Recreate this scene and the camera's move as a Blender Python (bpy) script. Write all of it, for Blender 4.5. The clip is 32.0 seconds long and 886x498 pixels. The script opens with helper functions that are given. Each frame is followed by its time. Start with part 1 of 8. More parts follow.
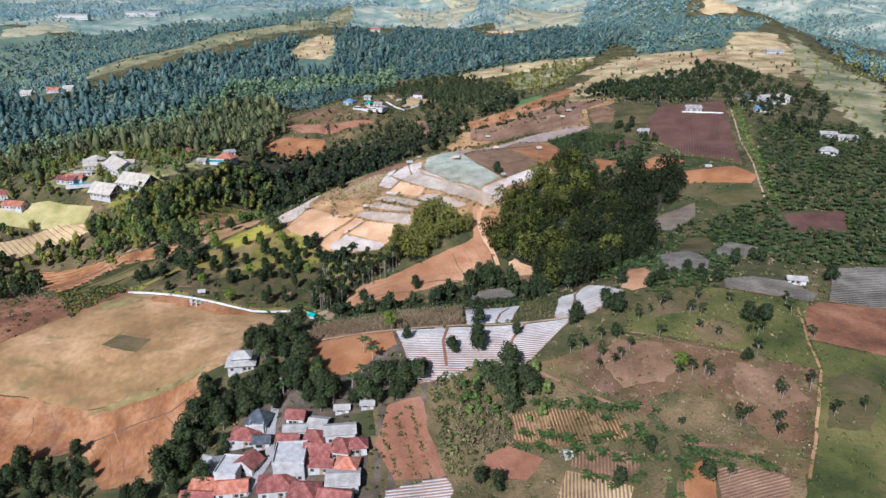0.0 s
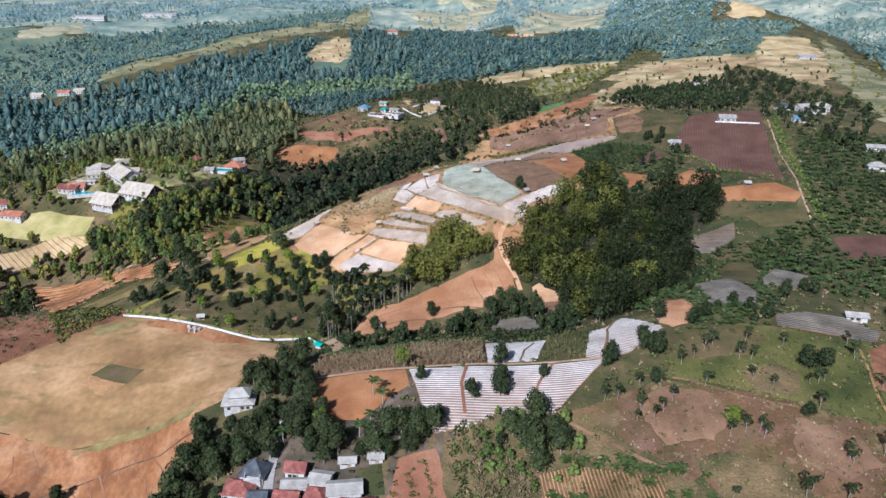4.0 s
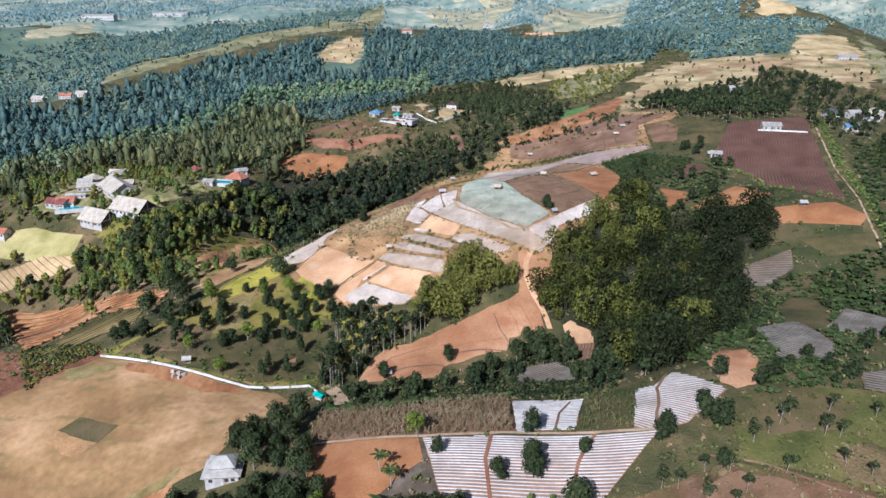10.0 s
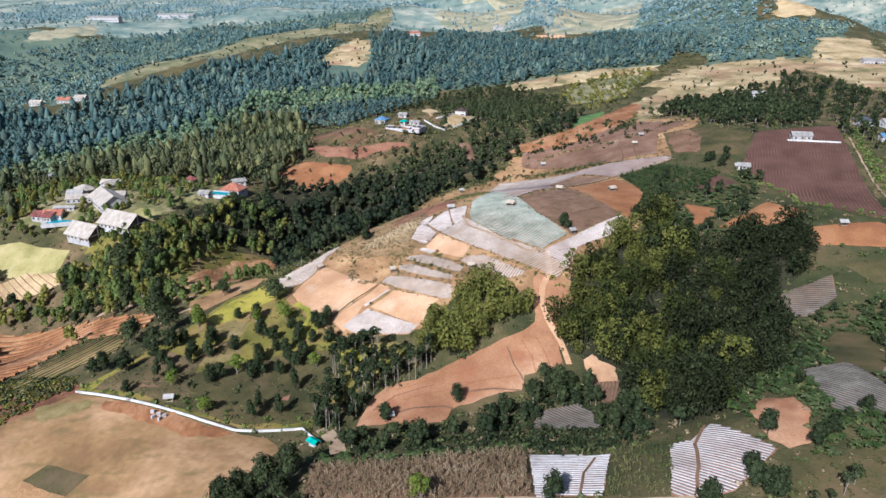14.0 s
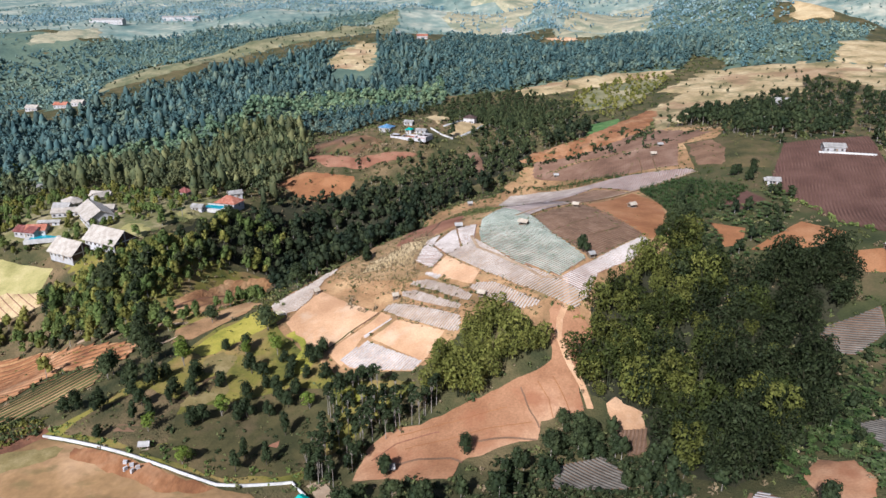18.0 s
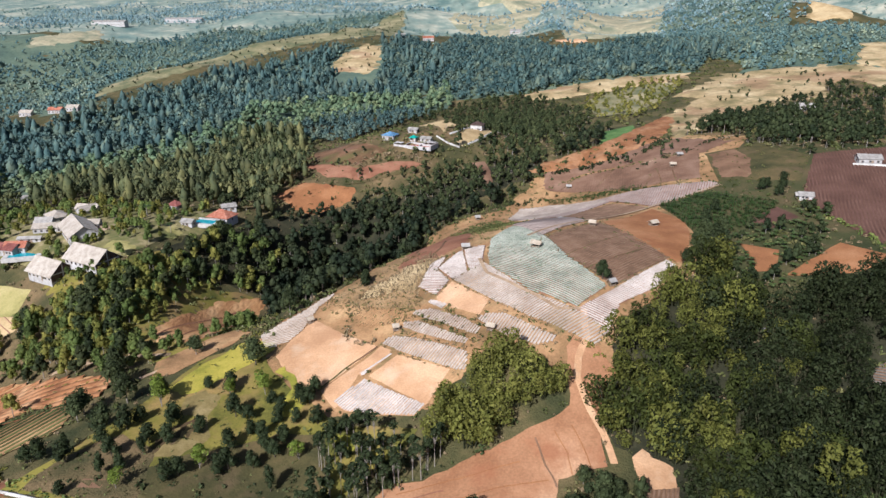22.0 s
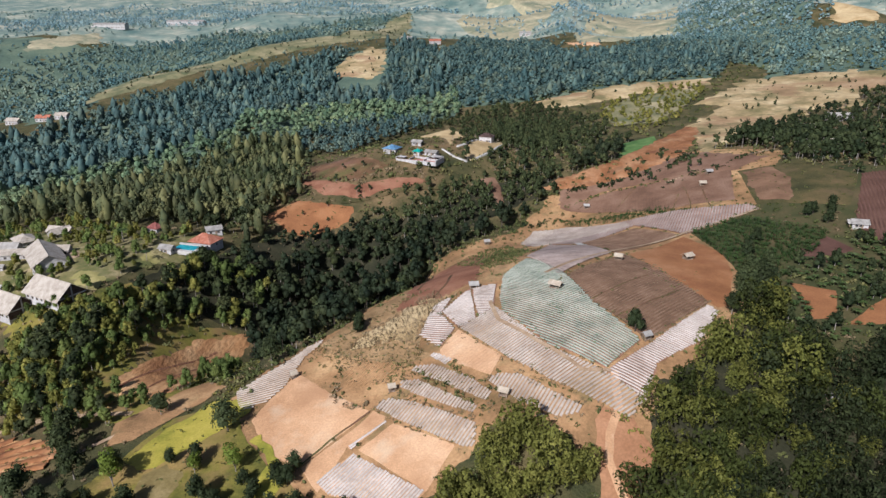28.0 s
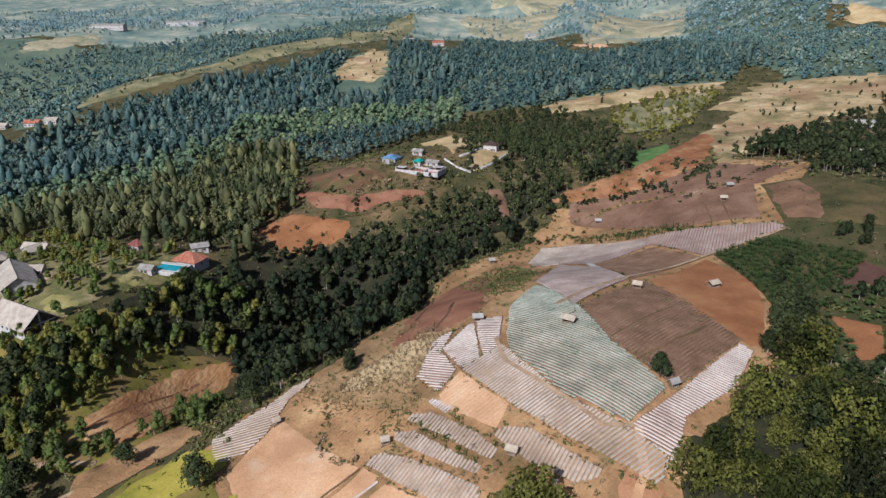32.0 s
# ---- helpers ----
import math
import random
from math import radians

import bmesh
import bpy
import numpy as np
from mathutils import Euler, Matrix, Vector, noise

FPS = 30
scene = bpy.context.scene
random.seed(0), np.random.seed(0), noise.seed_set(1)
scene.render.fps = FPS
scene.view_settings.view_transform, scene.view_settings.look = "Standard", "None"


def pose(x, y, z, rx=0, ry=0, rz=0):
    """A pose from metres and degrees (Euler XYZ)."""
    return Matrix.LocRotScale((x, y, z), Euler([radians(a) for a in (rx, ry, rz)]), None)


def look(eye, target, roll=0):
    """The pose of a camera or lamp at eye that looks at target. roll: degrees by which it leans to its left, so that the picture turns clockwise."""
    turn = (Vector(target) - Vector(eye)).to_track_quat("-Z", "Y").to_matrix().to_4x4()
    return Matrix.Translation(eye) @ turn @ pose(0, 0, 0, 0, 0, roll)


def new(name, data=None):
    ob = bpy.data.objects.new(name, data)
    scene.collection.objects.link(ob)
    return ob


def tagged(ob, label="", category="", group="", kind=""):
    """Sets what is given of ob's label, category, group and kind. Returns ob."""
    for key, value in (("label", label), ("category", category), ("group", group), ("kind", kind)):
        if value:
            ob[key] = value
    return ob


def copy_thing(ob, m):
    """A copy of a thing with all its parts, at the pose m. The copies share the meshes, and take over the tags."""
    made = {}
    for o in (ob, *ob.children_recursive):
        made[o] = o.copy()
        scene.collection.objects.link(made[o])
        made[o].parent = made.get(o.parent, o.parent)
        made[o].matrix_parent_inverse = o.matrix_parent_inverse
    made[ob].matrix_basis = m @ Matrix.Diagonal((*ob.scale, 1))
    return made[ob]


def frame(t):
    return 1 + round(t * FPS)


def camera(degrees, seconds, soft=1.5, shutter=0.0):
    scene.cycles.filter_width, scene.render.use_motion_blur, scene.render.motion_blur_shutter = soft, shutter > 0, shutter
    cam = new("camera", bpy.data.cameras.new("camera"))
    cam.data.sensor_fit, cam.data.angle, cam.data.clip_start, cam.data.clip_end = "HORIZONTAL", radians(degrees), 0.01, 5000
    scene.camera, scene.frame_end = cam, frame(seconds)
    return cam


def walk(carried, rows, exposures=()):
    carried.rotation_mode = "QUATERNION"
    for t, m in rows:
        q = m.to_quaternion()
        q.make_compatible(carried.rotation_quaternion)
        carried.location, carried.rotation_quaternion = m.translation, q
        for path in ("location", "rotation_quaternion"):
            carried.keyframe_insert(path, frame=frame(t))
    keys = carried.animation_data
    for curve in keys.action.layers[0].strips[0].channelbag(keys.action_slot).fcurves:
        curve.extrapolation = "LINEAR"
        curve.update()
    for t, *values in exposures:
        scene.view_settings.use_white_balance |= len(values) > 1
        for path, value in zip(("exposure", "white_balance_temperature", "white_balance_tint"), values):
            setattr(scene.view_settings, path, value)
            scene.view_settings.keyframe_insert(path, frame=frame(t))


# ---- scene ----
cam = camera(65.0, 32.0, soft=1.5)
# seconds, place in metres, tilt, lean and heading in degrees
PATH = [
    (0, 0.00, 0.00, 120.00, 69.49, 0.00, 0.00),
    (1, -0.16, 5.50, 119.92, 69.64, -0.07, 0.41),
    (2, -0.47, 11.65, 120.01, 69.76, -0.14, 0.77),
    (3, -0.88, 17.97, 120.08, 69.72, -0.11, 1.08),
    (4, -1.21, 24.26, 120.12, 69.62, -0.14, 1.36),
    (5, -1.64, 30.42, 119.99, 69.58, -0.11, 1.61),
    (6, -2.13, 36.23, 119.91, 69.56, -0.09, 1.82),
    (7, -2.57, 42.05, 120.15, 69.48, -0.08, 2.03),
    (8, -2.93, 48.06, 120.12, 69.46, -0.03, 2.22),
    (9, -3.39, 54.18, 119.97, 69.45, 0.04, 2.41),
    (10, -3.76, 60.18, 119.91, 69.44, 0.09, 2.60),
    (11, -4.12, 66.15, 119.78, 69.47, 0.08, 2.78),
    (12, -4.41, 72.29, 119.76, 69.47, 0.06, 2.97),
    (13, -4.84, 78.09, 119.78, 69.52, 0.08, 3.12),
    (14, -5.08, 84.13, 119.67, 69.55, 0.11, 3.29),
    (15, -5.36, 90.17, 119.66, 69.56, 0.18, 3.49),
    (16, -5.72, 96.16, 119.58, 69.58, 0.16, 3.63),
    (17, -6.05, 102.13, 119.40, 69.63, 0.12, 3.78),
    (18, -6.47, 108.10, 119.59, 69.69, 0.13, 3.92),
    (19, -6.80, 114.17, 119.58, 69.75, 0.10, 4.07),
    (20, -7.28, 120.18, 119.70, 69.74, 0.14, 4.21),
    (21, -7.47, 126.27, 119.73, 69.71, 0.23, 4.37),
    (22, -7.69, 132.33, 119.54, 69.76, 0.25, 4.50),
    (23, -8.16, 138.30, 119.64, 69.81, 0.25, 4.61),
    (24, -8.36, 144.28, 119.54, 69.86, 0.30, 4.73),
    (25, -8.67, 150.22, 119.67, 69.85, 0.30, 4.85),
    (26, -8.90, 156.25, 119.73, 69.85, 0.31, 4.96),
    (27, -9.22, 162.25, 119.80, 69.85, 0.32, 5.07),
    (28, -9.58, 168.18, 119.74, 69.85, 0.37, 5.17),
    (29, -9.92, 174.13, 119.76, 69.83, 0.36, 5.24),
    (30, -10.29, 180.06, 119.84, 69.84, 0.36, 5.30),
    (31, -10.47, 186.03, 119.96, 69.84, 0.44, 5.42),
    (32, -10.75, 192.00, 120.00, 69.87, 0.38, 5.50),
]
walk(cam, [(t, pose(x, y, z, 0, 0, h) @ pose(0, 0, 0, tilt) @ pose(0, 0, 0, 0, 0, -lean)) for t, x, y, z, tilt, lean, h in PATH],
     exposures=[(0, 0.48, 4930, 15), (14, 0.55, 5000, 15.5), (25, 0.42, 5330, 16.5), (32, 0.09, 5260, 16.5)])

# ---- world, sun, exposure ----
world = bpy.data.worlds.new("sky")
scene.world = world
world.use_nodes = True
wn = world.node_tree.nodes
sky = wn.new("ShaderNodeTexSky")
sky.sky_type = 'NISHITA'
sky.sun_disc = False
sky.sun_elevation = radians(38.4)
sky.sun_rotation = radians(203)
sky.dust_density = 2.0
wn["Background"].inputs["Strength"].default_value = 0.047
world.node_tree.links.new(sky.outputs[0], wn["Background"].inputs["Color"])
sun = new("sun", bpy.data.lights.new("sun", 'SUN'))
sun.data.energy = 5.0
sun.data.angle = radians(0.6)
sun.data.color = (1.0, 0.93, 0.81)
sun.matrix_world = look((-76, -180, 155), (0, 0, 0))

# ---- materials ----


def mat(name, cols, scale=0.3, rough=0.9, bump=0.3, fine=4.0, island=0.0, obj=0.0, spec=0.2, leaf=0.0, metal=0.0, stretch=None, dist=0.1, mid=0.5):
    """Earth, paint, leaf or roof: two noise scales mix three colours; island and obj vary single pieces."""
    m = bpy.data.materials.new(name)
    m.use_nodes = True
    n, l = m.node_tree.nodes, m.node_tree.links
    b = n["Principled BSDF"]
    b.inputs["Roughness"].default_value = rough
    b.inputs["Specular IOR Level"].default_value = spec
    b.inputs["Metallic"].default_value = metal
    co = n.new("ShaderNodeTexCoord")
    src = co.outputs["Object"]
    if stretch:
        mp = n.new("ShaderNodeMapping")
        mp.inputs["Scale"].default_value = stretch
        l.new(src, mp.inputs["Vector"])
        src = mp.outputs[0]
    big = n.new("ShaderNodeTexNoise")
    big.inputs["Scale"].default_value = scale
    big.inputs["Detail"].default_value = 6
    big.inputs["Roughness"].default_value = 0.62
    small = n.new("ShaderNodeTexNoise")
    small.inputs["Scale"].default_value = fine
    small.inputs["Detail"].default_value = 4
    l.new(src, big.inputs["Vector"])
    l.new(src, small.inputs["Vector"])
    ramp = n.new("ShaderNodeValToRGB")
    e = ramp.color_ramp.elements
    e[0].position, e[0].color = 0.5 - 0.16, (*cols[0], 1)
    e[1].position, e[1].color = 0.5 + 0.18, (*cols[2], 1)
    k = e.new(mid)
    k.color = (*cols[1], 1)
    l.new(big.outputs["Fac"], ramp.inputs["Fac"])
    mix = n.new("ShaderNodeMix")
    mix.data_type = 'RGBA'
    mix.blend_type = 'OVERLAY'
    mix.inputs["Factor"].default_value = 0.5
    l.new(ramp.outputs["Color"], mix.inputs["A"])
    l.new(small.outputs["Color"], mix.inputs["B"])
    hsv = n.new("ShaderNodeHueSaturation")
    bw = n.new("ShaderNodeRGBToBW")
    l.new(small.outputs["Color"], bw.inputs[0])
    l.new(bw.outputs[0], mix.inputs["B"])
    l.new(mix.outputs["Result"], hsv.inputs["Color"])
    add = n.new("ShaderNodeMath")
    add.operation = 'MULTIPLY_ADD'
    add.inputs[1].default_value = island
    add.inputs[2].default_value = 1 - island * 0.5 - obj * 0.5
    geo = n.new("ShaderNodeNewGeometry")
    l.new(geo.outputs["Random Per Island"], add.inputs[0])
    add2 = n.new("ShaderNodeMath")
    add2.operation = 'MULTIPLY_ADD'
    add2.inputs[1].default_value = obj
    oi = n.new("ShaderNodeObjectInfo")
    l.new(oi.outputs["Random"], add2.inputs[0])
    l.new(add.outputs[0], add2.inputs[2])
    l.new(add2.outputs[0], hsv.inputs["Value"])
    l.new(hsv.outputs["Color"], b.inputs["Base Color"])
    if bump:
        bp = n.new("ShaderNodeBump")
        bp.inputs["Strength"].default_value = bump
        bp.inputs["Distance"].default_value = dist
        l.new(small.outputs["Fac"], bp.inputs["Height"])
        l.new(bp.outputs[0], b.inputs["Normal"])
    if leaf:
        tr = n.new("ShaderNodeBsdfTranslucent")
        l.new(hsv.outputs["Color"], tr.inputs["Color"])
        ms = n.new("ShaderNodeMixShader")
        ms.inputs[0].default_value = leaf
        out = n["Material Output"]
        l.new(b.outputs[0], ms.inputs[1])
        l.new(tr.outputs[0], ms.inputs[2])
        l.new(ms.outputs[0], out.inputs["Surface"])
    return m


M = {
    # ground and soils
    "scrub": mat("scrub_ground", [(0.038, 0.041, 0.014), (0.077, 0.067, 0.024), (0.155, 0.112, 0.048)], 0.06, fine=1.6, bump=0.8, dist=0.5),
    "dryfield": mat("trampled_dry_turf", [(0.142, 0.083, 0.03), (0.266, 0.155, 0.062), (0.437, 0.266, 0.13)], 0.028, fine=0.5),
    "dirt": mat("cut_orange_earth", [(0.165, 0.066, 0.025), (0.27, 0.117, 0.044), (0.39, 0.205, 0.095)], 0.08, fine=0.7, bump=0.7, dist=0.5, stretch=(1, 0.5, 2)),
    "red": mat("red_brown_soil", [(0.167, 0.07, 0.036), (0.229, 0.1, 0.053), (0.29, 0.145, 0.081)], 0.07, fine=2.0),
    "brick": mat("turned_red_soil", [(0.074, 0.036, 0.024), (0.105, 0.052, 0.035), (0.144, 0.074, 0.053)], 0.07, fine=2.0),
    "orange": mat("orange_soil", [(0.22, 0.092, 0.034), (0.29, 0.127, 0.048), (0.36, 0.175, 0.075)], 0.06, fine=2.2),
    "ridge_soil": mat("pinkish_ridge_soil", [(0.129, 0.069, 0.039), (0.189, 0.105, 0.061), (0.258, 0.157, 0.098)], 0.06, fine=1.6),
    "tan": mat("dry_tan_soil", [(0.397, 0.218, 0.103), (0.51, 0.298, 0.15), (0.612, 0.388, 0.215)], 0.05, fine=2.0),
    "straw": mat("dry_straw_ground", [(0.30, 0.205, 0.09), (0.43, 0.305, 0.145), (0.53, 0.40, 0.21)], 0.05, fine=1.2, bump=0.6, dist=0.4),
    "brown": mat("dull_brown_soil", [(0.116, 0.065, 0.033), (0.173, 0.098, 0.052), (0.247, 0.144, 0.081)], 0.09, fine=2.0),
    "fallow": mat("fallow_ground", [(0.055, 0.041, 0.015), (0.118, 0.065, 0.03), (0.201, 0.104, 0.052)], 0.045, fine=1.4, bump=0.6, dist=0.3),
    "grey": mat("grey_dry_soil", [(0.22, 0.19, 0.15), (0.30, 0.26, 0.21), (0.38, 0.33, 0.27)], 0.08, fine=2.0),
    "meadow": mat("yellow_green_turf", [(0.066, 0.07, 0.013), (0.172, 0.144, 0.025), (0.29, 0.184, 0.063)], 0.05, fine=1.5, bump=0.5, dist=0.3),
    "green": mat("green_turf", [(0.029, 0.034, 0.011), (0.054, 0.055, 0.018), (0.108, 0.077, 0.034)], 0.045, fine=1.4, bump=0.5, dist=0.3),
    "olive_turf": mat("dull_olive_turf", [(0.04, 0.039, 0.013), (0.08, 0.066, 0.023), (0.135, 0.092, 0.038)], 0.06, fine=1.5, bump=0.5, dist=0.3),
    "mulch_lilac": mat("lilac_mulch_sheet", [(0.25, 0.185, 0.145), (0.33, 0.25, 0.20), (0.41, 0.32, 0.26)], 0.12, rough=0.75, fine=1.2, bump=0.3, spec=0.2),
    "lawn": mat("clipped_lawn", [(0.21, 0.185, 0.055), (0.32, 0.27, 0.095), (0.43, 0.345, 0.15)], 0.08, fine=2.0),
    "hillsoil": mat("dry_hill_earth", [(0.172, 0.098, 0.04), (0.322, 0.18, 0.077), (0.483, 0.297, 0.135)], 0.05, fine=1.4, bump=0.7, dist=0.4),
    "rough": mat("olive_rough_ground", [(0.05, 0.048, 0.017), (0.105, 0.078, 0.032), (0.20, 0.13, 0.06)], 0.06, fine=1.4, bump=0.8, dist=0.5),
    "yard": mat("dark_yard_earth", [(0.049, 0.041, 0.025), (0.091, 0.066, 0.043), (0.154, 0.115, 0.083)], 0.15, fine=2.0),
    "corn_green": mat("bright_green_crop", [(0.06, 0.12, 0.03), (0.10, 0.17, 0.045), (0.16, 0.22, 0.07)], 0.1, fine=2.0),
    "path": mat("trodden_path", [(0.26, 0.17, 0.095), (0.35, 0.24, 0.14), (0.45, 0.33, 0.205)], 0.2, fine=2.0),
    "lane": mat("concrete_lane", [(0.211, 0.186, 0.168), (0.267, 0.24, 0.216), (0.31, 0.282, 0.258)], 0.25, fine=3.0),
    # mulch sheets over the beds
    "mulch": mat("silver_mulch_sheet", [(0.27, 0.237, 0.202), (0.363, 0.322, 0.28), (0.451, 0.407, 0.358)], 0.12, rough=0.55, fine=1.2, bump=0.3, spec=0.5),
    "mulch_worn": mat("worn_mulch_sheet", [(0.294, 0.228, 0.168), (0.389, 0.312, 0.237), (0.484, 0.4, 0.314)], 0.12, rough=0.75, fine=1.2, bump=0.3, spec=0.2),
    "mulch_hill": mat("sunbleached_mulch_sheet", [(0.343, 0.278, 0.221), (0.461, 0.384, 0.313), (0.559, 0.475, 0.396)], 0.12, rough=0.75, fine=1.2, bump=0.3, spec=0.2),
    "mulch_old": mat("old_mulch_sheet", [(0.085, 0.072, 0.053), (0.13, 0.11, 0.083), (0.19, 0.165, 0.128)], 0.12, rough=0.8, fine=1.2, bump=0.3, spec=0.15),
    "resort": mat("garden_ground", [(0.085, 0.09, 0.028), (0.175, 0.15, 0.055), (0.36, 0.28, 0.15)], 0.12, fine=2.0),
    "mulch_green": mat("planted_mulch_sheet", [(0.205, 0.22, 0.16), (0.29, 0.295, 0.218), (0.375, 0.372, 0.285)], 0.15, rough=0.75, fine=1.5, bump=0.3, spec=0.2),
    "brick_bed": mat("red_furrow_soil", [(0.084, 0.041, 0.026), (0.117, 0.059, 0.037), (0.156, 0.084, 0.056)], 0.1, fine=2.0),
    "plot_bed": mat("stubble_row", [(0.126, 0.074, 0.041), (0.194, 0.114, 0.066), (0.268, 0.166, 0.101)], 0.2, fine=2.5),
    "bed_soil": mat("raised_bed_soil", [(0.20, 0.10, 0.058), (0.28, 0.145, 0.085), (0.36, 0.205, 0.125)], 0.15, fine=2.0),
    # foliage
    "leaf": mat("broad_leaf", [(0.080, 0.110, 0.028), (0.13, 0.165, 0.042), (0.20, 0.225, 0.056)], 0.10, rough=0.6, bump=0, island=0.8, obj=0.45, leaf=0.35, spec=0.08),
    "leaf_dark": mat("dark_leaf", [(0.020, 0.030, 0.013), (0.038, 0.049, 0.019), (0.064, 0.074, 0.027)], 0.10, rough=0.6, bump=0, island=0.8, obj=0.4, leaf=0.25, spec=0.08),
    "leaf_mid": mat("mid_green_leaf", [(0.030, 0.042, 0.017), (0.056, 0.068, 0.026), (0.09, 0.098, 0.036)], 0.10, rough=0.6, bump=0, island=0.8, obj=0.5, leaf=0.3, spec=0.08),
    "leaf_lime": mat("lime_leaf", [(0.10, 0.14, 0.02), (0.16, 0.20, 0.03), (0.22, 0.26, 0.05)], 0.2, rough=0.6, bump=0, island=0.7, obj=0.3, leaf=0.35, spec=0.08),
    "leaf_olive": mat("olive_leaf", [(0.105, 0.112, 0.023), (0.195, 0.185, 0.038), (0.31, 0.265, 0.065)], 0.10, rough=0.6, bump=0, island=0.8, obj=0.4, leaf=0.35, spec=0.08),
    "bamboo": mat("bamboo_leaf", [(0.085, 0.098, 0.02), (0.175, 0.172, 0.036), (0.31, 0.26, 0.064)], 0.06, rough=0.6, bump=0, island=0.5, obj=0.35, leaf=0.35, spec=0.08),
    # Haze is put into the pine and far leaf colours as extra blue.
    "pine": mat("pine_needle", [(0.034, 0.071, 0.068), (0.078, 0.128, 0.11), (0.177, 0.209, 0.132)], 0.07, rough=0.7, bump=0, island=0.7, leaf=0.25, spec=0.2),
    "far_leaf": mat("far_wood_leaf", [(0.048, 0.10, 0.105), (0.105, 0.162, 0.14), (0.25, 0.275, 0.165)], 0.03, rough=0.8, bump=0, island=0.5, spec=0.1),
    "pine_olive": mat("sunlit_pine_needle", [(0.042, 0.058, 0.027), (0.098, 0.106, 0.041), (0.21, 0.195, 0.07)], 0.08, rough=0.7, bump=0, island=0.7, leaf=0.25, spec=0.2),
    "wood_light": mat("pale_green_wood_leaf", [(0.07, 0.12, 0.065), (0.14, 0.195, 0.098), (0.25, 0.285, 0.13)], 0.07, rough=0.7, bump=0, island=0.7, leaf=0.25, spec=0.2),
    # Middle of three grove leaf copies that carry its light and shade.
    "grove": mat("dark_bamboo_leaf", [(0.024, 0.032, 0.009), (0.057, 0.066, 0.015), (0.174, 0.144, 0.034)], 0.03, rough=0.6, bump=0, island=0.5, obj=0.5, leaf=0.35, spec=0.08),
    "clay": mat("tan_clay_soil", [(0.25, 0.115, 0.05), (0.365, 0.185, 0.088), (0.51, 0.30, 0.16)], 0.03, fine=1.6),
    "seedling": mat("blue_green_seedling_leaf", [(0.06, 0.12, 0.045), (0.10, 0.17, 0.065), (0.16, 0.23, 0.095)], 0.3, rough=0.6, bump=0, island=0.5, leaf=0.3),
    "banana": mat("banana_leaf", [(0.036, 0.061, 0.016), (0.072, 0.104, 0.027), (0.144, 0.161, 0.064)], 0.3, rough=0.5, bump=0, island=0.7, leaf=0.3),
    "corn": mat("green_corn_leaf", [(0.032, 0.06, 0.014), (0.056, 0.092, 0.023), (0.102, 0.128, 0.04)], 0.2, rough=0.6, bump=0, island=0.6, leaf=0.35),
    "corn_dry": mat("dry_corn_stalk", [(0.13, 0.095, 0.045), (0.205, 0.147, 0.075), (0.285, 0.212, 0.118)], 0.12, rough=0.8, bump=0, island=0.7, leaf=0.1),
    "bush": mat("scrub_leaf", [(0.055, 0.072, 0.02), (0.105, 0.112, 0.033), (0.19, 0.165, 0.06)], 0.05, rough=0.7, bump=0, island=0.8, leaf=0.2),
    "bark": mat("pale_bark", [(0.16, 0.13, 0.10), (0.28, 0.24, 0.19), (0.40, 0.36, 0.30)], 0.8, fine=6.0, stretch=(1, 1, 0.3)),
    "bark_dark": mat("dark_bark", [(0.05, 0.04, 0.03), (0.09, 0.07, 0.05), (0.14, 0.11, 0.08)], 0.8, fine=6.0, stretch=(1, 1, 0.3)),
    # buildings
    "tile_red": mat("red_clay_tile", [(0.15, 0.05, 0.04), (0.23, 0.078, 0.06), (0.33, 0.14, 0.105)], 0.7, fine=7.0, obj=0.4, bump=0.5, dist=0.05),
    "tile_orange": mat("orange_clay_tile", [(0.26, 0.085, 0.045), (0.38, 0.14, 0.08), (0.46, 0.23, 0.15)], 0.7, fine=7.0, obj=0.3, bump=0.5, dist=0.05),
    "tile_dark": mat("dark_slate_tile", [(0.04, 0.045, 0.05), (0.07, 0.075, 0.08), (0.11, 0.115, 0.12)], 0.7, fine=7.0, bump=0.5, dist=0.05),
    "sheet": mat("grey_roof_sheet", [(0.25, 0.225, 0.19), (0.34, 0.308, 0.262), (0.42, 0.385, 0.335)], 0.4, rough=0.7, fine=5.0, obj=0.2, spec=0.25),
    "shingle": mat("beige_roof_shingle", [(0.32, 0.265, 0.20), (0.42, 0.355, 0.275), (0.50, 0.435, 0.345)], 0.4, rough=0.8, fine=5.0),
    "plaster": mat("white_plaster", [(0.324, 0.297, 0.262), (0.423, 0.392, 0.354), (0.513, 0.482, 0.442)], 0.5, fine=5.0, obj=0.2),
    "timber": mat("dark_brown_timber", [(0.05, 0.03, 0.025), (0.08, 0.05, 0.04), (0.12, 0.08, 0.06)], 0.8, fine=6.0),
    "wood": mat("weathered_wood", [(0.16, 0.11, 0.07), (0.25, 0.18, 0.12), (0.34, 0.26, 0.18)], 0.8, fine=6.0),
    "concrete": mat("pale_concrete", [(0.36, 0.33, 0.28), (0.47, 0.435, 0.375), (0.56, 0.525, 0.46)], 0.4, fine=4.0),
    "thatch": mat("pale_thatch", [(0.30, 0.23, 0.155), (0.40, 0.325, 0.23), (0.50, 0.42, 0.31)], 0.8, fine=6.0),
    "glass": mat("dark_window", [(0.02, 0.025, 0.03), (0.03, 0.035, 0.04), (0.05, 0.055, 0.06)], 0.5, rough=0.1, bump=0, spec=0.6),
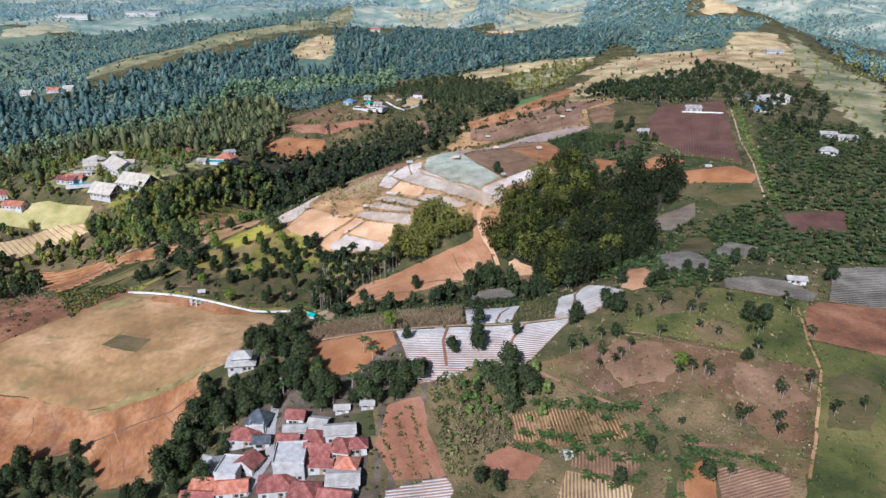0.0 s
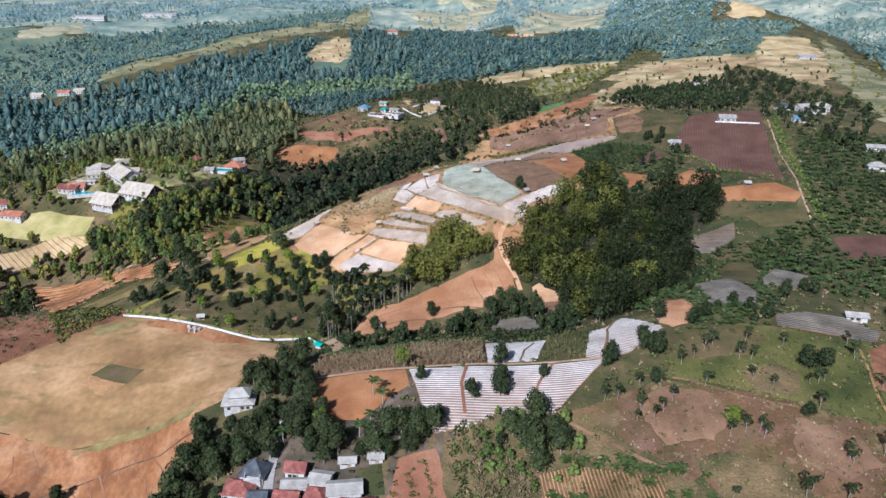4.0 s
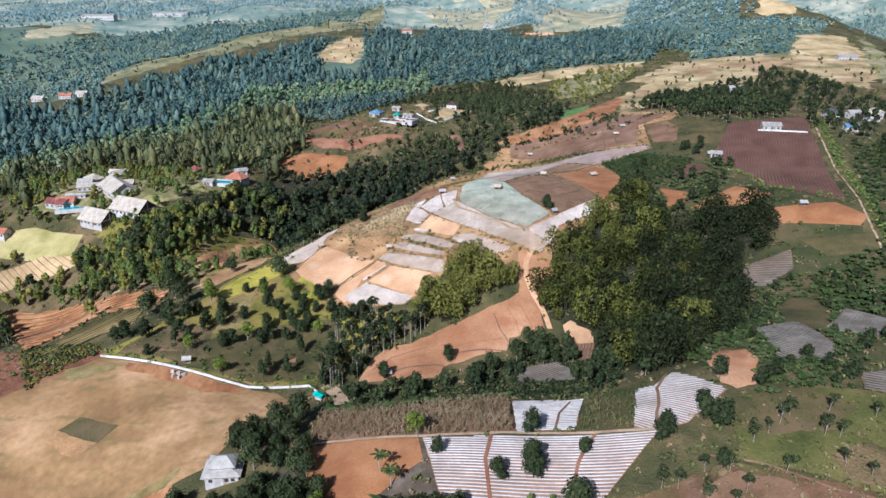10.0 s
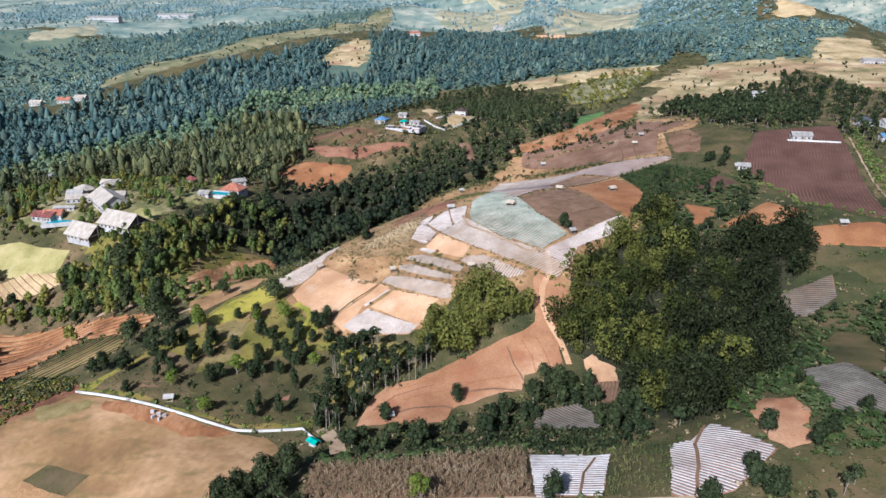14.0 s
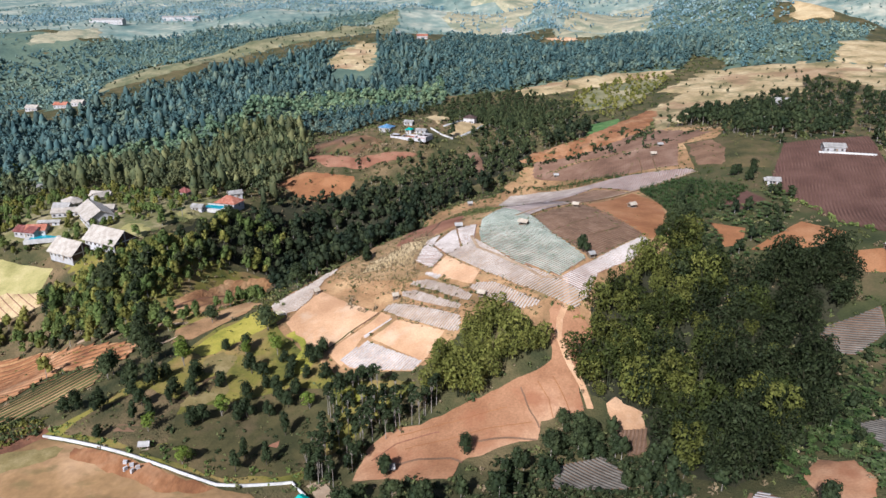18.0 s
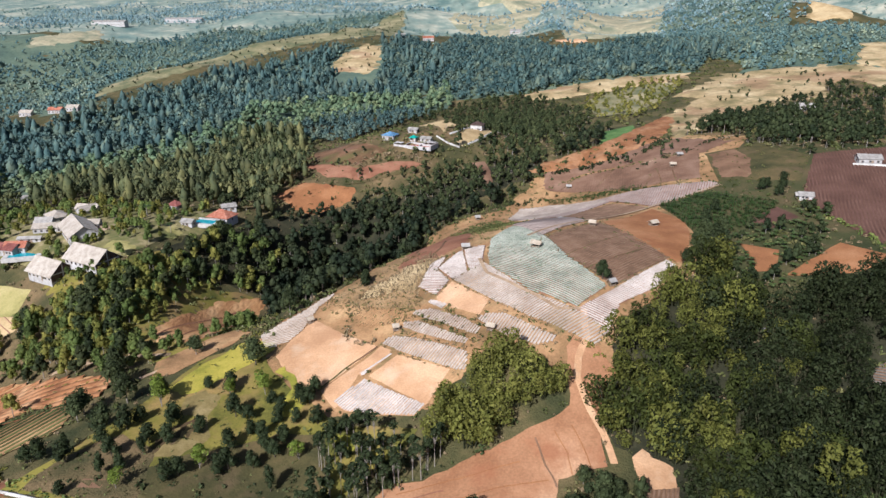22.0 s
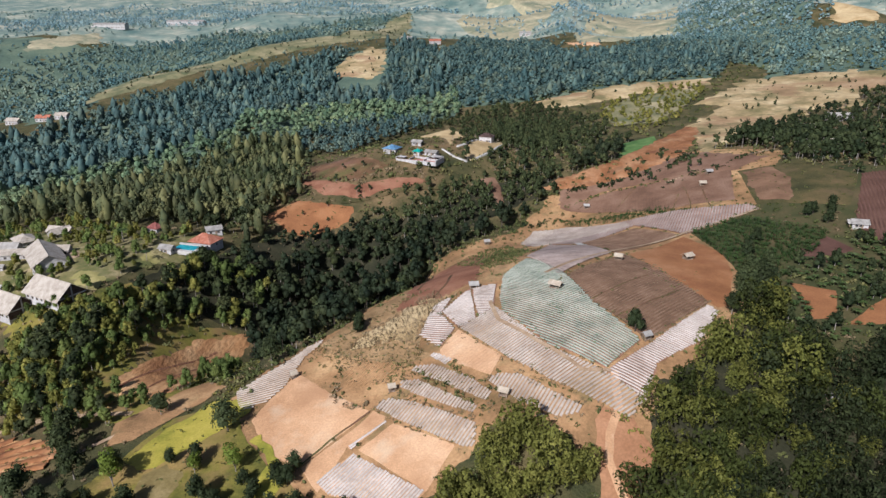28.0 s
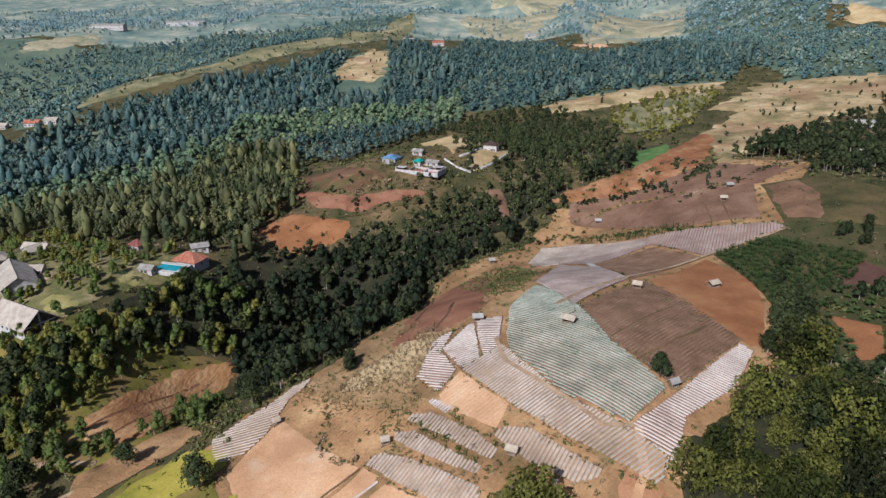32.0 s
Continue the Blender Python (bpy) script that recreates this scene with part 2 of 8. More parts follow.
    "teal": mat("teal_tarpaulin", [(0.02, 0.25, 0.19), (0.03, 0.34, 0.26), (0.05, 0.42, 0.33)], 0.5, rough=0.5, fine=4.0),
    "blue": mat("blue_tarpaulin", [(0.08, 0.16, 0.26), (0.12, 0.23, 0.35), (0.2, 0.32, 0.42)], 0.5, rough=0.5, fine=4.0),
    "water": mat("pool_water", [(0.02, 0.22, 0.26), (0.03, 0.30, 0.34), (0.05, 0.36, 0.40)], 0.5, rough=0.05, bump=0.1, spec=0.6),
    "earthred": mat("brick_paving", [(0.26, 0.09, 0.06), (0.34, 0.13, 0.09), (0.40, 0.19, 0.14)], 0.5, fine=4.0),
}

# Far ground is paled and made to glow in place of distance haze.
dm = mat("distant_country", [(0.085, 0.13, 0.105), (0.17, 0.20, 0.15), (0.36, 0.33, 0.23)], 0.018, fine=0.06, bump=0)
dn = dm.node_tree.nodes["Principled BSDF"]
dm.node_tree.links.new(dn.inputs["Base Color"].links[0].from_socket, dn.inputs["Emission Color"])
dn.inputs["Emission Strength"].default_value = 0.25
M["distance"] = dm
# Palest leaf copy, with the most haze mixed into its colour.
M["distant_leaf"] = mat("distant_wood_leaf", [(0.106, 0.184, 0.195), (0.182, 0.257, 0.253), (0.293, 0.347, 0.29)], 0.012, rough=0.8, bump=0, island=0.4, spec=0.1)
# Ground under the far woods, with some haze mixed into its green.
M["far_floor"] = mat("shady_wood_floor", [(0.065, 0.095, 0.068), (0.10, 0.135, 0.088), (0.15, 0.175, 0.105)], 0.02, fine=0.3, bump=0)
M["far_straw"] = mat("pale_straw_field", [(0.20, 0.20, 0.125), (0.33, 0.285, 0.165), (0.47, 0.395, 0.24)], 0.02, fine=0.2, bump=0)
M["far_turf"] = mat("dry_ridge_turf", [(0.105, 0.112, 0.05), (0.21, 0.185, 0.088), (0.37, 0.30, 0.165)], 0.03, fine=0.6, bump=0.2)
M["bright_turf"] = mat("bright_yellow_turf", [(0.176, 0.169, 0.02), (0.324, 0.27, 0.037), (0.446, 0.344, 0.066)], 0.08, fine=2.0)
# Litter with tree shade put into its colour, so gaps read dark.
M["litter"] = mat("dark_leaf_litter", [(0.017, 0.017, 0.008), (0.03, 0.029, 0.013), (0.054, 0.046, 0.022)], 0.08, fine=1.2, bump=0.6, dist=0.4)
M["brush_soil"] = mat("grey_brown_brush_ground", [(0.18, 0.11, 0.046), (0.288, 0.179, 0.079), (0.42, 0.274, 0.133)], 0.07, fine=1.4, bump=0.7, dist=0.4)
M["plateau"] = mat("patchy_dry_grassland", [(0.17, 0.14, 0.056), (0.37, 0.265, 0.125), (0.55, 0.42, 0.225)], 0.035, fine=0.35, bump=0.3, dist=0.5)
M["pasture_turf"] = mat("yellow_green_pasture", [(0.038, 0.044, 0.011), (0.081, 0.081, 0.019), (0.145, 0.121, 0.036)], 0.05, fine=1.5, bump=0.5, dist=0.3)
M["bank"] = mat("dark_red_bank_earth", [(0.11, 0.048, 0.024), (0.19, 0.083, 0.04), (0.29, 0.14, 0.072)], 0.07, fine=0.9, bump=0.7, dist=0.5)
M["slip"] = mat("fresh_orange_earth", [(0.245, 0.109, 0.04), (0.388, 0.198, 0.077), (0.51, 0.312, 0.141)], 0.08, fine=0.8, bump=0.8, dist=0.6, stretch=(1, 0.4, 2))
M["culm"] = mat("green_bamboo_culm", [(0.021, 0.024, 0.01), (0.036, 0.039, 0.016), (0.072, 0.066, 0.03)], 0.8, fine=6.0, stretch=(1, 1, 0.3))
# Shaded copy of the bamboo leaf, with the shade in its base colour.
M["grove_shaded"] = mat("deep_bamboo_leaf", [(0.014, 0.02, 0.008), (0.028, 0.035, 0.013), (0.05, 0.054, 0.019)], 0.10, rough=0.6, bump=0, island=0.8, obj=0.5, leaf=0.25, spec=0.06)
# Leaf copy with the shade of the valley slope put into its colour.
M["valley_shade_leaf"] = mat("deep_valley_leaf", [(0.014, 0.022, 0.012), (0.028, 0.037, 0.017), (0.052, 0.060, 0.025)], 0.10, rough=0.6, bump=0, island=0.8, leaf=0.25, spec=0.08)
# Sunlit copy of the bamboo leaf, with the light in its base colour.
M["grove_lit"] = mat("olive_bamboo_leaf", [(0.066, 0.079, 0.017), (0.142, 0.142, 0.029), (0.264, 0.222, 0.052)], 0.05, rough=0.6, bump=0, island=0.6, obj=0.5, leaf=0.35, spec=0.08)
M["longgrass"] = mat("long_olive_grass", [(0.145, 0.105, 0.036), (0.195, 0.145, 0.05), (0.26, 0.195, 0.08)], 0.2, fine=2.0)



def stained(key, colour, scale, amount, lo=0.52, hi=0.66, stretch=(1, 1, 1)):
    """Blotches of another earth or growth over a ground material."""
    nt = M[key].node_tree
    n, l = nt.nodes, nt.links
    b = n["Principled BSDF"]
    src = b.inputs["Base Color"].links[0].from_socket
    co = n.new("ShaderNodeTexCoord")
    mp = n.new("ShaderNodeMapping")
    mp.inputs["Scale"].default_value = stretch
    mp.inputs["Location"].default_value = (37.0 * scale, 11.0, 5.0)
    noi = n.new("ShaderNodeTexNoise")
    noi.inputs["Scale"].default_value = scale
    noi.inputs["Detail"].default_value = 7
    noi.inputs["Roughness"].default_value = 0.6
    rng_map = n.new("ShaderNodeMapRange")
    rng_map.inputs["From Min"].default_value = lo
    rng_map.inputs["From Max"].default_value = hi
    rng_map.inputs["To Max"].default_value = amount
    mix = n.new("ShaderNodeMix")
    mix.data_type = 'RGBA'
    mix.inputs["B"].default_value = (*colour, 1)
    l.new(co.outputs["Object"], mp.inputs["Vector"])
    l.new(mp.outputs[0], noi.inputs["Vector"])
    l.new(noi.outputs["Fac"], rng_map.inputs["Value"])
    l.new(rng_map.outputs[0], mix.inputs["Factor"])
    l.new(src, mix.inputs["A"])
    l.new(mix.outputs["Result"], b.inputs["Base Color"])


stained("dryfield", (0.20, 0.105, 0.045), 0.05, 0.75, stretch=(1.0, 1.8, 1))
stained("dryfield", (0.13, 0.10, 0.035), 0.11, 0.6, 0.55, 0.68, (0.8, 2.0, 1))
stained("fallow", (0.16, 0.085, 0.055), 0.07, 0.8)
stained("fallow", (0.10, 0.10, 0.028), 0.045, 0.7, 0.5, 0.64)
stained("fallow", (0.25, 0.17, 0.085), 0.16, 0.7, 0.58, 0.68)
stained("meadow", (0.24, 0.145, 0.06), 0.06, 0.75)
stained("meadow", (0.25, 0.215, 0.035), 0.045, 0.75, 0.54, 0.66)
stained("pasture_turf", (0.13, 0.085, 0.04), 0.08, 0.6, 0.56, 0.68)
stained("clay", (0.27, 0.105, 0.045), 0.07, 0.7)
stained("tan", (0.33, 0.175, 0.082), 0.05, 0.55)
stained("tan", (0.56, 0.43, 0.28), 0.09, 0.5, 0.55, 0.7)
stained("hillsoil", (0.14, 0.115, 0.045), 0.10, 0.6, 0.54, 0.68)
stained("orange", (0.20, 0.075, 0.03), 0.07, 0.6)
stained("dirt", (0.42, 0.26, 0.13), 0.05, 0.6, 0.54, 0.68)
stained("dirt", (0.14, 0.055, 0.025), 0.10, 0.7, 0.55, 0.68)
stained("slip", (0.17, 0.068, 0.03), 0.12, 0.5, 0.53, 0.66)
stained("plateau", (0.25, 0.13, 0.07), 0.02, 0.5, 0.53, 0.6)
stained("plateau", (0.10, 0.10, 0.035), 0.05, 0.6, 0.55, 0.64)
stained("far_straw", (0.12, 0.15, 0.09), 0.02, 0.75, 0.5, 0.62)
stained("far_turf", (0.07, 0.09, 0.04), 0.04, 0.75, 0.52, 0.64)
stained("brown", (0.22, 0.12, 0.065), 0.08, 0.6)
stained("red", (0.30, 0.15, 0.08), 0.08, 0.6)
stained("olive_turf", (0.15, 0.095, 0.05), 0.06, 0.6)
stained("resort", (0.10, 0.11, 0.03), 0.08, 0.7)

# ---- the lie of the land ----
# rounded hills and hollows: x, y, reach, height
HILLS = [
    (61, 202, 42, 8.5), (-14, 202, 28, 6.5), (-182, 235, 28, 8.3), (86, 252, 28, 5.3),
    (-115, 269, 28, 3.0), (19, 319, 28, 6.8), (154, 353, 28, 5.5), (-65, 370, 28, 4.3),
    (11, 378, 42, 14.3), (-166, 403, 28, 11.4), (-250, 420, 28, 8.3), (-216, 454, 42, 6.0),
    (-149, 454, 28, 5.2), (138, 507, 65, 8.4), (300, 510, 170, 23.6), (-65, 580, 42, 22.1),
    (-14, 605, 28, 5.2), (-199, 689, 28, 14.0), (402, 726, 110, 5.7), (-408, 780, 65, 4.4),
    (-334, 890, 28, 7.7), (-408, 897, 65, 16.1), (402, 924, 110, 19.3), (-468, 974, 28, 4.6),
    (-334, 1042, 28, 6.8), (-291, 1092, 65, 8.1), (-233, 1159, 28, 5.6),
]
HOLLOWS = [
    (-60, 0, 110, -24.2), (-291, 0, 65, -14.8), (177, 0, 65, -7.2), (-140, 101, 42, -8.7),
    (19, 151, 28, -8.6), (-82, 168, 28, -5.8), (-132, 185, 28, -14.2), (-312, 204, 170, -37.3),
    (19, 252, 28, -8.2), (-48, 269, 28, -10.0), (53, 286, 28, -13.8), (103, 302, 28, -6.1),
    (606, 306, 170, -12.5), (-199, 336, 28, -16.5), (-233, 370, 28, -10.3), (-115, 403, 28, -24.3),
    (-618, 408, 170, -25.6), (-82, 454, 28, -37.9), (11, 504, 42, -15.6), (-291, 585, 65, -9.2),
    (-594, 605, 42, -11.9), (-199, 605, 28, -6.0), (170, 655, 28, -3.8), (-334, 689, 28, -12.2),
    (-108, 714, 170, -18.7), (-535, 857, 28, -10.0), (-135, 858, 65, -4.6), (-250, 907, 28, -13.9),
    (-618, 918, 170, -57.0), (-535, 941, 28, -14.4), (-654, 990, 110, -21.8), (-468, 1092, 28, -11.2),
    (99, 1092, 65, -5.3), (-522, 1188, 110, -21.6), (-401, 1294, 28, -3.8),
]
# far ridges and valleys: x, y, reach along x, reach along y, height
RIDGES = [
    (-900, 1700, 500, 90, -30), (-200, 1500, 300, 70, 18), (-1100, 1900, 700, 130, -20),
    (200, 1300, 300, 80, -26), (520, 1250, 180, 140, 24), (700, 1500, 160, 500, -40),
    (-200, 2100, 700, 160, 26), (500, 2300, 500, 220, 34), (-1200, 2800, 900, 300, 18),
    (600, 3200, 900, 400, 40), (0, 4700, 9000, 600, 60), (760, 760, 150, 330, -60), (-60, 1720, 300, 70, -22),
    (150, 1620, 420, 60, 16), (520, 1900, 500, 80, 30), (-500, 1850, 500, 70, 20), (440, 1350, 120, 260, 26), (-150, 2500, 900, 120, 34),
]


def H(x, y):
    """Height of the ground."""
    x, y = np.asarray(x, float), np.asarray(y, float)
    z = 16 + 28 * (1 + np.tanh((y - 850) / 350))
    for cx, cy, s, a in HILLS + HOLLOWS:
        z = z + a * np.exp(-((x - cx) ** 2 + (y - cy) ** 2) / (2 * s * s))
    for cx, cy, sx, sy, a in RIDGES:
        z = z + a * np.exp(-((x - cx) / sx) ** 2 / 2 - ((y - cy) / sy) ** 2 / 2)
    # spurs and gullies that furrow the far hills, deeper on the eastern side
    deep = np.clip((y - 930) / 330, 0, 1) * (0.45 + 0.55 / (1 + np.exp(-(x + 60) / 60)))
    u, v = x + 0.35 * y, y - 0.25 * x
    spur = 1 - np.abs(np.sin(u / 95 + 0.9 * np.sin(v / 150))) - 0.36
    fold = np.sin(v / 88 + 1.3 * np.sin(u / 120))
    small = np.sin(u / 27 + 1.7 * np.sin(v / 41)) * np.sin(v / 33)
    return z + deep * (26 * spur + 8 * fold + 3 * small)


def h1(x, y):
    return float(H(x, y))


# ---- mesh helpers ----


def quads(name, V, F, mats, idx=None, smooth=False):
    """A mesh from arrays; F holds faces of four corners."""
    me = bpy.data.meshes.new(name)
    V, F = np.asarray(V, np.float32), np.asarray(F, np.int32)
    me.vertices.add(len(V))
    me.vertices.foreach_set("co", V.ravel())
    k = F.shape[1]
    me.loops.add(F.size)
    me.loops.foreach_set("vertex_index", F.ravel())
    me.polygons.add(len(F))
    me.polygons.foreach_set("loop_start", np.arange(0, F.size, k, dtype=np.int32))
    if idx is not None:
        me.polygons.foreach_set("material_index", np.asarray(idx, np.int32))
    if smooth:
        me.polygons.foreach_set("use_smooth", np.ones(len(F), bool))
    for m in mats:
        me.materials.append(m)
    me.update(calc_edges=True)
    return me


def inside(poly, x, y):
    """Which of the points lie in the polygon."""
    x, y = np.asarray(x, float), np.asarray(y, float)
    c = np.zeros(x.shape, bool)
    px, py = poly[-1]
    for qx, qy in poly:
        if py != qy:
            c ^= ((qy > y) != (py > y)) & (x < (px - qx) * (y - qy) / (py - qy) + qx)
        px, py = qx, qy
    return c


def dense(poly, step, wob=0.0, closed=True, seed=0):
    """A line with points every step metres, wandering a little."""
    out, n = [], len(poly)
    for i in range(n if closed else n - 1):
        a, b = poly[i], poly[(i + 1) % n]
        k = max(1, int(math.hypot(b[0] - a[0], b[1] - a[1]) / step))
        for j in range(k):
            f = j / k
            out.append((a[0] + (b[0] - a[0]) * f, a[1] + (b[1] - a[1]) * f))
    if not closed:
        out.append(poly[-1])
    if wob:
        out = [(x + wob * (noise.noise((x * 0.11, y * 0.11, seed)) + 0.7 * noise.noise((x * 0.4, y * 0.4, seed))), y + wob * (noise.noise((x * 0.11, y * 0.11, seed + 9)) + 0.7 * noise.noise((x * 0.4, y * 0.4, seed + 9)))) for x, y in out]
    return out


def drape(name, poly, material, lift, step=4.0, wob=0.5, seed=0, rim=None):
    """A patch of ground that follows the land."""
    from mathutils.geometry import delaunay_2d_cdt
    ring = dense(poly, step * 0.6, wob, seed=seed)
    xs, ys = [p[0] for p in ring], [p[1] for p in ring]
    gx, gy = np.meshgrid(np.arange(min(xs), max(xs), step), np.arange(min(ys), max(ys), step))
    gx, gy = gx.ravel(), gy.ravel()
    ok = inside(ring, gx, gy)
    pts = [Vector(p) for p in ring] + [Vector(p) for p in zip(gx[ok].tolist(), gy[ok].tolist())]
    v, e, f, src, *_ = delaunay_2d_cdt(pts, [], [list(range(len(ring)))], 1, 1e-4)
    edge = np.array([any(q < len(ring) for q in s) for s in src])
    v = np.array([tuple(p) for p in v])
    z = H(v[:, 0], v[:, 1]) + (np.where(edge, rim, lift) if rim is not None else lift)
    me = bpy.data.meshes.new(name)
    me.from_pydata(np.c_[v, z].tolist(), [], [list(t) for t in f if len(t) == 3])
    me.materials.append(material)
    me.polygons.foreach_set("use_smooth", np.ones(len(me.polygons), bool))
    up = sum(p.normal.z for p in me.polygons)
    if up < 0:
        me.flip_normals()
    return me


def part(name, bm, material, parent, label=""):
    me = bpy.data.meshes.new(name)
    if isinstance(bm, bmesh.types.BMesh):
        bm.to_mesh(me)
        bm.free()
    else:
        me = bm
    if material:
        me.materials.append(material)
    ob = new(name, me)
    ob.parent = parent
    if label:
        ob["label"] = label
    return ob


def ribbon(name, line, width, material, lift=0.35, step=3.0, wob=0.3, thick=0.0):
    """A path, lane or kerb along a line on the ground."""
    pts = dense(line, step, wob, closed=False)
    P = np.array(pts)
    d = np.gradient(P, axis=0)
    d /= np.linalg.norm(d, axis=1)[:, None] + 1e-9
    nrm = np.c_[-d[:, 1], d[:, 0]] * width / 2
    L, R = P + nrm, P - nrm
    n = len(P)
    zl = np.maximum(H(L[:, 0], L[:, 1]), H(P[:, 0], P[:, 1]) - 0.3) + lift
    zr = np.maximum(H(R[:, 0], R[:, 1]), H(P[:, 0], P[:, 1]) - 0.3) + lift
    V = np.r_[np.c_[L, zl], np.c_[R, zr]]
    F = [(i, n + i, n + i + 1, i + 1) for i in range(n - 1)]
    if thick:
        V = np.r_[V, V - (0, 0, thick)]
        F += [(i + 1, 2 * n + i + 1, 2 * n + i, i) for i in range(n - 1)] + [(n + i, 3 * n + i, 3 * n + i + 1, n + i + 1) for i in range(n - 1)]
        F += [(0, 2 * n, 3 * n, n), (2 * n - 1, 4 * n - 1, 3 * n - 1, n - 1)]
    return quads(name, V, F, [material])


# ---- ground: one sheet to the horizon ----
near_x = np.arange(-320, 321, 4.0)
out_x = 324 + np.cumsum(6 * 1.09 ** np.arange(46))
near_y = np.arange(110, 731, 4.0)
out_y = 734 + np.cumsum(6 * 1.075 ** np.arange(54))
gx = np.r_[-out_x[out_x < 4600][::-1], near_x, out_x[out_x < 4600]]
gy = np.r_[-1200, -700, -400, -200, -80, 0, 50, 80, 98, near_y, out_y[out_y < 4900]]


def sheet(name, gx, gy, material):
    X, Y = np.meshgrid(gx, gy)
    nx, ny = len(gx), len(gy)
    i = (np.arange(ny - 1)[:, None] * nx + np.arange(nx - 1)).ravel()
    F = np.c_[i, i + 1, i + 1 + nx, i + nx]
    return new(name, quads(name, np.c_[X.ravel(), Y.ravel(), H(X, Y).ravel()], F, [material], smooth=True))


gy_near, gy_far = gy[gy < 1250], gy[gy >= 1250]
tagged(sheet("ground", gx, np.r_[gy_near, gy_far[0]], M["scrub"]), "green and dry scrubland rolling to the horizon", "ground", kind="structure")
tagged(sheet("backdrop", gx, gy_far, M["distance"]), "far plain, paled and glowing to stand for haze", "backdrop", kind="structure")

# ---- fields ----
FIELDS = []
LIFT = {}


def beds(name, poly, angle, space, top, height, step, material, lift):
    """Raised beds that run across a field, as low ridges that follow the land."""
    a = radians(angle)
    d, s = np.array([math.cos(a), math.sin(a)]), np.array([-math.sin(a), math.cos(a)])
    P = np.array(poly, float)
    u, w = P @ d, P @ s
    V, F, n = [], [], 0
    rng = np.random.default_rng(len(poly) + int(abs(angle)))
    for c in np.arange(w.min() + space * 0.5, w.max(), space):
        t = np.arange(u.min(), u.max(), 0.35)
        pts = t[:, None] * d + (c + 0.5 * np.sin(t * 0.05 + c * 0.03))[:, None] * s
        ok = inside(poly, pts[:, 0], pts[:, 1])
        cut = np.flatnonzero(np.diff(np.r_[0, ok.astype(int), 0]))
        for b0, b1 in zip(cut[::2], cut[1::2]):
            if b1 - b0 < 5:
                continue
            k = max(2, int((b1 - b0) * 0.35 / step) + 1)
            q = pts[np.linspace(b0, b1 - 1, k).astype(int)]
            z = H(q[:, 0], q[:, 1])
            for off, up in ((-top * 0.68, 0.0), (-top * 0.5, height), (top * 0.5, height), (top * 0.68, 0.0)):
                e = q + off * s + rng.normal(0, 0.03, q.shape)
                V.append(np.c_[e, z + lift - 0.02 + up])
            j = n + np.arange(k - 1)
            for r in range(3):
                F.append(np.c_[j + r * k, j + r * k + 1, j + (r + 1) * k + 1, j + (r + 1) * k][:, ::-1])
            n += 4 * k
    return quads(name, np.concatenate(V), np.concatenate(F), [material]) if V else None


def field(name, label, poly, soil, rows=None, cover=None, space=1.25, top=0.8, height=0.28, lift=0.25, step=4.0, wob=0.5):
    lift += 0.003 * len(FIELDS)
    ob = new(name, drape(name, poly, M[soil], lift, step, wob, seed=len(FIELDS), rim=0.2 if rows is None else lift - 0.12))
    LIFT[ob.name] = lift
    tagged(ob, label, "field")
    if rows is not None:
        me = beds("mulch_bed" if "mulch" in cover else "soil_bed", poly, rows, space, top, height, 3.0, M[cover], lift)
        if me:
            b = part(me.name, me, None, ob)
            b["kind"] = "stuff"
    FIELDS.append(poly)
    return ob




def base(label, poly, soil, lift=0.14, wob=3.0, step=4.0, rim=0.03):
    """Wider ground between the fields."""
    tagged(new("rough_ground", drape("rough_ground", poly, M[soil], lift, step, wob, seed=len(poly), rim=rim)), label, "ground", kind="structure")


HILL = [(-90, 336), (-76, 362), (-58, 376), (-50, 420), (-42, 470), (-5, 500), (15, 540), (60, 578), (112, 572), (138, 538), (110, 500), (102, 470), (72, 440), (74, 400), (62, 362), (42, 335), (29, 315), (24, 300), (-8, 318), (-25, 299), (-55, 301), (-72, 312)]
base("dry tan and brown earth over the farmed hill", HILL, "hillsoil")
base("trodden brown earth of the village", [(-68, 136), (-8, 136), (0, 182), (-12, 208), (-48, 216), (-62, 190)], "yard")
base("olive-brown rough ground with dry grass", [(-22, 132), (110, 128), (62, 186), (32, 192), (0, 190), (-22, 180)], "rough")
base("brown-green rough ground among the plots", [(72, 440), (110, 474), (158, 512), (196, 498), (150, 320), (128, 240), (70, 250), (100, 300), (100, 345), (80, 362)], "green")
base("dry brown ground along the ridge", [(60, 578), (100, 640), (170, 720), (300, 780), (330, 600), (240, 500), (160, 505), (112, 572)], "rough")
base("dry ground among the plots across the valley", [(-165, 610), (-75, 545), (-40, 560), (0, 620), (-30, 720), (-85, 690)], "rough")
base("sunny grass below the resort", [(-210, 400), (-150, 400), (-110, 425), (-108, 400), (-124, 340), (-135, 315), (-190, 330), (-270, 330), (-270, 380)], "rough")
base("sunny grass under the hillside trees", [(-215, 410), (-177, 396), (-155, 401), (-128, 406), (-114, 418), (-120, 387), (-132, 349), (-163, 339)], "meadow", lift=0.17)
base("leaf-strewn floor of the valley wood, darkened for shade", [(-160, 416), (-143, 450), (-131, 476), (-111, 497), (-80, 506), (-47, 512), (-15, 548), (20, 570), (22, 555), (-10, 524), (-36, 490), (-58, 472), (-72, 440), (-84, 400), (-96, 372), (-112, 410), (-116, 428), (-132, 419), (-144, 411)], "litter", lift=0.19)
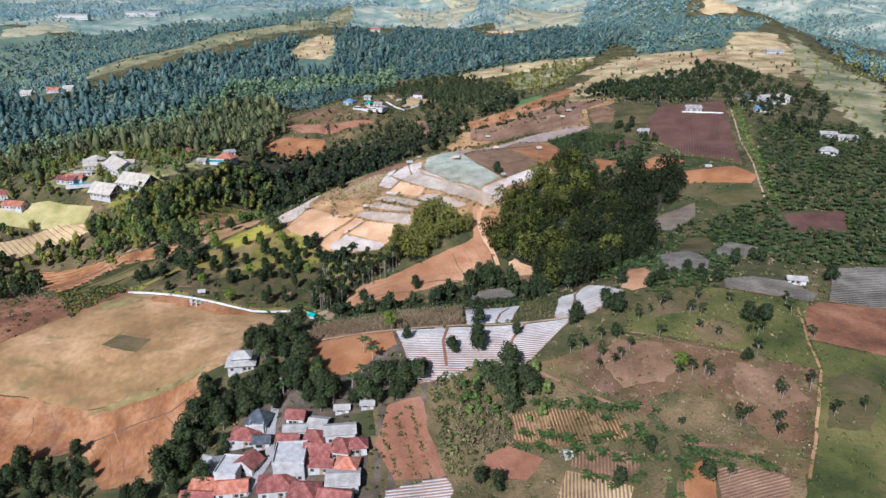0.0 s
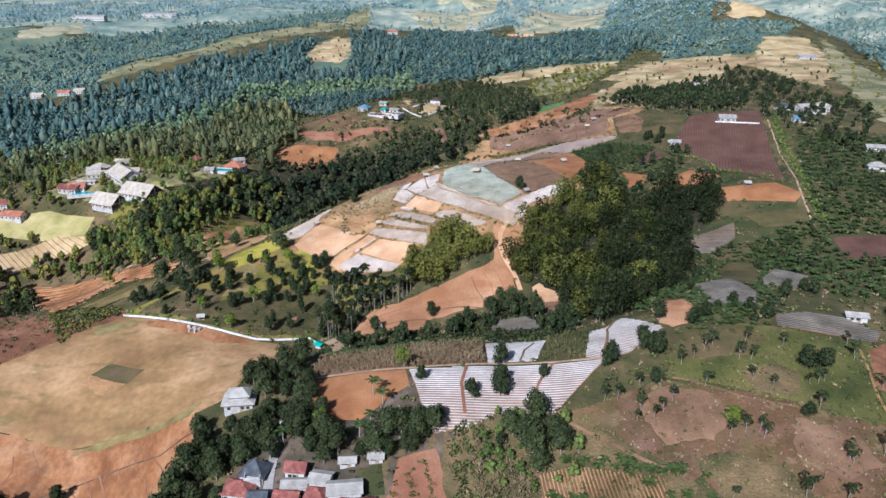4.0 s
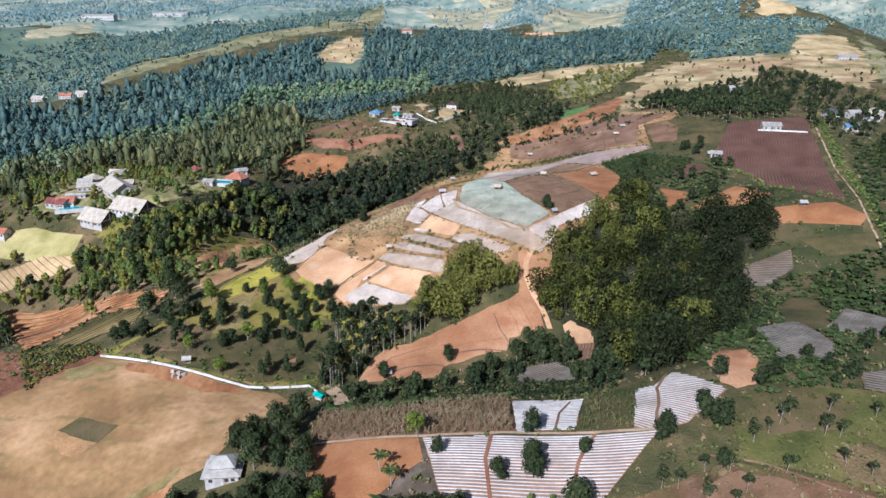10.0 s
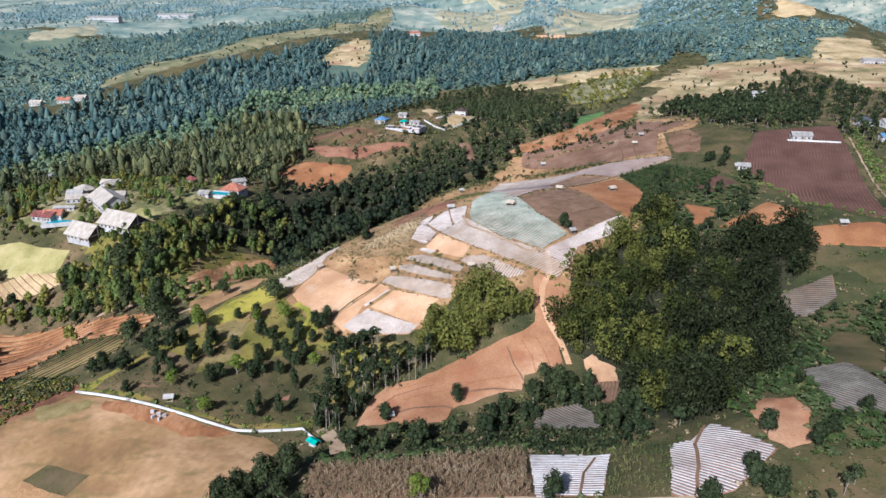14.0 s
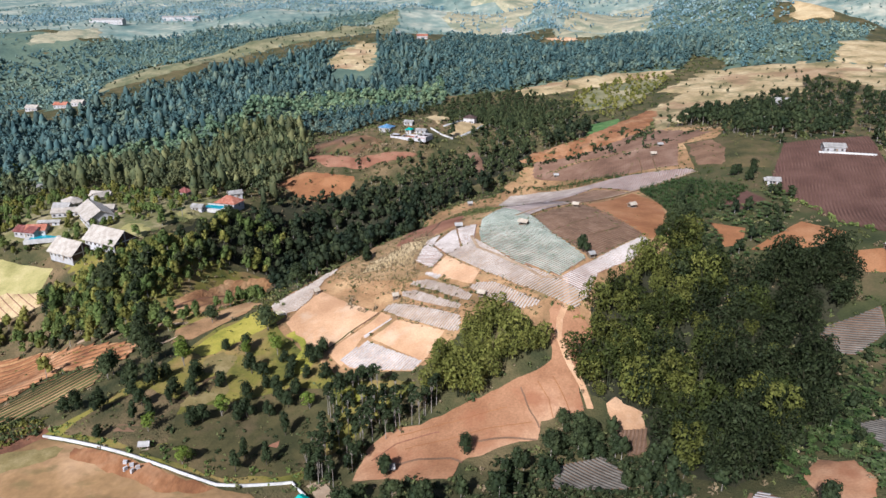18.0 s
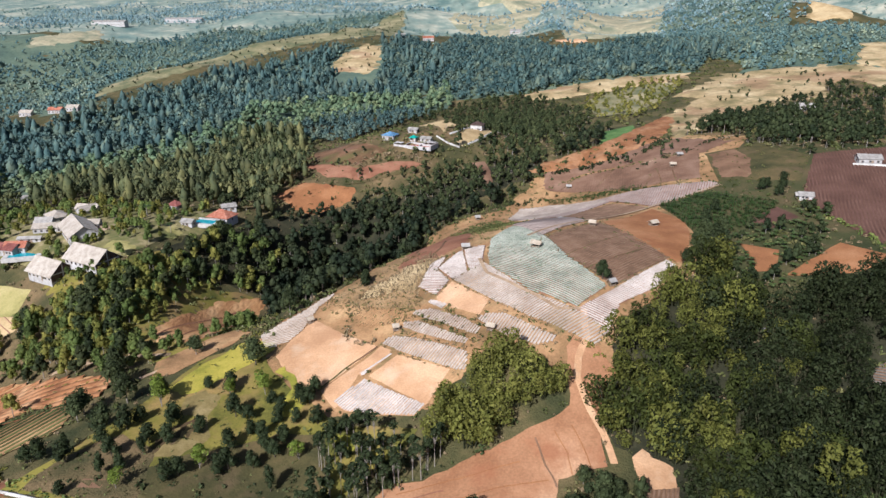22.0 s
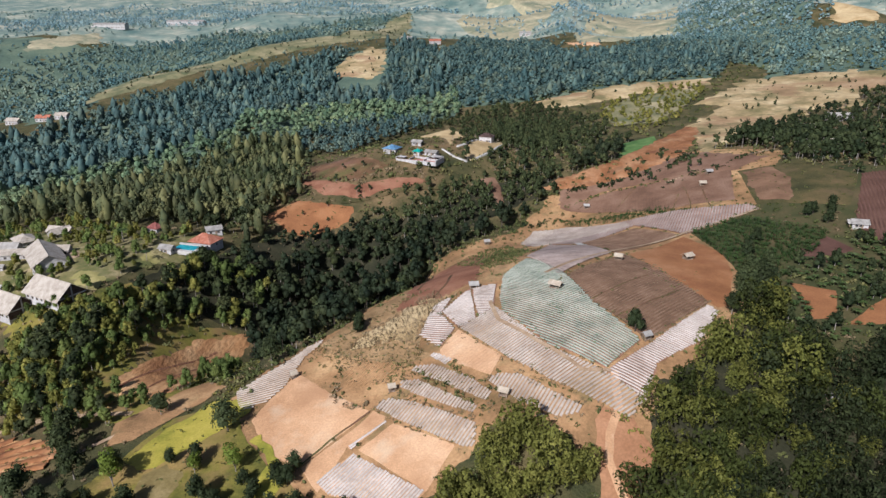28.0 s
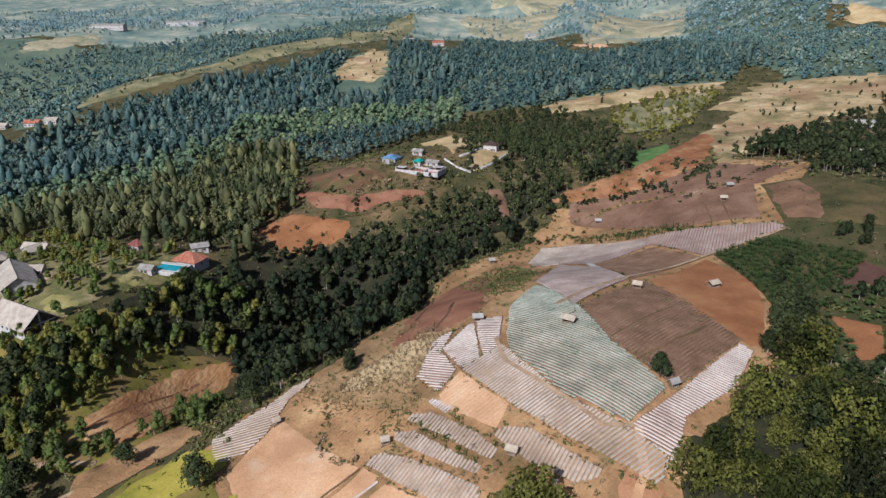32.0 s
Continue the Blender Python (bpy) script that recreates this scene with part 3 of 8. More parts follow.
base("dark floor under the hillside trees", [(-190, 396), (-170, 398), (-158, 418), (-144, 411), (-131, 417), (-118, 424), (-132, 388), (-138, 364), (-123, 366), (-112, 400), (-96, 362), (-100, 346), (-116, 331), (-140, 334), (-165, 352)], "meadow", lift=0.21)
base("grey-brown brushy ground on the hill edge", [(-66, 362), (-60, 376), (-50, 388), (-44, 400), (-38, 396), (-26, 378), (-18, 396), (-14, 400), (-22, 386), (-33, 360), (-34, 351), (-29, 344), (-39, 342), (-52, 350)], "brush_soil", lift=0.3, wob=2.0, rim=0.24)
base("leaf-strewn floor of the bamboo grove, darkened for shade", [(25, 305), (29, 327), (54, 347), (69, 365), (76, 346), (82, 336), (116, 355), (119, 335), (98, 307), (85, 269), (68, 250), (50, 240), (38, 262), (39, 282), (24, 287)], "litter", lift=0.2, wob=1.5)
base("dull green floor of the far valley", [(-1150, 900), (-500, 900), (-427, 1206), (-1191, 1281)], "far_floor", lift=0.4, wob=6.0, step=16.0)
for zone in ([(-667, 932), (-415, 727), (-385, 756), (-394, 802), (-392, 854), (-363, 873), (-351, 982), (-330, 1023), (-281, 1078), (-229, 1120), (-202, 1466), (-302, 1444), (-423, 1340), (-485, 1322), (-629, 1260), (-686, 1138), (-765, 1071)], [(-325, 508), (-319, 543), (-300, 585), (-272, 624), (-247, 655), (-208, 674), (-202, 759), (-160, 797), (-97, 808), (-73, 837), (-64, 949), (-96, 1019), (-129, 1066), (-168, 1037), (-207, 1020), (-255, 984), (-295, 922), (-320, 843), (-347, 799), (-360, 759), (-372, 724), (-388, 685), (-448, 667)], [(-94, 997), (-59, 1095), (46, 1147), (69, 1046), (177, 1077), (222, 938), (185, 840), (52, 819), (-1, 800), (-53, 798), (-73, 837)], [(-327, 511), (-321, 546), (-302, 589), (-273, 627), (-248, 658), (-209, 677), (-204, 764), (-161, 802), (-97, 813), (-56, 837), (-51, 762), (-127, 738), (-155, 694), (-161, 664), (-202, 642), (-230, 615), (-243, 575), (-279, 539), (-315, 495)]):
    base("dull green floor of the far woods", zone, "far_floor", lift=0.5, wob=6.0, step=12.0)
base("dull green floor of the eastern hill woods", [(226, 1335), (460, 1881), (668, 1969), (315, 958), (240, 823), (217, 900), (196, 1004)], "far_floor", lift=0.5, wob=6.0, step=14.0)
base("dull green floor of the eastern hill woods", [(215, 817), (282, 957), (386, 1102), (477, 1074), (327, 783), (284, 787), (243, 800)], "far_floor", lift=0.5, wob=6.0, step=14.0)
base("dark green ground of the plantation", [(158, 322), (176, 385), (196, 440), (300, 420), (420, 380), (330, 240), (190, 240), (128, 245), (118, 300)], "green", lift=0.1)
field("sports_ground", "wide levelled ground of pale trampled dry turf", [(-185, 222), (-166, 232), (-153, 248), (-133, 268), (-101, 259), (-87, 255), (-76, 252), (-66, 251), (-60, 246), (-63, 236), (-71, 229), (-75, 215), (-84, 210), (-105, 208), (-124, 206), (-144, 211), (-177, 209)], "dryfield", lift=0.35)
field("cut_slope", "bare orange earth bank cut below the levelled ground", [(-84, 210), (-105, 208), (-124, 206), (-144, 211), (-177, 209), (-158, 176), (-142, 184), (-120, 192), (-101, 168), (-85, 167), (-84, 178), (-80, 200)], "dirt", lift=0.35, wob=1.5)
field("ploughed_field", "bare red-brown ploughed field beside the village", [(-47, 215), (-29, 214), (-17, 210), (-15, 201), (-20, 197), (-28, 189), (-35, 191), (-44, 198)], "orange")
field("dry_corn_field", "strip of dry brown corn behind the white beds", [(-49, 237), (-23, 231), (7, 235), (8, 211), (-15, 210), (-47, 218)], "brown")
field("mulched_field", "field of raised beds under silver-white plastic sheets", [(-16, 210), (43, 207), (26, 187), (10, 188), (3, 184), (-7, 182), (-11, 192)], "bed_soil", -5, "mulch", space=0.95, top=0.42, height=0.2)
field("mulched_field", "small field of silver-white sheeted beds", [(8, 232), (28, 230), (23, 211), (8, 211)], "bed_soil", -5, "mulch", space=0.95, top=0.42, height=0.2)
field("mulched_field", "fan-shaped field of white sheeted beds", [(42, 230), (47, 230), (54, 237), (63, 220), (50, 208), (43, 207), (37, 209)], "bed_soil", -44, "mulch", space=0.95, top=0.42, height=0.2)
field("weedy_field", "overgrown green weedy plot between white beds", [(29, 233), (43, 232), (37, 209), (24, 211)], "green")
field("fallow_field", "fallow field of purple-brown earth and dry grass", [(30, 187), (56, 193), (86, 182), (107, 173), (89, 137), (82, 134), (73, 145), (62, 149), (53, 165), (30, 184)], "fallow", wob=1.0)
field("orchard_meadow", "green grass meadow dotted with young trees", [(61, 208), (80, 218), (99, 217), (123, 213), (111, 192), (107, 173), (86, 182), (57, 194)], "pasture_turf", wob=1.0)
field("ploughed_field", "flat bare orange-brown field", [(119, 208), (127, 213), (148, 211), (158, 206), (141, 179), (131, 181), (111, 189)], "bank")
field("pasture", "yellow-green pasture beside a footpath", [(112, 188), (131, 181), (147, 173), (114, 124), (81, 126), (95, 150), (107, 172)], "pasture_turf", wob=1.0)
field("mulched_field", "grey sheeted beds at the edge of the pasture", [(147, 243), (167, 243), (182, 239), (163, 210), (148, 210), (130, 214)], "brown", -4, "mulch_old", space=1.4, top=0.85)
field("terraced_plot", "dry terraced plot with straw-coloured rows", [(20, 170), (29, 171), (42, 166), (49, 163), (49, 155), (34, 157), (20, 162)], "fallow", -83, "hillsoil", space=0.9, top=0.35, height=0.16)
field("terraced_plot", "small terrace of brown stubble rows", [(36, 155), (44, 153), (51, 149), (48, 141), (40, 146), (33, 151)], "fallow", 80, "plot_bed", space=0.9, top=0.35, height=0.16)
field("bare_field", "small bare orange terrace", [(60, 142), (67, 144), (63, 128), (56, 130)], "orange")
field("terraced_plot", "brown terrace with fine furrows", [(67, 141), (74, 139), (82, 135), (78, 126), (64, 128)], "brown", 10, "plot_bed", space=0.9, top=0.35, height=0.16)
field("terraced_plot", "low terrace of dry straw rows", [(29, 142), (32, 150), (40, 145), (47, 140), (44, 133), (29, 138)], "straw", 80, "plot_bed", space=0.9, top=0.35, height=0.16)
field("ploughed_field", "red earth slope with weedy lines", [(-16, 175), (-7, 178), (1, 151), (-13, 151), (-19, 162)], "red", wob=1.2)
field("mulched_field", "small block of white sheeted beds", [(-15, 147), (1, 152), (3, 147), (-1, 140), (-15, 140)], "bed_soil", 8, "mulch", space=0.95, top=0.42, height=0.2)
field("ploughed_field", "small red-brown plot", [(10, 158), (18, 161), (27, 155), (22, 149), (14, 151)], "red")
field("clay_slope", "smooth tan clay slope running up beside the bamboo", [(-41, 260), (-39, 271), (-34, 277), (-24, 278), (-16, 281), (-8, 284), (0, 288), (8, 292), (14, 297), (13, 305), (15, 314), (18, 321), (23, 317), (28, 308), (21, 294), (22, 281), (9, 275), (9, 269), (-2, 266), (-13, 260), (-14, 253), (-41, 257)], "clay", wob=1.2)
field("bare_field", "sunlit bare tan field on the hill", [(-78, 328), (-75, 337), (-70, 347), (-57, 336), (-44, 327), (-60, 311), (-69, 315)], "tan")
field("bare_field", "tan bare plot with a furrow along it", [(-59, 311), (-43, 327), (-39, 324), (-48, 317), (-53, 304)], "tan")
field("bare_field", "reddish-tan bare field on the hillside", [(-37, 322), (-20, 312), (-26, 301), (-45, 315)], "tan")
field("mulched_field", "narrow strip of white sheet between bare plots", [(-48.4, 316.6), (-39.6, 323.8), (-38.8, 322.8), (-47.4, 315.4)], "tan", 38, "mulch_hill", space=0.75, top=0.5, height=0.15)
field("mulched_field", "pinkish sheeted beds on the hill foot", [(-46, 314), (-26, 301), (-29, 298), (-50, 303), (-55, 307)], "tan", 48, "mulch_hill", space=0.9, top=0.54, height=0.2)
field("mulched_field", "curved strip of grey sheeted beds", [(-43, 328), (-40, 331), (-32, 328), (-21, 321), (-15, 317), (-15, 310), (-19, 311), (-35, 322)], "hillsoil", 56, "mulch_worn", space=1.0, top=0.54, height=0.2)
field("mulched_field", "overgrown strip of sheeted beds", [(-37, 334), (-37, 337), (-32, 336), (-22, 328), (-14, 321.5), (-16, 320), (-26, 326)], "hillsoil", 56, "mulch_worn", space=1.0, top=0.54, height=0.2)
field("mulched_field", "weedy upper strip of grey sheeted beds", [(-35, 340), (-34, 342), (-28, 341), (-18, 333.5), (-11.5, 326), (-13, 323), (-18, 327), (-27, 334.5)], "hillsoil", 56, "mulch_worn", space=1.0, top=0.5, height=0.2)
field("mulched_field", "small patch of white sheeted beds among weeds", [(-30, 345), (-28, 346), (-23, 342), (-25, 340)], "brush_soil", 40, "mulch_hill", space=0.9, top=0.5, height=0.2)
field("ploughed_field", "small tan plot of dry furrows", [(-53, 338), (-46, 337), (-39, 336), (-38, 341), (-40, 345), (-53, 347), (-55, 343)], "hillsoil", 52, "hillsoil", space=1.15, top=0.5, height=0.16, wob=1.0)
field("mulched_field", "narrow curved strip of white sheeted beds", [(-34, 356), (-31, 373), (-25, 379), (-28, 366), (-23, 356), (-27, 348)], "bed_soil", -23, "mulch_hill", space=1.0, top=0.52, height=0.2)
field("mulched_field", "wedge of white sheeted beds", [(-28, 367), (-20, 382), (-18, 368), (-17, 359), (-22, 356)], "bed_soil", 19, "mulch_hill", space=1.0, top=0.52, height=0.2)
field("mulched_field", "small block of white sheeted beds below a hut", [(-19, 381), (-11, 382), (-12, 364), (-16, 359), (-18, 370)], "bed_soil", -22, "mulch_hill", space=1.0, top=0.52, height=0.2)
field("mulched_field", "long strip of grey sheeted beds along the hill", [(-22, 356), (-11, 364), (4, 339), (27, 322), (22, 315), (4, 326), (-9, 339)], "hillsoil", 38, "mulch_worn", space=1.0, top=0.54, height=0.2)
VEG = [(-10, 370), (-9, 388), (0, 412), (11, 384), (18, 361), (29, 342), (18, 330), (4, 340), (-9, 361)]
field("vegetable_field", "field of planted beds in green-tinged sheets", VEG, "bed_soil", -40, "mulch_green", space=1.0, top=0.52, height=0.2)
field("mulched_field", "lilac-white sheeted beds beside the grove", [(18, 329), (31, 341), (53, 367), (56, 364), (46, 346), (32, 334), (27, 321)], "bed_soil", -26, "mulch_hill", space=1.0, top=0.54, height=0.2)
field("dry_corn_field", "brown plots of dry stubble divided by paths", [(8, 378), (35, 410), (54, 369), (31, 342), (18, 361)], "brown", 49, "plot_bed", space=1.1, top=0.5, height=0.07)
field("bare_field", "bare orange earth field with a hut", [(37, 412), (63, 440), (71, 414), (69, 395), (60, 369), (56, 366), (41, 387)], "orange")
field("mulched_field", "lilac-grey sheeted beds on the hilltop", [(0, 418), (12, 472), (25, 446), (31, 414), (9, 382)], "brown", -40, "mulch_lilac", space=1.0, top=0.54, height=0.2)
field("dry_corn_field", "brown stubble plot on the hilltop", [(24, 459), (49, 471), (62, 444), (32, 414)], "brown", 40, "plot_bed", space=1.1, top=0.5, height=0.07)
field("mulched_field", "band of grey sheeted beds along the ridge", [(-1, 471), (17, 502), (43, 490), (63, 484), (81, 474), (97, 467), (98, 460), (64, 443), (50, 476), (24, 459), (12, 475)], "bed_soil", 70, "mulch_lilac", space=1.15, top=0.7, height=0.2)
field("mulched_field", "light strip of worn sheeted beds on the ridge", [(-1, 481), (6, 504), (23, 504), (48, 487), (49, 478), (34, 479), (19, 477), (5, 471)], "grey", 25, "mulch_worn", space=1.1, top=0.7, height=0.2)
field("ploughed_field", "brown ridge field split by furrows", [(21, 529), (47, 536), (72, 529), (104, 523), (93, 476), (64, 488), (43, 511), (24, 525)], "ridge_soil", 80, "ridge_soil", space=1.3, top=0.5, height=0.06)
field("ploughed_field", "dry brown earth along the ridge", [(20, 549), (51, 564), (84, 583), (105, 563), (124, 531), (104, 517), (72, 529), (47, 539), (21, 529)], "ridge_soil", lift=0.6, wob=3.0)
field("ploughed_field", "orange earth with dark bushes along the ridge", [(10, 550), (22, 561), (55, 582), (88, 622), (114, 662), (127, 660), (106, 606), (92, 566), (70, 552), (44, 545)], "dirt", lift=0.9, wob=2.0)
field("crop_field", "small bright green plot in the upper valley", [(59, 589), (68, 629), (90, 642), (86, 607), (68, 586)], "corn_green")
field("eroded_slope", "pale pink rock slide in the wooded valley", [(-23, 549), (-15, 554), (-11, 546), (-8, 530), (-13, 531), (-18, 543)], "ridge_soil", wob=1.0)
field("eroded_slope", "red eroded slope above the wooded valley", [(-45, 372), (-43, 394), (-42, 453), (-32, 456), (-20, 462), (-15, 446), (-18, 390), (-26, 382), (-32, 372)], "red", wob=2.0)
field("dry_slope", "straw-coloured dry brush on the hillside", [(-57, 354), (-52, 364), (-43, 371), (-37, 381), (-32, 385), (-28, 376), (-33, 361), (-34, 351), (-42, 355), (-50, 353)], "straw", wob=2.0)
field("ploughed_field", "small bare brown plot with furrows", [(-27, 347), (-22, 355), (-9, 339), (-12, 332), (-26, 343)], "tan", 38, "tan", space=1.2, top=0.5, height=0.05)
field("mulched_field", "curved strip of grey sheeted beds by the grove", [(-13, 330), (-10, 332), (-4, 330), (5, 322), (11, 318), (11, 316), (5, 315), (-4, 320)], "hillsoil", 59, "mulch_worn", space=1.0, top=0.54, height=0.2)
field("mulched_field", "low strip of sheeted beds beside the bamboo", [(-7, 321), (-4, 319), (4, 315), (7, 314), (7, 313), (0, 315)], "hillsoil", 59, "mulch_worn", space=1.0, top=0.54, height=0.2)
field("mulched_field", "strip of worn white sheeted beds on the slope edge", [(-88, 343), (-85, 336), (-82, 333), (-76, 335), (-72, 342), (-71, 349), (-70, 356), (-67, 361), (-66, 366), (-71, 363), (-75, 357), (-82, 350)], "hillsoil", 12, "mulch_worn", space=1.15, top=0.5, height=0.2)
field("tree_meadow", "sunny yellow-green meadow with scattered dark trees", [(-133, 271), (-123, 286), (-111, 313), (-103, 333), (-87, 338), (-76, 320), (-67, 311), (-53, 300), (-27, 293), (-42, 278), (-53, 265), (-57, 257), (-75, 254), (-102, 261)], "meadow", wob=1.5)
field("ploughed_field", "large brick-red ploughed field in long rows", [(150, 487), (198, 496), (155, 352), (134, 382), (124, 432)], "brick", 73, "brick_bed", space=1.45, top=0.62, height=0.22)
field("corn_field", "green corn field", [(67, 445), (88, 453), (105, 438), (115, 431), (102, 414), (85, 402), (71, 387), (71, 405)], "green")
field("bare_field", "small bare orange plot among trees", [(86, 390), (98, 384), (91, 367), (84, 366)], "orange")
field("bare_field", "long bare orange plot", [(93, 364), (121, 388), (132, 372), (118, 363)], "orange")
field("bare_field", "brown plot beside the corn", [(93, 416), (112, 427), (117, 415), (103, 405)], "brick")
field("pasture", "dull green grass field", [(105, 514), (133, 513), (148, 486), (131, 453), (99, 467)], "olive_turf")
field("bare_field", "brick-red bare plot between banana rows", [(154, 300), (181, 299), (171, 278), (150, 279)], "brick")
field("mulched_field", "grey sheeted plot beside the grove", [(95, 307), (102, 318), (122, 324), (119, 312), (106, 303)], "brown", -20, "mulch_old", space=1.2, top=0.62, height=0.22)
field("mulched_field", "grey sheeted beds among dark trees", [(85, 260), (99, 263), (100, 241), (94, 229), (81, 233)], "brown", -55, "mulch_old", space=1.2, top=0.62, height=0.22)
field("mulched_field", "small grey sheeted plot", [(103, 254), (120, 275), (128, 264), (116, 248)], "brown", -55, "mulch_old", space=1.2, top=0.62, height=0.22)
field("mulched_field", "grey sheeted beds in the gully", [(13, 259), (25, 264), (31, 253), (29, 248), (10, 249)], "brown", -44, "mulch_old", space=1.2, top=0.62, height=0.22)
field("mulched_field", "dark grey sheeted strip above the orchard", [(99, 225), (110, 229), (122, 227), (129, 219), (124, 213), (111, 215), (96, 218)], "brown", -8, "mulch_old", space=1.2, top=0.62, height=0.22)
field("pasture", "oval yellow-green grass plot", [(101, 283), (110, 291), (116, 286), (114, 270), (102, 251), (92, 253)], "olive_turf")
field("vegetable_plot", "small green plot beside the village", [(-27, 173), (-21, 174), (-19, 165), (-25, 165)], "green")
field("bare_field", "pale orange bare plot with dark bushes", [(64, 238), (70, 245), (75, 242), (76, 233), (71, 220), (66, 218), (62, 224)], "clay", wob=2.5)
field("bare_field", "orange plot below the big field", [(124, 357), (151, 353), (158, 340), (152, 332), (125, 342)], "orange")
field("pasture", "grey-green grass plot below the orange soil", [(127, 330), (154, 326), (151, 313), (133, 316)], "olive_turf")
field("terraced_slope", "orange terraced earth slope with fine crop rows", [(-225, 348), (-204, 349), (-187, 346), (-150, 331), (-131, 324), (-131, 314), (-136, 310), (-154, 313), (-161, 311), (-164, 297), (-169, 282)], "slip", 8, "dirt", space=4.2, top=1.8, height=0.5, wob=2.0)
field("terraced_slope", "small terraces of green crop rows", [(-163, 280), (-160, 292), (-157, 304), (-150, 309), (-136, 308), (-134, 297), (-138, 291), (-144, 286), (-149, 277), (-152, 267)], "hillsoil", 60, "bush", space=2.4, top=0.5, height=0.35, wob=1.0)
field("bare_field", "small bare tan plot in the gully", [(29, 285), (32, 288), (39, 284), (39, 277), (30, 275)], "tan")
field("mulched_field", "small plot of brown and white rows in the gully", [(30, 275), (39, 277), (37, 266), (32, 264)], "brown", 75, "plot_bed", space=1.1, top=0.5, height=0.2)
field("earth_bank", "bare tan earth bank beside the road", [(-121, 333), (-112, 345), (-104, 358), (-93, 348), (-102, 335), (-111, 324), (-118, 321)], "hillsoil", wob=1.2)
field("eroded_slope", "raw red earth landslip among trees", [(-138, 362), (-136, 380), (-130, 408), (-118, 425), (-114, 422), (-115, 398), (-110, 357), (-119, 347), (-130, 351)], "slip", wob=2.0)
field("resort_ground", "dry grass yard between the resort buildings", [(-297, 478), (-274, 482), (-242, 504), (-168, 459), (-147, 478), (-141, 453), (-160, 425), (-170, 401), (-203, 405), (-245, 413)], "resort", wob=2.0)
field("lawn", "sunny pale lawn below the resort", [(-282, 382), (-263, 395), (-236, 401), (-206, 393), (-207, 382), (-256, 382)], "lawn")
field("dry_field", "pale tan field below the lawn", [(-268, 357), (-250, 369), (-225, 384), (-205, 381), (-201, 374), (-225, 369), (-257, 339)], "straw", -35, "bed_soil", space=2.6, top=0.4, height=0.15)
base("raw red earth bank beside the sports ground", [(-231, 311), (-179, 285), (-154, 267), (-142, 277), (-130, 271), (-133, 262), (-145, 250), (-156, 236), (-166, 225)], "bank", lift=0.16, wob=2.5)
base("olive slope with bushes across the valley", [(-137, 498), (-137, 535), (-132, 560), (-91, 558), (-46, 554), (-42, 540), (-60, 515), (-76, 508), (-81, 500), (-107, 492), (-122, 485)], "rough", lift=0.16, wob=2.5)
field("bare_field", "bare orange earth plot across the valley", [(-134, 506), (-123, 525), (-88, 515), (-89, 506), (-108, 494), (-119, 494)], "orange", wob=1.5)
field("bare_field", "red earth plot with shrubs", [(-132, 561), (-92, 534), (-57, 539), (-51, 536), (-84, 522), (-108, 528)], "red", wob=1.5)
field("ploughed_field", "grey-brown plot beside the wood", [(-157, 607), (-109, 584), (-74, 551), (-92, 537), (-132, 566)], "fallow", wob=1.5)
field("dry_field", "fenced dry paddock above the white buildings", [(-76, 702), (-54, 725), (-31, 693), (-42, 578)], "straw")
field("dry_field", "terraced dry plot beside the pavilion", [(-35, 570), (-11, 665), (-6, 605), (-29, 564)], "straw")
for k, (what, poly, soil) in enumerate([
        ("tan hillside clearing in the wood", [(-207, 923), (-197, 999), (-177, 1046), (-154, 1034), (-144, 971), (-146, 904)], "plateau"),
        ("sunlit tan field along the far wood", [(13, 800), (89, 840), (178, 846), (165, 813), (82, 788), (25, 768)], "plateau"),
        ("wide sunlit tan fields on the plateau", [(139, 743), (204, 821), (301, 819), (237, 680), (183, 693)], "plateau"),
        ("sunlit tan fields along the ridge road", [(114, 659), (198, 797), (297, 812), (378, 782), (363, 713), (292, 606), (290, 757), (198, 679), (103, 567)], "plateau"),
        ("grassy crest of the wooded ridge", [(-408, 783), (-417, 840), (-408, 883), (-483, 1116), (-360, 1001), (-336, 1037), (-294, 1126), (-229, 1112), (-228, 1377), (-185, 1493), (-135, 1106), (-178, 1092), (-220, 1077), (-270, 1037), (-317, 982), (-334, 874), (-370, 845), (-391, 814)], "far_turf"),
        ("pale far fields beyond the wooded valley", [(-97, 1437), (10, 2424), (252, 3566), (185, 2252), (62, 1426), (-24, 1259), (-85, 1406)], "far_straw"),
        ("tan far hillside field", [(82, 1206), (206, 1803), (345, 1756), (259, 1357), (146, 1095), (85, 1140)], "far_straw"),
        ("reddish far plot among woods", [(60, 1157), (106, 1124), (111, 1099), (70, 1139)], "tan"),
        ("pale green far field", [(-715, 1157), (-731, 1213), (-674, 1308), (-647, 1255), (-695, 1194)], "far_straw"),
        ("sunlit yellow-green slope", [(74, 761), (122, 807), (158, 804), (135, 745), (99, 689), (69, 694)], "far_turf"),
        ("yellow-green slope falling from the ridge", [(436, 916), (361, 578), (251, 390), (268, 479), (347, 714)], "far_turf"),
        ("pale far clearing", [(396, 1135), (825, 1924), (439, 1105), (395, 1116)], "straw"),
        ("pale hilltop clearing far off", [(360, 897), (409, 897), (383, 781), (312, 803)], "plateau")]):
    field("far_field", what, poly, soil, lift=0.9, step=10.0, wob=8.0)

drab = drape("turf_patch", [(-124, 238), (-110, 234), (-114, 228), (-129, 233)], M["olive_turf"], 0.47, 4.0, 0.3)
part("turf_patch", drab, None, bpy.data.objects["sports_ground"], "square of longer olive grass")
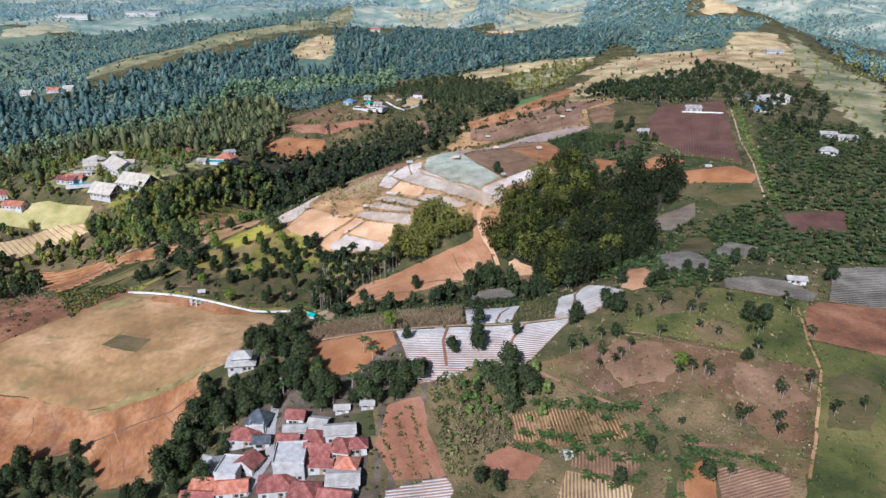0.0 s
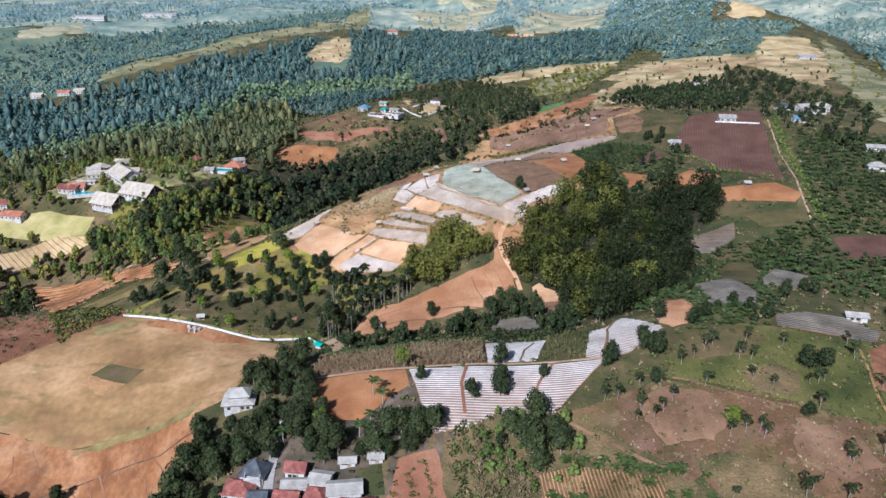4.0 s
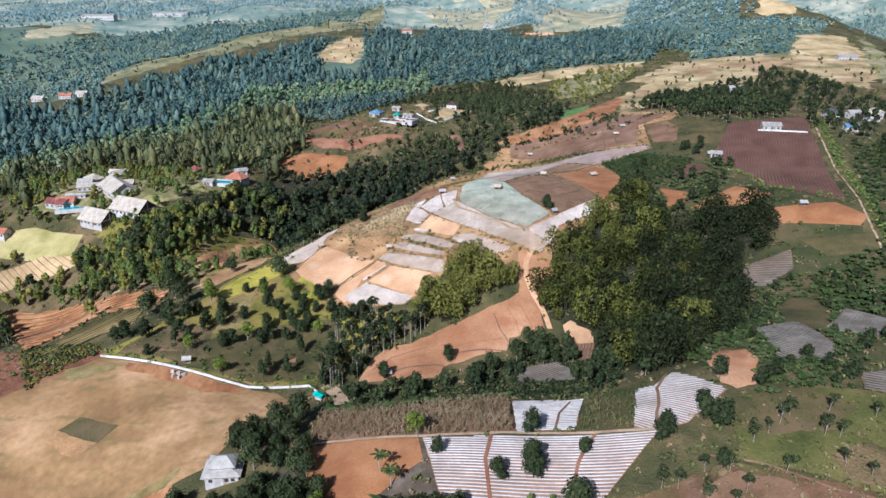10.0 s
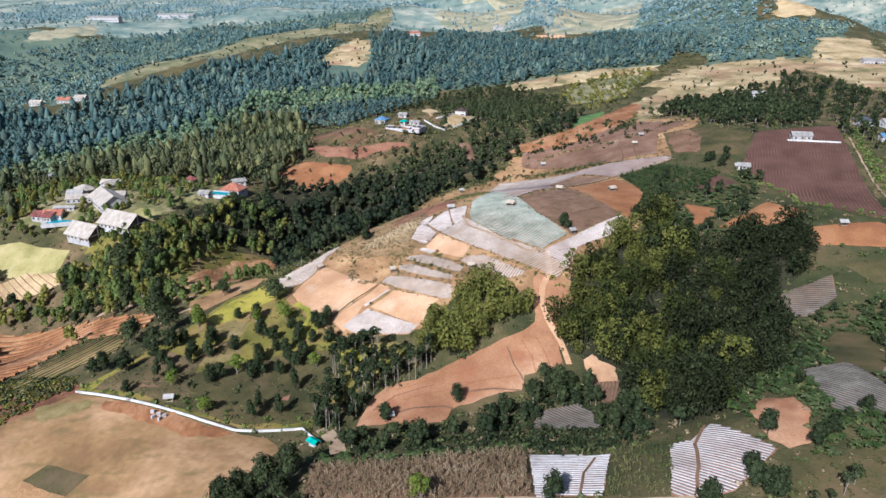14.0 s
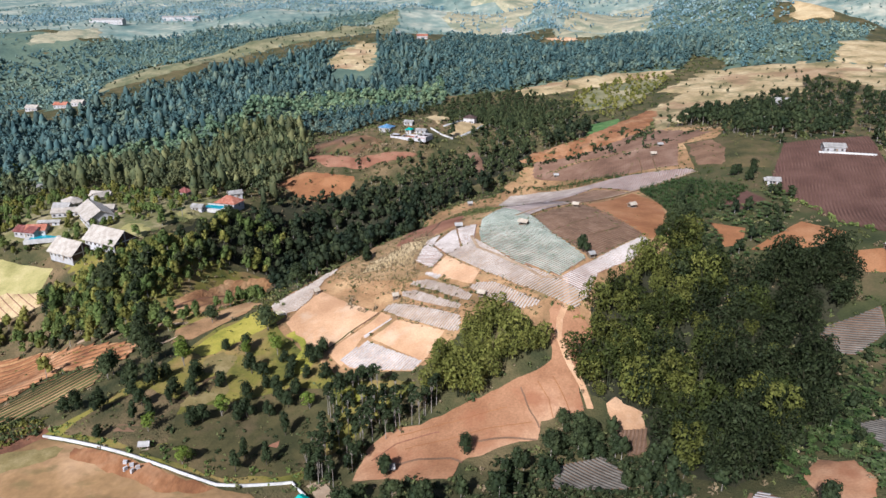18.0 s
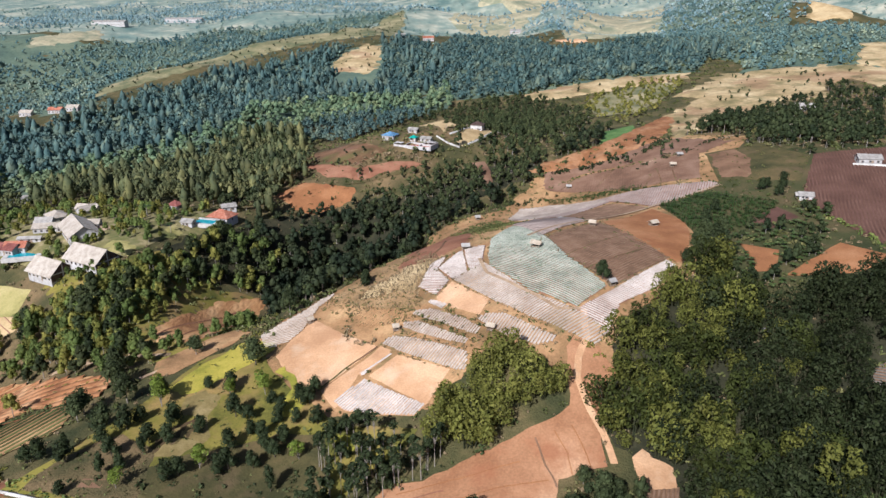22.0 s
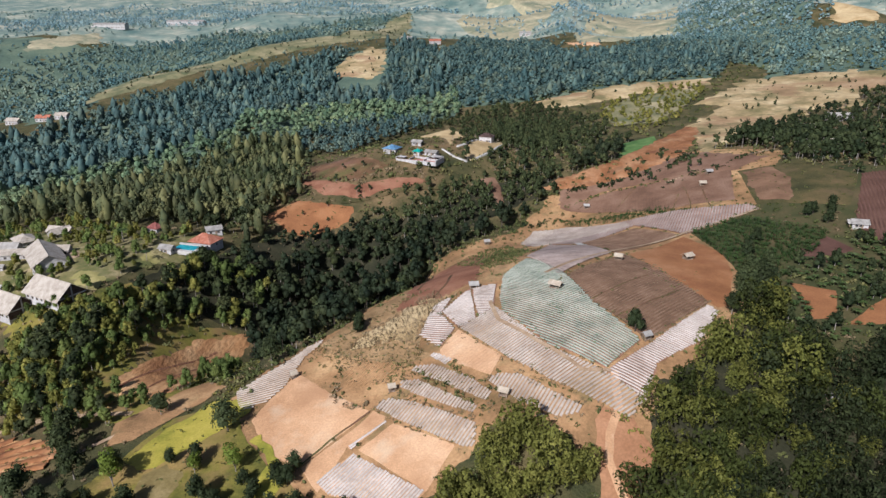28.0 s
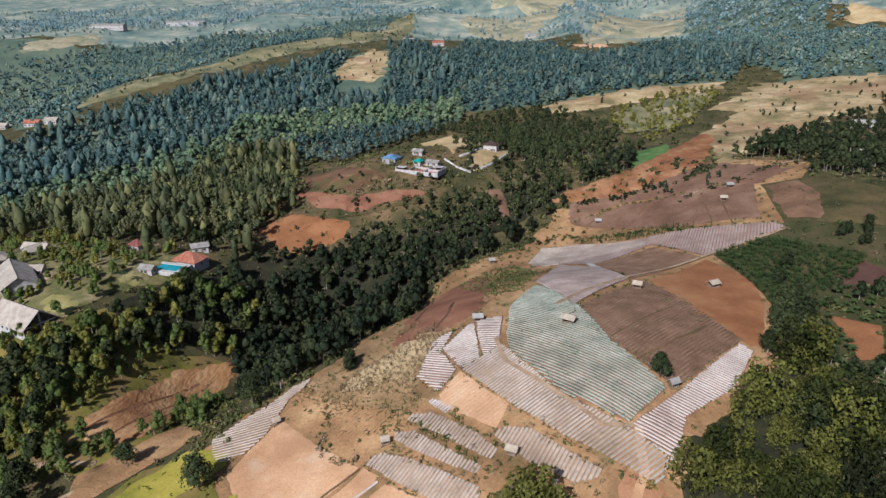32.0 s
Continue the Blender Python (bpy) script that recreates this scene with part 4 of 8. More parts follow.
part("worn_patch", drape("worn_patch", [(-127, 233), (-114, 228), (-118, 224), (-131, 229)], M["hillsoil"], 0.42, 4.0, 1.6), None, bpy.data.objects["sports_ground"], "worn orange earth patch")
field("lawn", "clipped yellow-green lawn beside the hall", [(-184, 411), (-180, 419), (-166, 414), (-167, 404), (-175, 403)], "lawn", lift=0.4)
field("lawn", "small lawn beside the swimming pool", [(-166, 434), (-163, 442), (-154, 441), (-156, 432), (-161, 429)], "lawn", lift=0.4)
field("court", "pale paved court among the resort trees", [(-204, 439), (-201, 446), (-189, 436), (-193, 429)], "path", lift=0.4)

# ---- paths and walls ----
for what, line, w, m in [
        ("narrow concrete village lane", [(-53, 150), (-49, 163), (-51, 175), (-52, 189), (-52, 197)], 2.6, "lane"),
        ("pale earth track along the fallow field", [(26, 188), (28, 184), (36, 177), (43, 171), (51, 164), (56, 160)], 0.9, "brown"),
        ("dark grassy track between the terraces", [(56, 161), (59, 154), (59, 147), (56, 139), (53, 132)], 2.2, "green"),
        ("brown path across the white beds", [(2, 211), (0, 200), (1, 188)], 0.9, "red"),
        ("brown path across the white beds", [(28, 209), (22, 198), (20, 189)], 0.8, "red"),
        ("brown path across the white beds", [(42, 208), (45, 217), (47, 227), (52, 236)], 0.8, "brown"),
        ("brown path across the white beds", [(18, 212), (20, 220), (24, 228)], 0.6, "brown"),
        ("pale path along the white beds", [(-46, 216), (-15, 210), (8, 210), (43, 207)], 1.1, "path"),
        ("straight grassy boundary path", [(198, 486), (175, 405), (156, 334), (151, 310)], 0.9, "path"),
        ("pale trodden path along the orchard", [(51, 196), (62, 192), (74, 184), (86, 180), (95, 174), (105, 171)], 0.6, "brown"),
        ("worn footpath along the pasture", [(117, 208), (111, 189), (107, 172), (92, 144), (86, 134)], 0.8, "hillsoil"),
        ("pale earth road beside the meadow", [(-127, 318), (-118, 326), (-109, 338), (-101, 350), (-99, 371)], 1.6, "path"),
        ("narrow earth road along the terraces", [(-166, 341), (-149, 340), (-130, 339), (-119, 338)], 2.2, "path"),
        ("tan path between the hilltop plots", [(5, 385), (33, 419), (65, 445), (97, 460)], 1.6, "path"),
        ("grassy lane along the dry slope", [(-96, 519), (-84, 520), (-67, 526), (-43, 533)], 2.6, "olive_turf"),
        ("pale trodden path between bamboo and grove", [(24, 282), (22, 290), (18, 299), (16, 305), (17, 311), (20, 318), (20, 329)], 2.0, "tan"),
        ("pale earth track along the ridge", [(72, 524), (91, 529), (110, 539), (131, 547)], 2.4, "path"),
        ("brown path along the green beds", [(-13, 368), (-10, 356), (1, 342), (12, 329), (19, 329)], 1.2, "path")]:
    tagged(new("path", ribbon("path", line, w, M[m], 0.6 if "beds" in what or "plots" in what else 0.36)), what, "path", kind="structure")
tagged(new("low_wall", ribbon("low_wall", [(-133, 269), (-101, 260), (-87, 256), (-76, 253), (-69, 254), (-57, 257), (-52, 251)], 0.5, M["concrete"], 0.75, 3.0, 0.1, 1.2)), "low whitewashed retaining wall along the levelled ground", "wall", kind="structure")
tagged(new("path", ribbon("path", [(-51, 257), (-45, 249), (-43, 241)], 4.5, M["path"], 0.32)), "earth road curving round the teal-roofed stall", "road", kind="structure")


# worn and grown patches on the open grounds, furrows and ditches
PATCHES = [
    ("sports_ground", "worn_strip", "worn orange earth along the wall", [(-120, 263), (-107, 261), (-90, 255), (-76, 252), (-80, 249), (-90, 249), (-104, 254), (-120, 259)], "dirt", 0.43),
    ("sports_ground", "grass_strip", "corner of short olive grass", [(-141, 261), (-133, 264), (-122, 263), (-123, 259), (-136, 254)], "longgrass", 0.43),
    ("sports_ground", "grass_strip", "strip of olive grass along the edge", [(-123, 204), (-115, 207), (-102, 208), (-88, 212), (-83, 214), (-85, 209), (-101, 205), (-114, 204)], "longgrass", 0.43),
    # This patch and the next paint shade over the lower meadow.
    ("tree_meadow", "grass_patch", "olive grass darkened for shade on the lower meadow", [(-107, 262), (-94, 266), (-98, 278), (-91, 283), (-77, 289), (-67, 296), (-54, 295), (-50, 285), (-51, 268), (-60, 259), (-76, 256), (-92, 259)], "olive_turf", 0.33),
    ("tree_meadow", "bare_patch", "bare brown earth with dry grass, darkened for shade", [(-128, 270), (-123, 283), (-111, 291), (-98, 284), (-94, 266), (-102, 263)], "rough", 0.35),
    ("tree_meadow", "grass_patch", "dry tan grass", [(-99, 282), (-100, 292), (-90, 300), (-86, 293), (-91, 283)], "longgrass", 0.33),
    ("tree_meadow", "grass_patch", "dry tan grass", [(-99, 300), (-101, 308), (-95, 313), (-89, 308), (-90, 300)], "longgrass", 0.33),
    ("tree_meadow", "bare_patch", "bare red-brown earth", [(-71, 276), (-67, 279), (-62, 275), (-64, 270), (-68, 268)], "red", 0.33),
    ("tree_meadow", "bare_patch", "bare brown earth", [(-115, 273), (-106, 275), (-102, 268), (-110, 267)], "brown", 0.33),
    ("tree_meadow", "bare_patch", "bare brown earth", [(-101, 281), (-99, 293), (-92, 300), (-88, 295), (-95, 285)], "fallow", 0.33),
    ("tree_meadow", "grass_patch", "bright yellow-green grass", [(-108, 314), (-103, 328), (-94, 339), (-84, 340), (-79, 331), (-89, 322), (-97, 313), (-103, 310)], "bright_turf", 0.33),
    ("tree_meadow", "grass_patch", "bright yellow-green grass", [(-71, 301), (-68, 312), (-76, 321), (-73, 323), (-62, 309), (-64, 302)], "bright_turf", 0.34),
    ("tree_meadow", "grass_patch", "bright yellow-green grass", [(-53, 293), (-43, 296), (-41, 292), (-47, 288)], "bright_turf", 0.33),
    ("fallow_field", "bare_patch", "turned dull brown earth", [(46, 186), (56, 191), (66, 187), (70, 178), (62, 171), (52, 172)], "brown", 0.33),
    ("fallow_field", "grass_patch", "dull olive grass", [(56, 168), (66, 168), (76, 160), (82, 148), (74, 146), (62, 150)], "rough", 0.33),
    ("fallow_field", "bare_patch", "bare brown earth", [(84, 176), (98, 172), (98, 160), (88, 156), (80, 164)], "brown", 0.33),
    ("orchard_meadow", "grass_patch", "brighter yellow-green grass", [(66, 217), (82, 218), (90, 211), (82, 202), (66, 200), (58, 205)], "olive_turf", 0.33),
    ("orchard_meadow", "bare_patch", "dull purple-brown worn earth", [(77, 194), (87, 198), (93, 194), (88, 184), (78, 187)], "rough", 0.33),
    ("pasture.001", "bare_patch", "worn grey-brown earth", [(101, 470), (106, 510), (119, 511), (121, 490), (112, 464)], "brown", 0.33),
    ("pasture", "grass_patch", "dull dry grass", [(105, 167), (118, 173), (121, 165), (108, 149), (99, 150)], "olive_turf", 0.33),
]
for thing, name, label, poly, m, _ in PATCHES:
    part(name, drape(name, poly, M[m], LIFT[thing] + 0.1, 3.0, 1.6, seed=len(poly), rim=LIFT[thing] + 0.02), None, bpy.data.objects[thing], label)
LINES = [
    ("cut_slope", "ditch", "narrow dark drainage ditch", [(-132, 189), (-120, 192), (-102, 195), (-90, 196), (-84, 201), (-80, 203)], 0.5, "yard", 0.42),
    ("cut_slope", "gully", "dark rain gully in the earth bank", [(-120, 196), (-113, 187), (-108, 178)], 0.21, "red", 0.42),
    ("cut_slope", "gully", "dark rain gully in the earth bank", [(-115, 196), (-106, 184), (-100, 172)], 0.30, "red", 0.42),
    ("cut_slope", "gully", "dark rain gully in the earth bank", [(-109, 195), (-101, 183), (-96, 172)], 0.42, "red", 0.42),
    ("cut_slope", "gully", "dark rain gully in the earth bank", [(-103, 195), (-95, 184), (-90, 174)], 0.21, "red", 0.42),
    ("cut_slope", "gully", "dark rain gully in the earth bank", [(-98, 196), (-91, 187), (-87, 180)], 0.30, "red", 0.42),
    ("cut_slope", "gully", "dark rain gully in the earth bank", [(-93, 197), (-87, 190), (-83, 184)], 0.42, "red", 0.42),
    ("cut_slope", "gully", "dark rain gully in the earth bank", [(-88, 200), (-83, 194), (-81, 189)], 0.21, "red", 0.42),
    ("cut_slope", "gully", "dark rain gully in the earth bank", [(-125, 195), (-120, 188), (-117, 181)], 0.30, "red", 0.42),
    ("cut_slope", "gully", "dark rain gully in the earth bank", [(-141, 204), (-139, 199), (-140, 194)], 0.42, "red", 0.42),
    ("cut_slope", "gully", "dark rain gully in the earth bank", [(-147, 200), (-144, 194), (-144, 189)], 0.21, "red", 0.42),
    ("cut_slope", "gully", "dark rain gully in the earth bank", [(-136, 206), (-133, 202), (-132, 198)], 0.30, "red", 0.42),
    ("eroded_slope.002", "gully", "dark rain gully in the landslip", [(-134, 356), (-129, 378), (-122, 406)], 1.1, "bank", 0.42),
    ("eroded_slope.002", "gully", "dark rain gully in the landslip", [(-124, 352), (-122, 376), (-119, 410)], 0.9, "bank", 0.42),
    ("eroded_slope.002", "gully", "dark rain gully in the landslip", [(-116, 352), (-117, 380), (-116, 402)], 0.8, "bank", 0.42),
    ("clay_slope", "rut", "shallow furrow", [(-31, 274), (-22, 275), (-11, 277), (0, 280)], 0.35, "orange", 0.34),
    ("clay_slope", "rut", "shallow furrow", [(-28, 268), (-16, 270), (-3, 273), (7, 275)], 0.35, "orange", 0.34),
    ("clay_slope", "rut", "shallow furrow", [(9, 289), (12, 283), (13, 277)], 0.35, "orange", 0.34),
    ("clay_slope", "rut", "shallow furrow", [(14, 291), (16, 286), (18, 280)], 0.35, "orange", 0.34),
    ("clay_slope", "rut", "dark furrow", [(-8, 268), (-1, 269), (8, 269)], 0.7, "brown", 0.34),
    ("clay_slope", "rut", "dark furrow", [(-31, 262), (-24, 263), (-15, 262), (-12, 260)], 0.8, "brown", 0.34),
    ("clay_slope", "rut", "dark furrow", [(4, 287), (6, 281), (9, 273)], 0.5, "brown", 0.34),
    ("clay_slope", "rut", "dark furrow", [(-37, 265), (-31, 271), (-19, 273)], 0.5, "red", 0.34),
]
for thing, name, label, line, w, m, _ in LINES:
    part(name, ribbon(name, line, w, M[m], LIFT[thing] + 0.1, 1.5, 0.35), None, bpy.data.objects[thing], label)
for label, line, w in (("brown furrow between the bare plots", [(-66, 306), (-60, 311), (-53, 319), (-44, 327)], 0.5), ("dark gash in the red slope", [(-39, 393), (-38, 407), (-40, 455)], 0.9), ("dark gash in the red slope", [(-32, 379), (-29, 391), (-28, 407)], 0.9), ("dark ditch across the ridge field", [(64, 474), (70, 488), (75, 503)], 0.6), ("dark ditch across the ridge field", [(73, 469), (77, 489), (79, 510)], 0.6), ("dark ditch across the ridge field", [(82, 466), (83, 483), (85, 499)], 0.6),
                       ("pale divide across the ridge field", [(48, 512), (60, 532)], 0.9), ("dark divide across the ridge field", [(30, 524), (40, 536)], 0.8), ("dark path between stubble plots", [(18, 363), (38, 384)], 0.5), ("dark path between stubble plots", [(23, 352), (46, 374)], 0.5)):
    tagged(new("furrow", ribbon("furrow", line, w, M["fallow"], 0.46, 1.5, 0.3)), label, "furrow", kind="structure")
tagged(new("low_wall", ribbon("low_wall", [(160, 468), (173, 464), (185, 461)], 1.0, M["concrete"], 1.2, 3.0, 0.1, 1.6)), "low white wall at the top of the red field", "wall", kind="structure")
for line in ([(-46, 570), (-39, 564), (-31, 562)], [(-26, 606), (-33, 585), (-38, 577)], [(-6, 615), (-17, 582), (-27, 566)]):
    tagged(new("low_wall", ribbon("low_wall", line, 0.7, M["concrete"], 0.9, 3.0, 0.1, 1.6)), "low whitewashed garden wall beside the compound", "wall", kind="structure")
tagged(new("plastic_sheet", drape("plastic_sheet", [(22, 470), (24, 469), (27, 430), (24, 427)], M["concrete"], 0.5, 2.0, 0.15)), "long folded white plastic sheet lying beside the stubble", "sheet")

# ---- plants ----
rng = np.random.default_rng(7)


def leaves(lobes, n, size, r, tilt=0.3, droop=0.0, shell=0.72):
    """Clumps of leaf as small four-cornered blades on the outside of rounded lobes."""
    L = np.array(lobes, float)
    area = (L[:, 3] * L[:, 4] + L[:, 3] * L[:, 5])
    pick = r.choice(len(L), n, p=area / area.sum())
    d = r.normal(size=(n, 3))
    d /= np.linalg.norm(d, axis=1)[:, None]
    d[:, 2] = np.where(d[:, 2] < -0.45, -d[:, 2], d[:, 2])
    c = L[pick, :3] + d * L[pick, 3:6] * r.uniform(shell, 1.06, n)[:, None]
    nr = d + r.normal(0, tilt, (n, 3))
    nr /= np.linalg.norm(nr, axis=1)[:, None]
    a = np.cross(nr, r.normal(size=(n, 3)))
    a /= np.linalg.norm(a, axis=1)[:, None] + 1e-9
    b = np.cross(nr, a)
    s = size * r.uniform(0.6, 1.35, n)[:, None]
    V = np.stack([c - a * s, c - b * s * 0.62 - a * s * 0.1, c + a * s - (0, 0, droop), c + b * s * 0.62 + a * s * 0.15], 1).reshape(-1, 3)
    return V, np.arange(4 * n).reshape(-1, 4)


def tube(pts, r0, r1, k=5):
    """A tapered limb."""
    P = np.array(pts, float)
    rad = np.linspace(r0, r1, len(P))
    an = np.arange(k) * 2 * math.pi / k
    ring = np.c_[np.cos(an), np.sin(an), 0 * an]
    V = (P[:, None] + ring[None] * rad[:, None, None]).reshape(-1, 3)
    F = [(i * k + j, i * k + (j + 1) % k, (i + 1) * k + (j + 1) % k, (i + 1) * k + j) for i in range(len(P) - 1) for j in range(k)]
    return V, np.array(F)


def joined(pieces):
    V, F, n = [], [], 0
    for v, f in pieces:
        V.append(v)
        F.append(f + n)
        n += len(v)
    return np.concatenate(V), np.concatenate(F)


def lump(cx, cy, cz, rx, ry, rz, r, k=7, m=4):
    """One uneven rounded mass of foliage, open below."""
    a = np.arange(k) * 2 * math.pi / k + r.uniform(0, 1)
    e = np.linspace(-0.55, 1.35, m)
    V = np.array([(cx + rx * math.cos(q) * math.cos(b), cy + ry * math.cos(q) * math.sin(b), cz + rz * math.sin(q)) for q in e for b in a])
    V = V + r.normal(0, 0.13, V.shape) * (rx, ry, rz)
    F = [(i * k + j, i * k + (j + 1) % k, (i + 1) * k + (j + 1) % k, (i + 1) * k + j) for i in range(m - 1) for j in range(k)]
    return V, np.array(F)


def crown_form(height, crown, lobes, n, size, seed, bare=0.25, trunk=0.25, tall=0.0, mesh=(7, 4), core=1.0, stem=4):
    """A tree of a distant wood: trunk, lobed masses and loose leaf clumps on them."""
    r = np.random.default_rng(seed)
    base, L, leaf = height * bare, [], []
    for k in range(lobes):
        a, f = k * 2.4 + r.uniform(0, 1), (k + 0.5) / lobes
        q = crown * r.uniform(0.25, 0.6) * (1 - 0.6 * f)
        rr = crown * r.uniform(0.42, 0.62) * (1.05 - 0.35 * f)
        L.append((q * math.cos(a), q * math.sin(a), base + (height - base) * (0.22 + 0.62 * f), rr, rr, rr * r.uniform(0.7, 0.95) * (1 + tall)))
        leaf.append(lump(*L[-1][:3], *(core * v for v in L[-1][3:]), r, *mesh))
    leaf.append(leaves([(*l[:3], *(1.12 * v for v in l[3:])) for l in L], n, size, r))
    return {"wood": tube([(0, 0, -0.6), (0, 0, base), (0, 0, height * 0.7)][:stem - 1], trunk, trunk * 0.4, stem), "leaf": joined(leaf)}


def pine_form(height, rad, n, size, seed, bare=0.2, k=6):
    """A tall narrow tree of a distant wood: ragged tapering rings of foliage with loose clumps."""
    r = np.random.default_rng(seed)
    prof = ((bare, 0.5), (bare + 0.14, 0.95), (0.58, 1.0), (0.8, 0.74), (0.95, 0.36), (1.02, 0.05))
    V = []
    for j, (f, q) in enumerate(prof):
        for i in range(k):
            a = (i + 0.5 * (j % 2)) * 2 * math.pi / k
            w = rad * q * r.uniform(0.65, 1.25)
            V.append((w * math.cos(a), w * math.sin(a), height * (f + r.normal(0, 0.035))))
    F = [(j * k + i, j * k + (i + 1) % k, (j + 1) * k + (i + 1) % k, (j + 1) * k + i) for j in range(len(prof) - 1) for i in range(k)]
    loose = [(0, 0, height * 0.42, rad, rad, height * 0.22), (0, 0, height * 0.7, rad * 0.75, rad * 0.75, height * 0.26)]
    return {"wood": tube([(0, 0, -0.6), (0, 0, height * 0.5)], 0.22, 0.12, 3), "leaf": joined([(np.array(V), np.array(F)), leaves(loose, n, size, r, 0.6, 0.2)])}


def in_sight(x, y):
    """The stretch of country that lies ahead of the flight."""
    return (x > -0.68 * np.maximum(y, 0) - 25) & (x < 0.67 * np.maximum(y, 0) + 20)


def tree_form(height, crown, lobes, n, size, seed, bare=0.35, trunk=0.22, tall=0.0):
    """Wood and leaf of one tree: trunk, limbs, and an uneven crown of lobes."""
    r = np.random.default_rng(seed)
    base = height * bare
    L, wood = [], []
    lean = r.normal(0, 0.25, 2)
    wood.append(tube([(0, 0, -0.6), (lean[0] * 0.3, lean[1] * 0.3, base * 0.6), (lean[0], lean[1], base + (height - base) * 0.6)], trunk, trunk * 0.3))
    for k in range(lobes):
        a = k * 2.4 + r.uniform(0, 1)
        q = r.uniform(0.1, 0.62) * crown
        zc = base + (height - base) * (0.25 + 0.6 * (k + 0.5) / lobes) * (1 - tall * 0.1)
        rr = crown * r.uniform(0.38, 0.60) * (1.0 - tall * 0.35 * k / lobes)
        p = (lean[0] + q * math.cos(a), lean[1] + q * math.sin(a), zc)
        L.append((*p, rr, rr, rr * r.uniform(0.6, 0.85) * (1 + tall)))
        if k < 6:
            wood.append(tube([(lean[0] * 0.5, lean[1] * 0.5, base * 0.75), (p[0] * 0.6, p[1] * 0.6, base * 0.4 + zc * 0.55), p], trunk * 0.45, trunk * 0.12, 4))
    return {"wood": joined(wood), "leaf": leaves(L, n, size, r)}


def bamboo_form(height, spread, n, seed):
    """A clump of culms that fan out, with drooping plumes of leaf."""
    r = np.random.default_rng(seed)
    wood, L = [], []
    for k in range(7):
        a = k * 0.9 + r.uniform(-0.3, 0.3)
        q = spread * (0.15 if k == 0 else r.uniform(0.55, 1.0))
        hh = height * r.uniform(0.66, 1.0)
        dx, dy = math.cos(a), math.sin(a)
        for j in range(2):
            wood.append(tube([(dx * 0.5 + j * 0.2, dy * 0.5, -0.4), (dx * q * 0.4, dy * q * 0.4 + j * 0.3, hh * 0.6), (dx * q, dy * q, hh * 0.92)], 0.09, 0.03, 4))
        L.append((dx * q * 0.85, dy * q * 0.85, hh * 0.80, spread * 0.40, spread * 0.40, hh * 0.17))
        L.append((dx * q * 1.15, dy * q * 1.15, hh * 0.60, spread * 0.33, spread * 0.33, hh * 0.13))
        L.append((dx * q * 0.8, dy * q * 0.8, hh * 0.36, spread * 0.36, spread * 0.36, hh * 0.16))
    return {"wood": joined(wood), "leaf": leaves(L, n, 0.34, r, 0.34, 0.22, 0.8)}


def banana_form(height, blades, seed, blade=2.0, width=0.42):
    """A rosette of arching strap leaves on a stem."""
    r = np.random.default_rng(seed)
    V, F, n = [], [], 0
    for k in range(blades):
        a = k * 2.4 + r.uniform(-0.3, 0.3)
        d, s = np.array([math.cos(a), math.sin(a), 0]), np.array([-math.sin(a), math.cos(a), 0])
        ln = blade * r.uniform(0.75, 1.15)
        rise = r.uniform(0.25, 0.9)
        for j, (f, w) in enumerate(((0.0, 0.25), (0.45, 1.0), (0.8, 0.8), (1.0, 0.15))):
            c = d * ln * f + np.array([0, 0, height * 0.55 + ln * rise * (f - 0.95 * f * f)])
            V += [c - s * width * w, c + s * width * w]
        F += [(n, n + 1, n + 3, n + 2), (n + 2, n + 3, n + 5, n + 4), (n + 4, n + 5, n + 7, n + 6)]
        n += 8
    return {"wood": tube([(0, 0, -0.3), (0, 0, height * 0.58)], 0.16, 0.09), "leaf": (np.array(V), np.array(F))}


def stalk_form(height, seed):
    """One corn stalk with a few strap leaves."""
    r = np.random.default_rng(seed)
    V, F, n = [], [], 0
    for k in range(5):
        a = r.uniform(0, 6.28)
        d, s = np.array([math.cos(a), math.sin(a), 0]), np.array([-math.sin(a), math.cos(a), 0])
        z = height * r.uniform(0.3, 0.85)
        ln = r.uniform(0.5, 0.85)
        for f, w, u in ((0, 0.06, 0), (0.6, 0.11, 0.25), (1.0, 0.03, -0.1)):
            c = d * ln * f + np.array([0, 0, z + u])
            V += [c - s * w, c + s * w]
        F += [(n, n + 1, n + 3, n + 2), (n + 2, n + 3, n + 5, n + 4)]
        n += 6
    return {"wood": tube([(0, 0, -0.2), (0, 0, height)], 0.06, 0.02, 3), "leaf": (np.array(V), np.array(F))}


def bush_form(rad, n, size, seed):
    r = np.random.default_rng(seed)
    L = [(r.normal(0, rad * 0.5), r.normal(0, rad * 0.5), rad * 0.45, rad * r.uniform(0.5, 0.8), rad * r.uniform(0.5, 0.8), rad * r.uniform(0.45, 0.7)) for _ in range(3)]
    return {"wood": tube([(0, 0, -0.3), (0, 0, rad * 0.6)], 0.06, 0.02, 3), "leaf": leaves(L, n, size, r)}


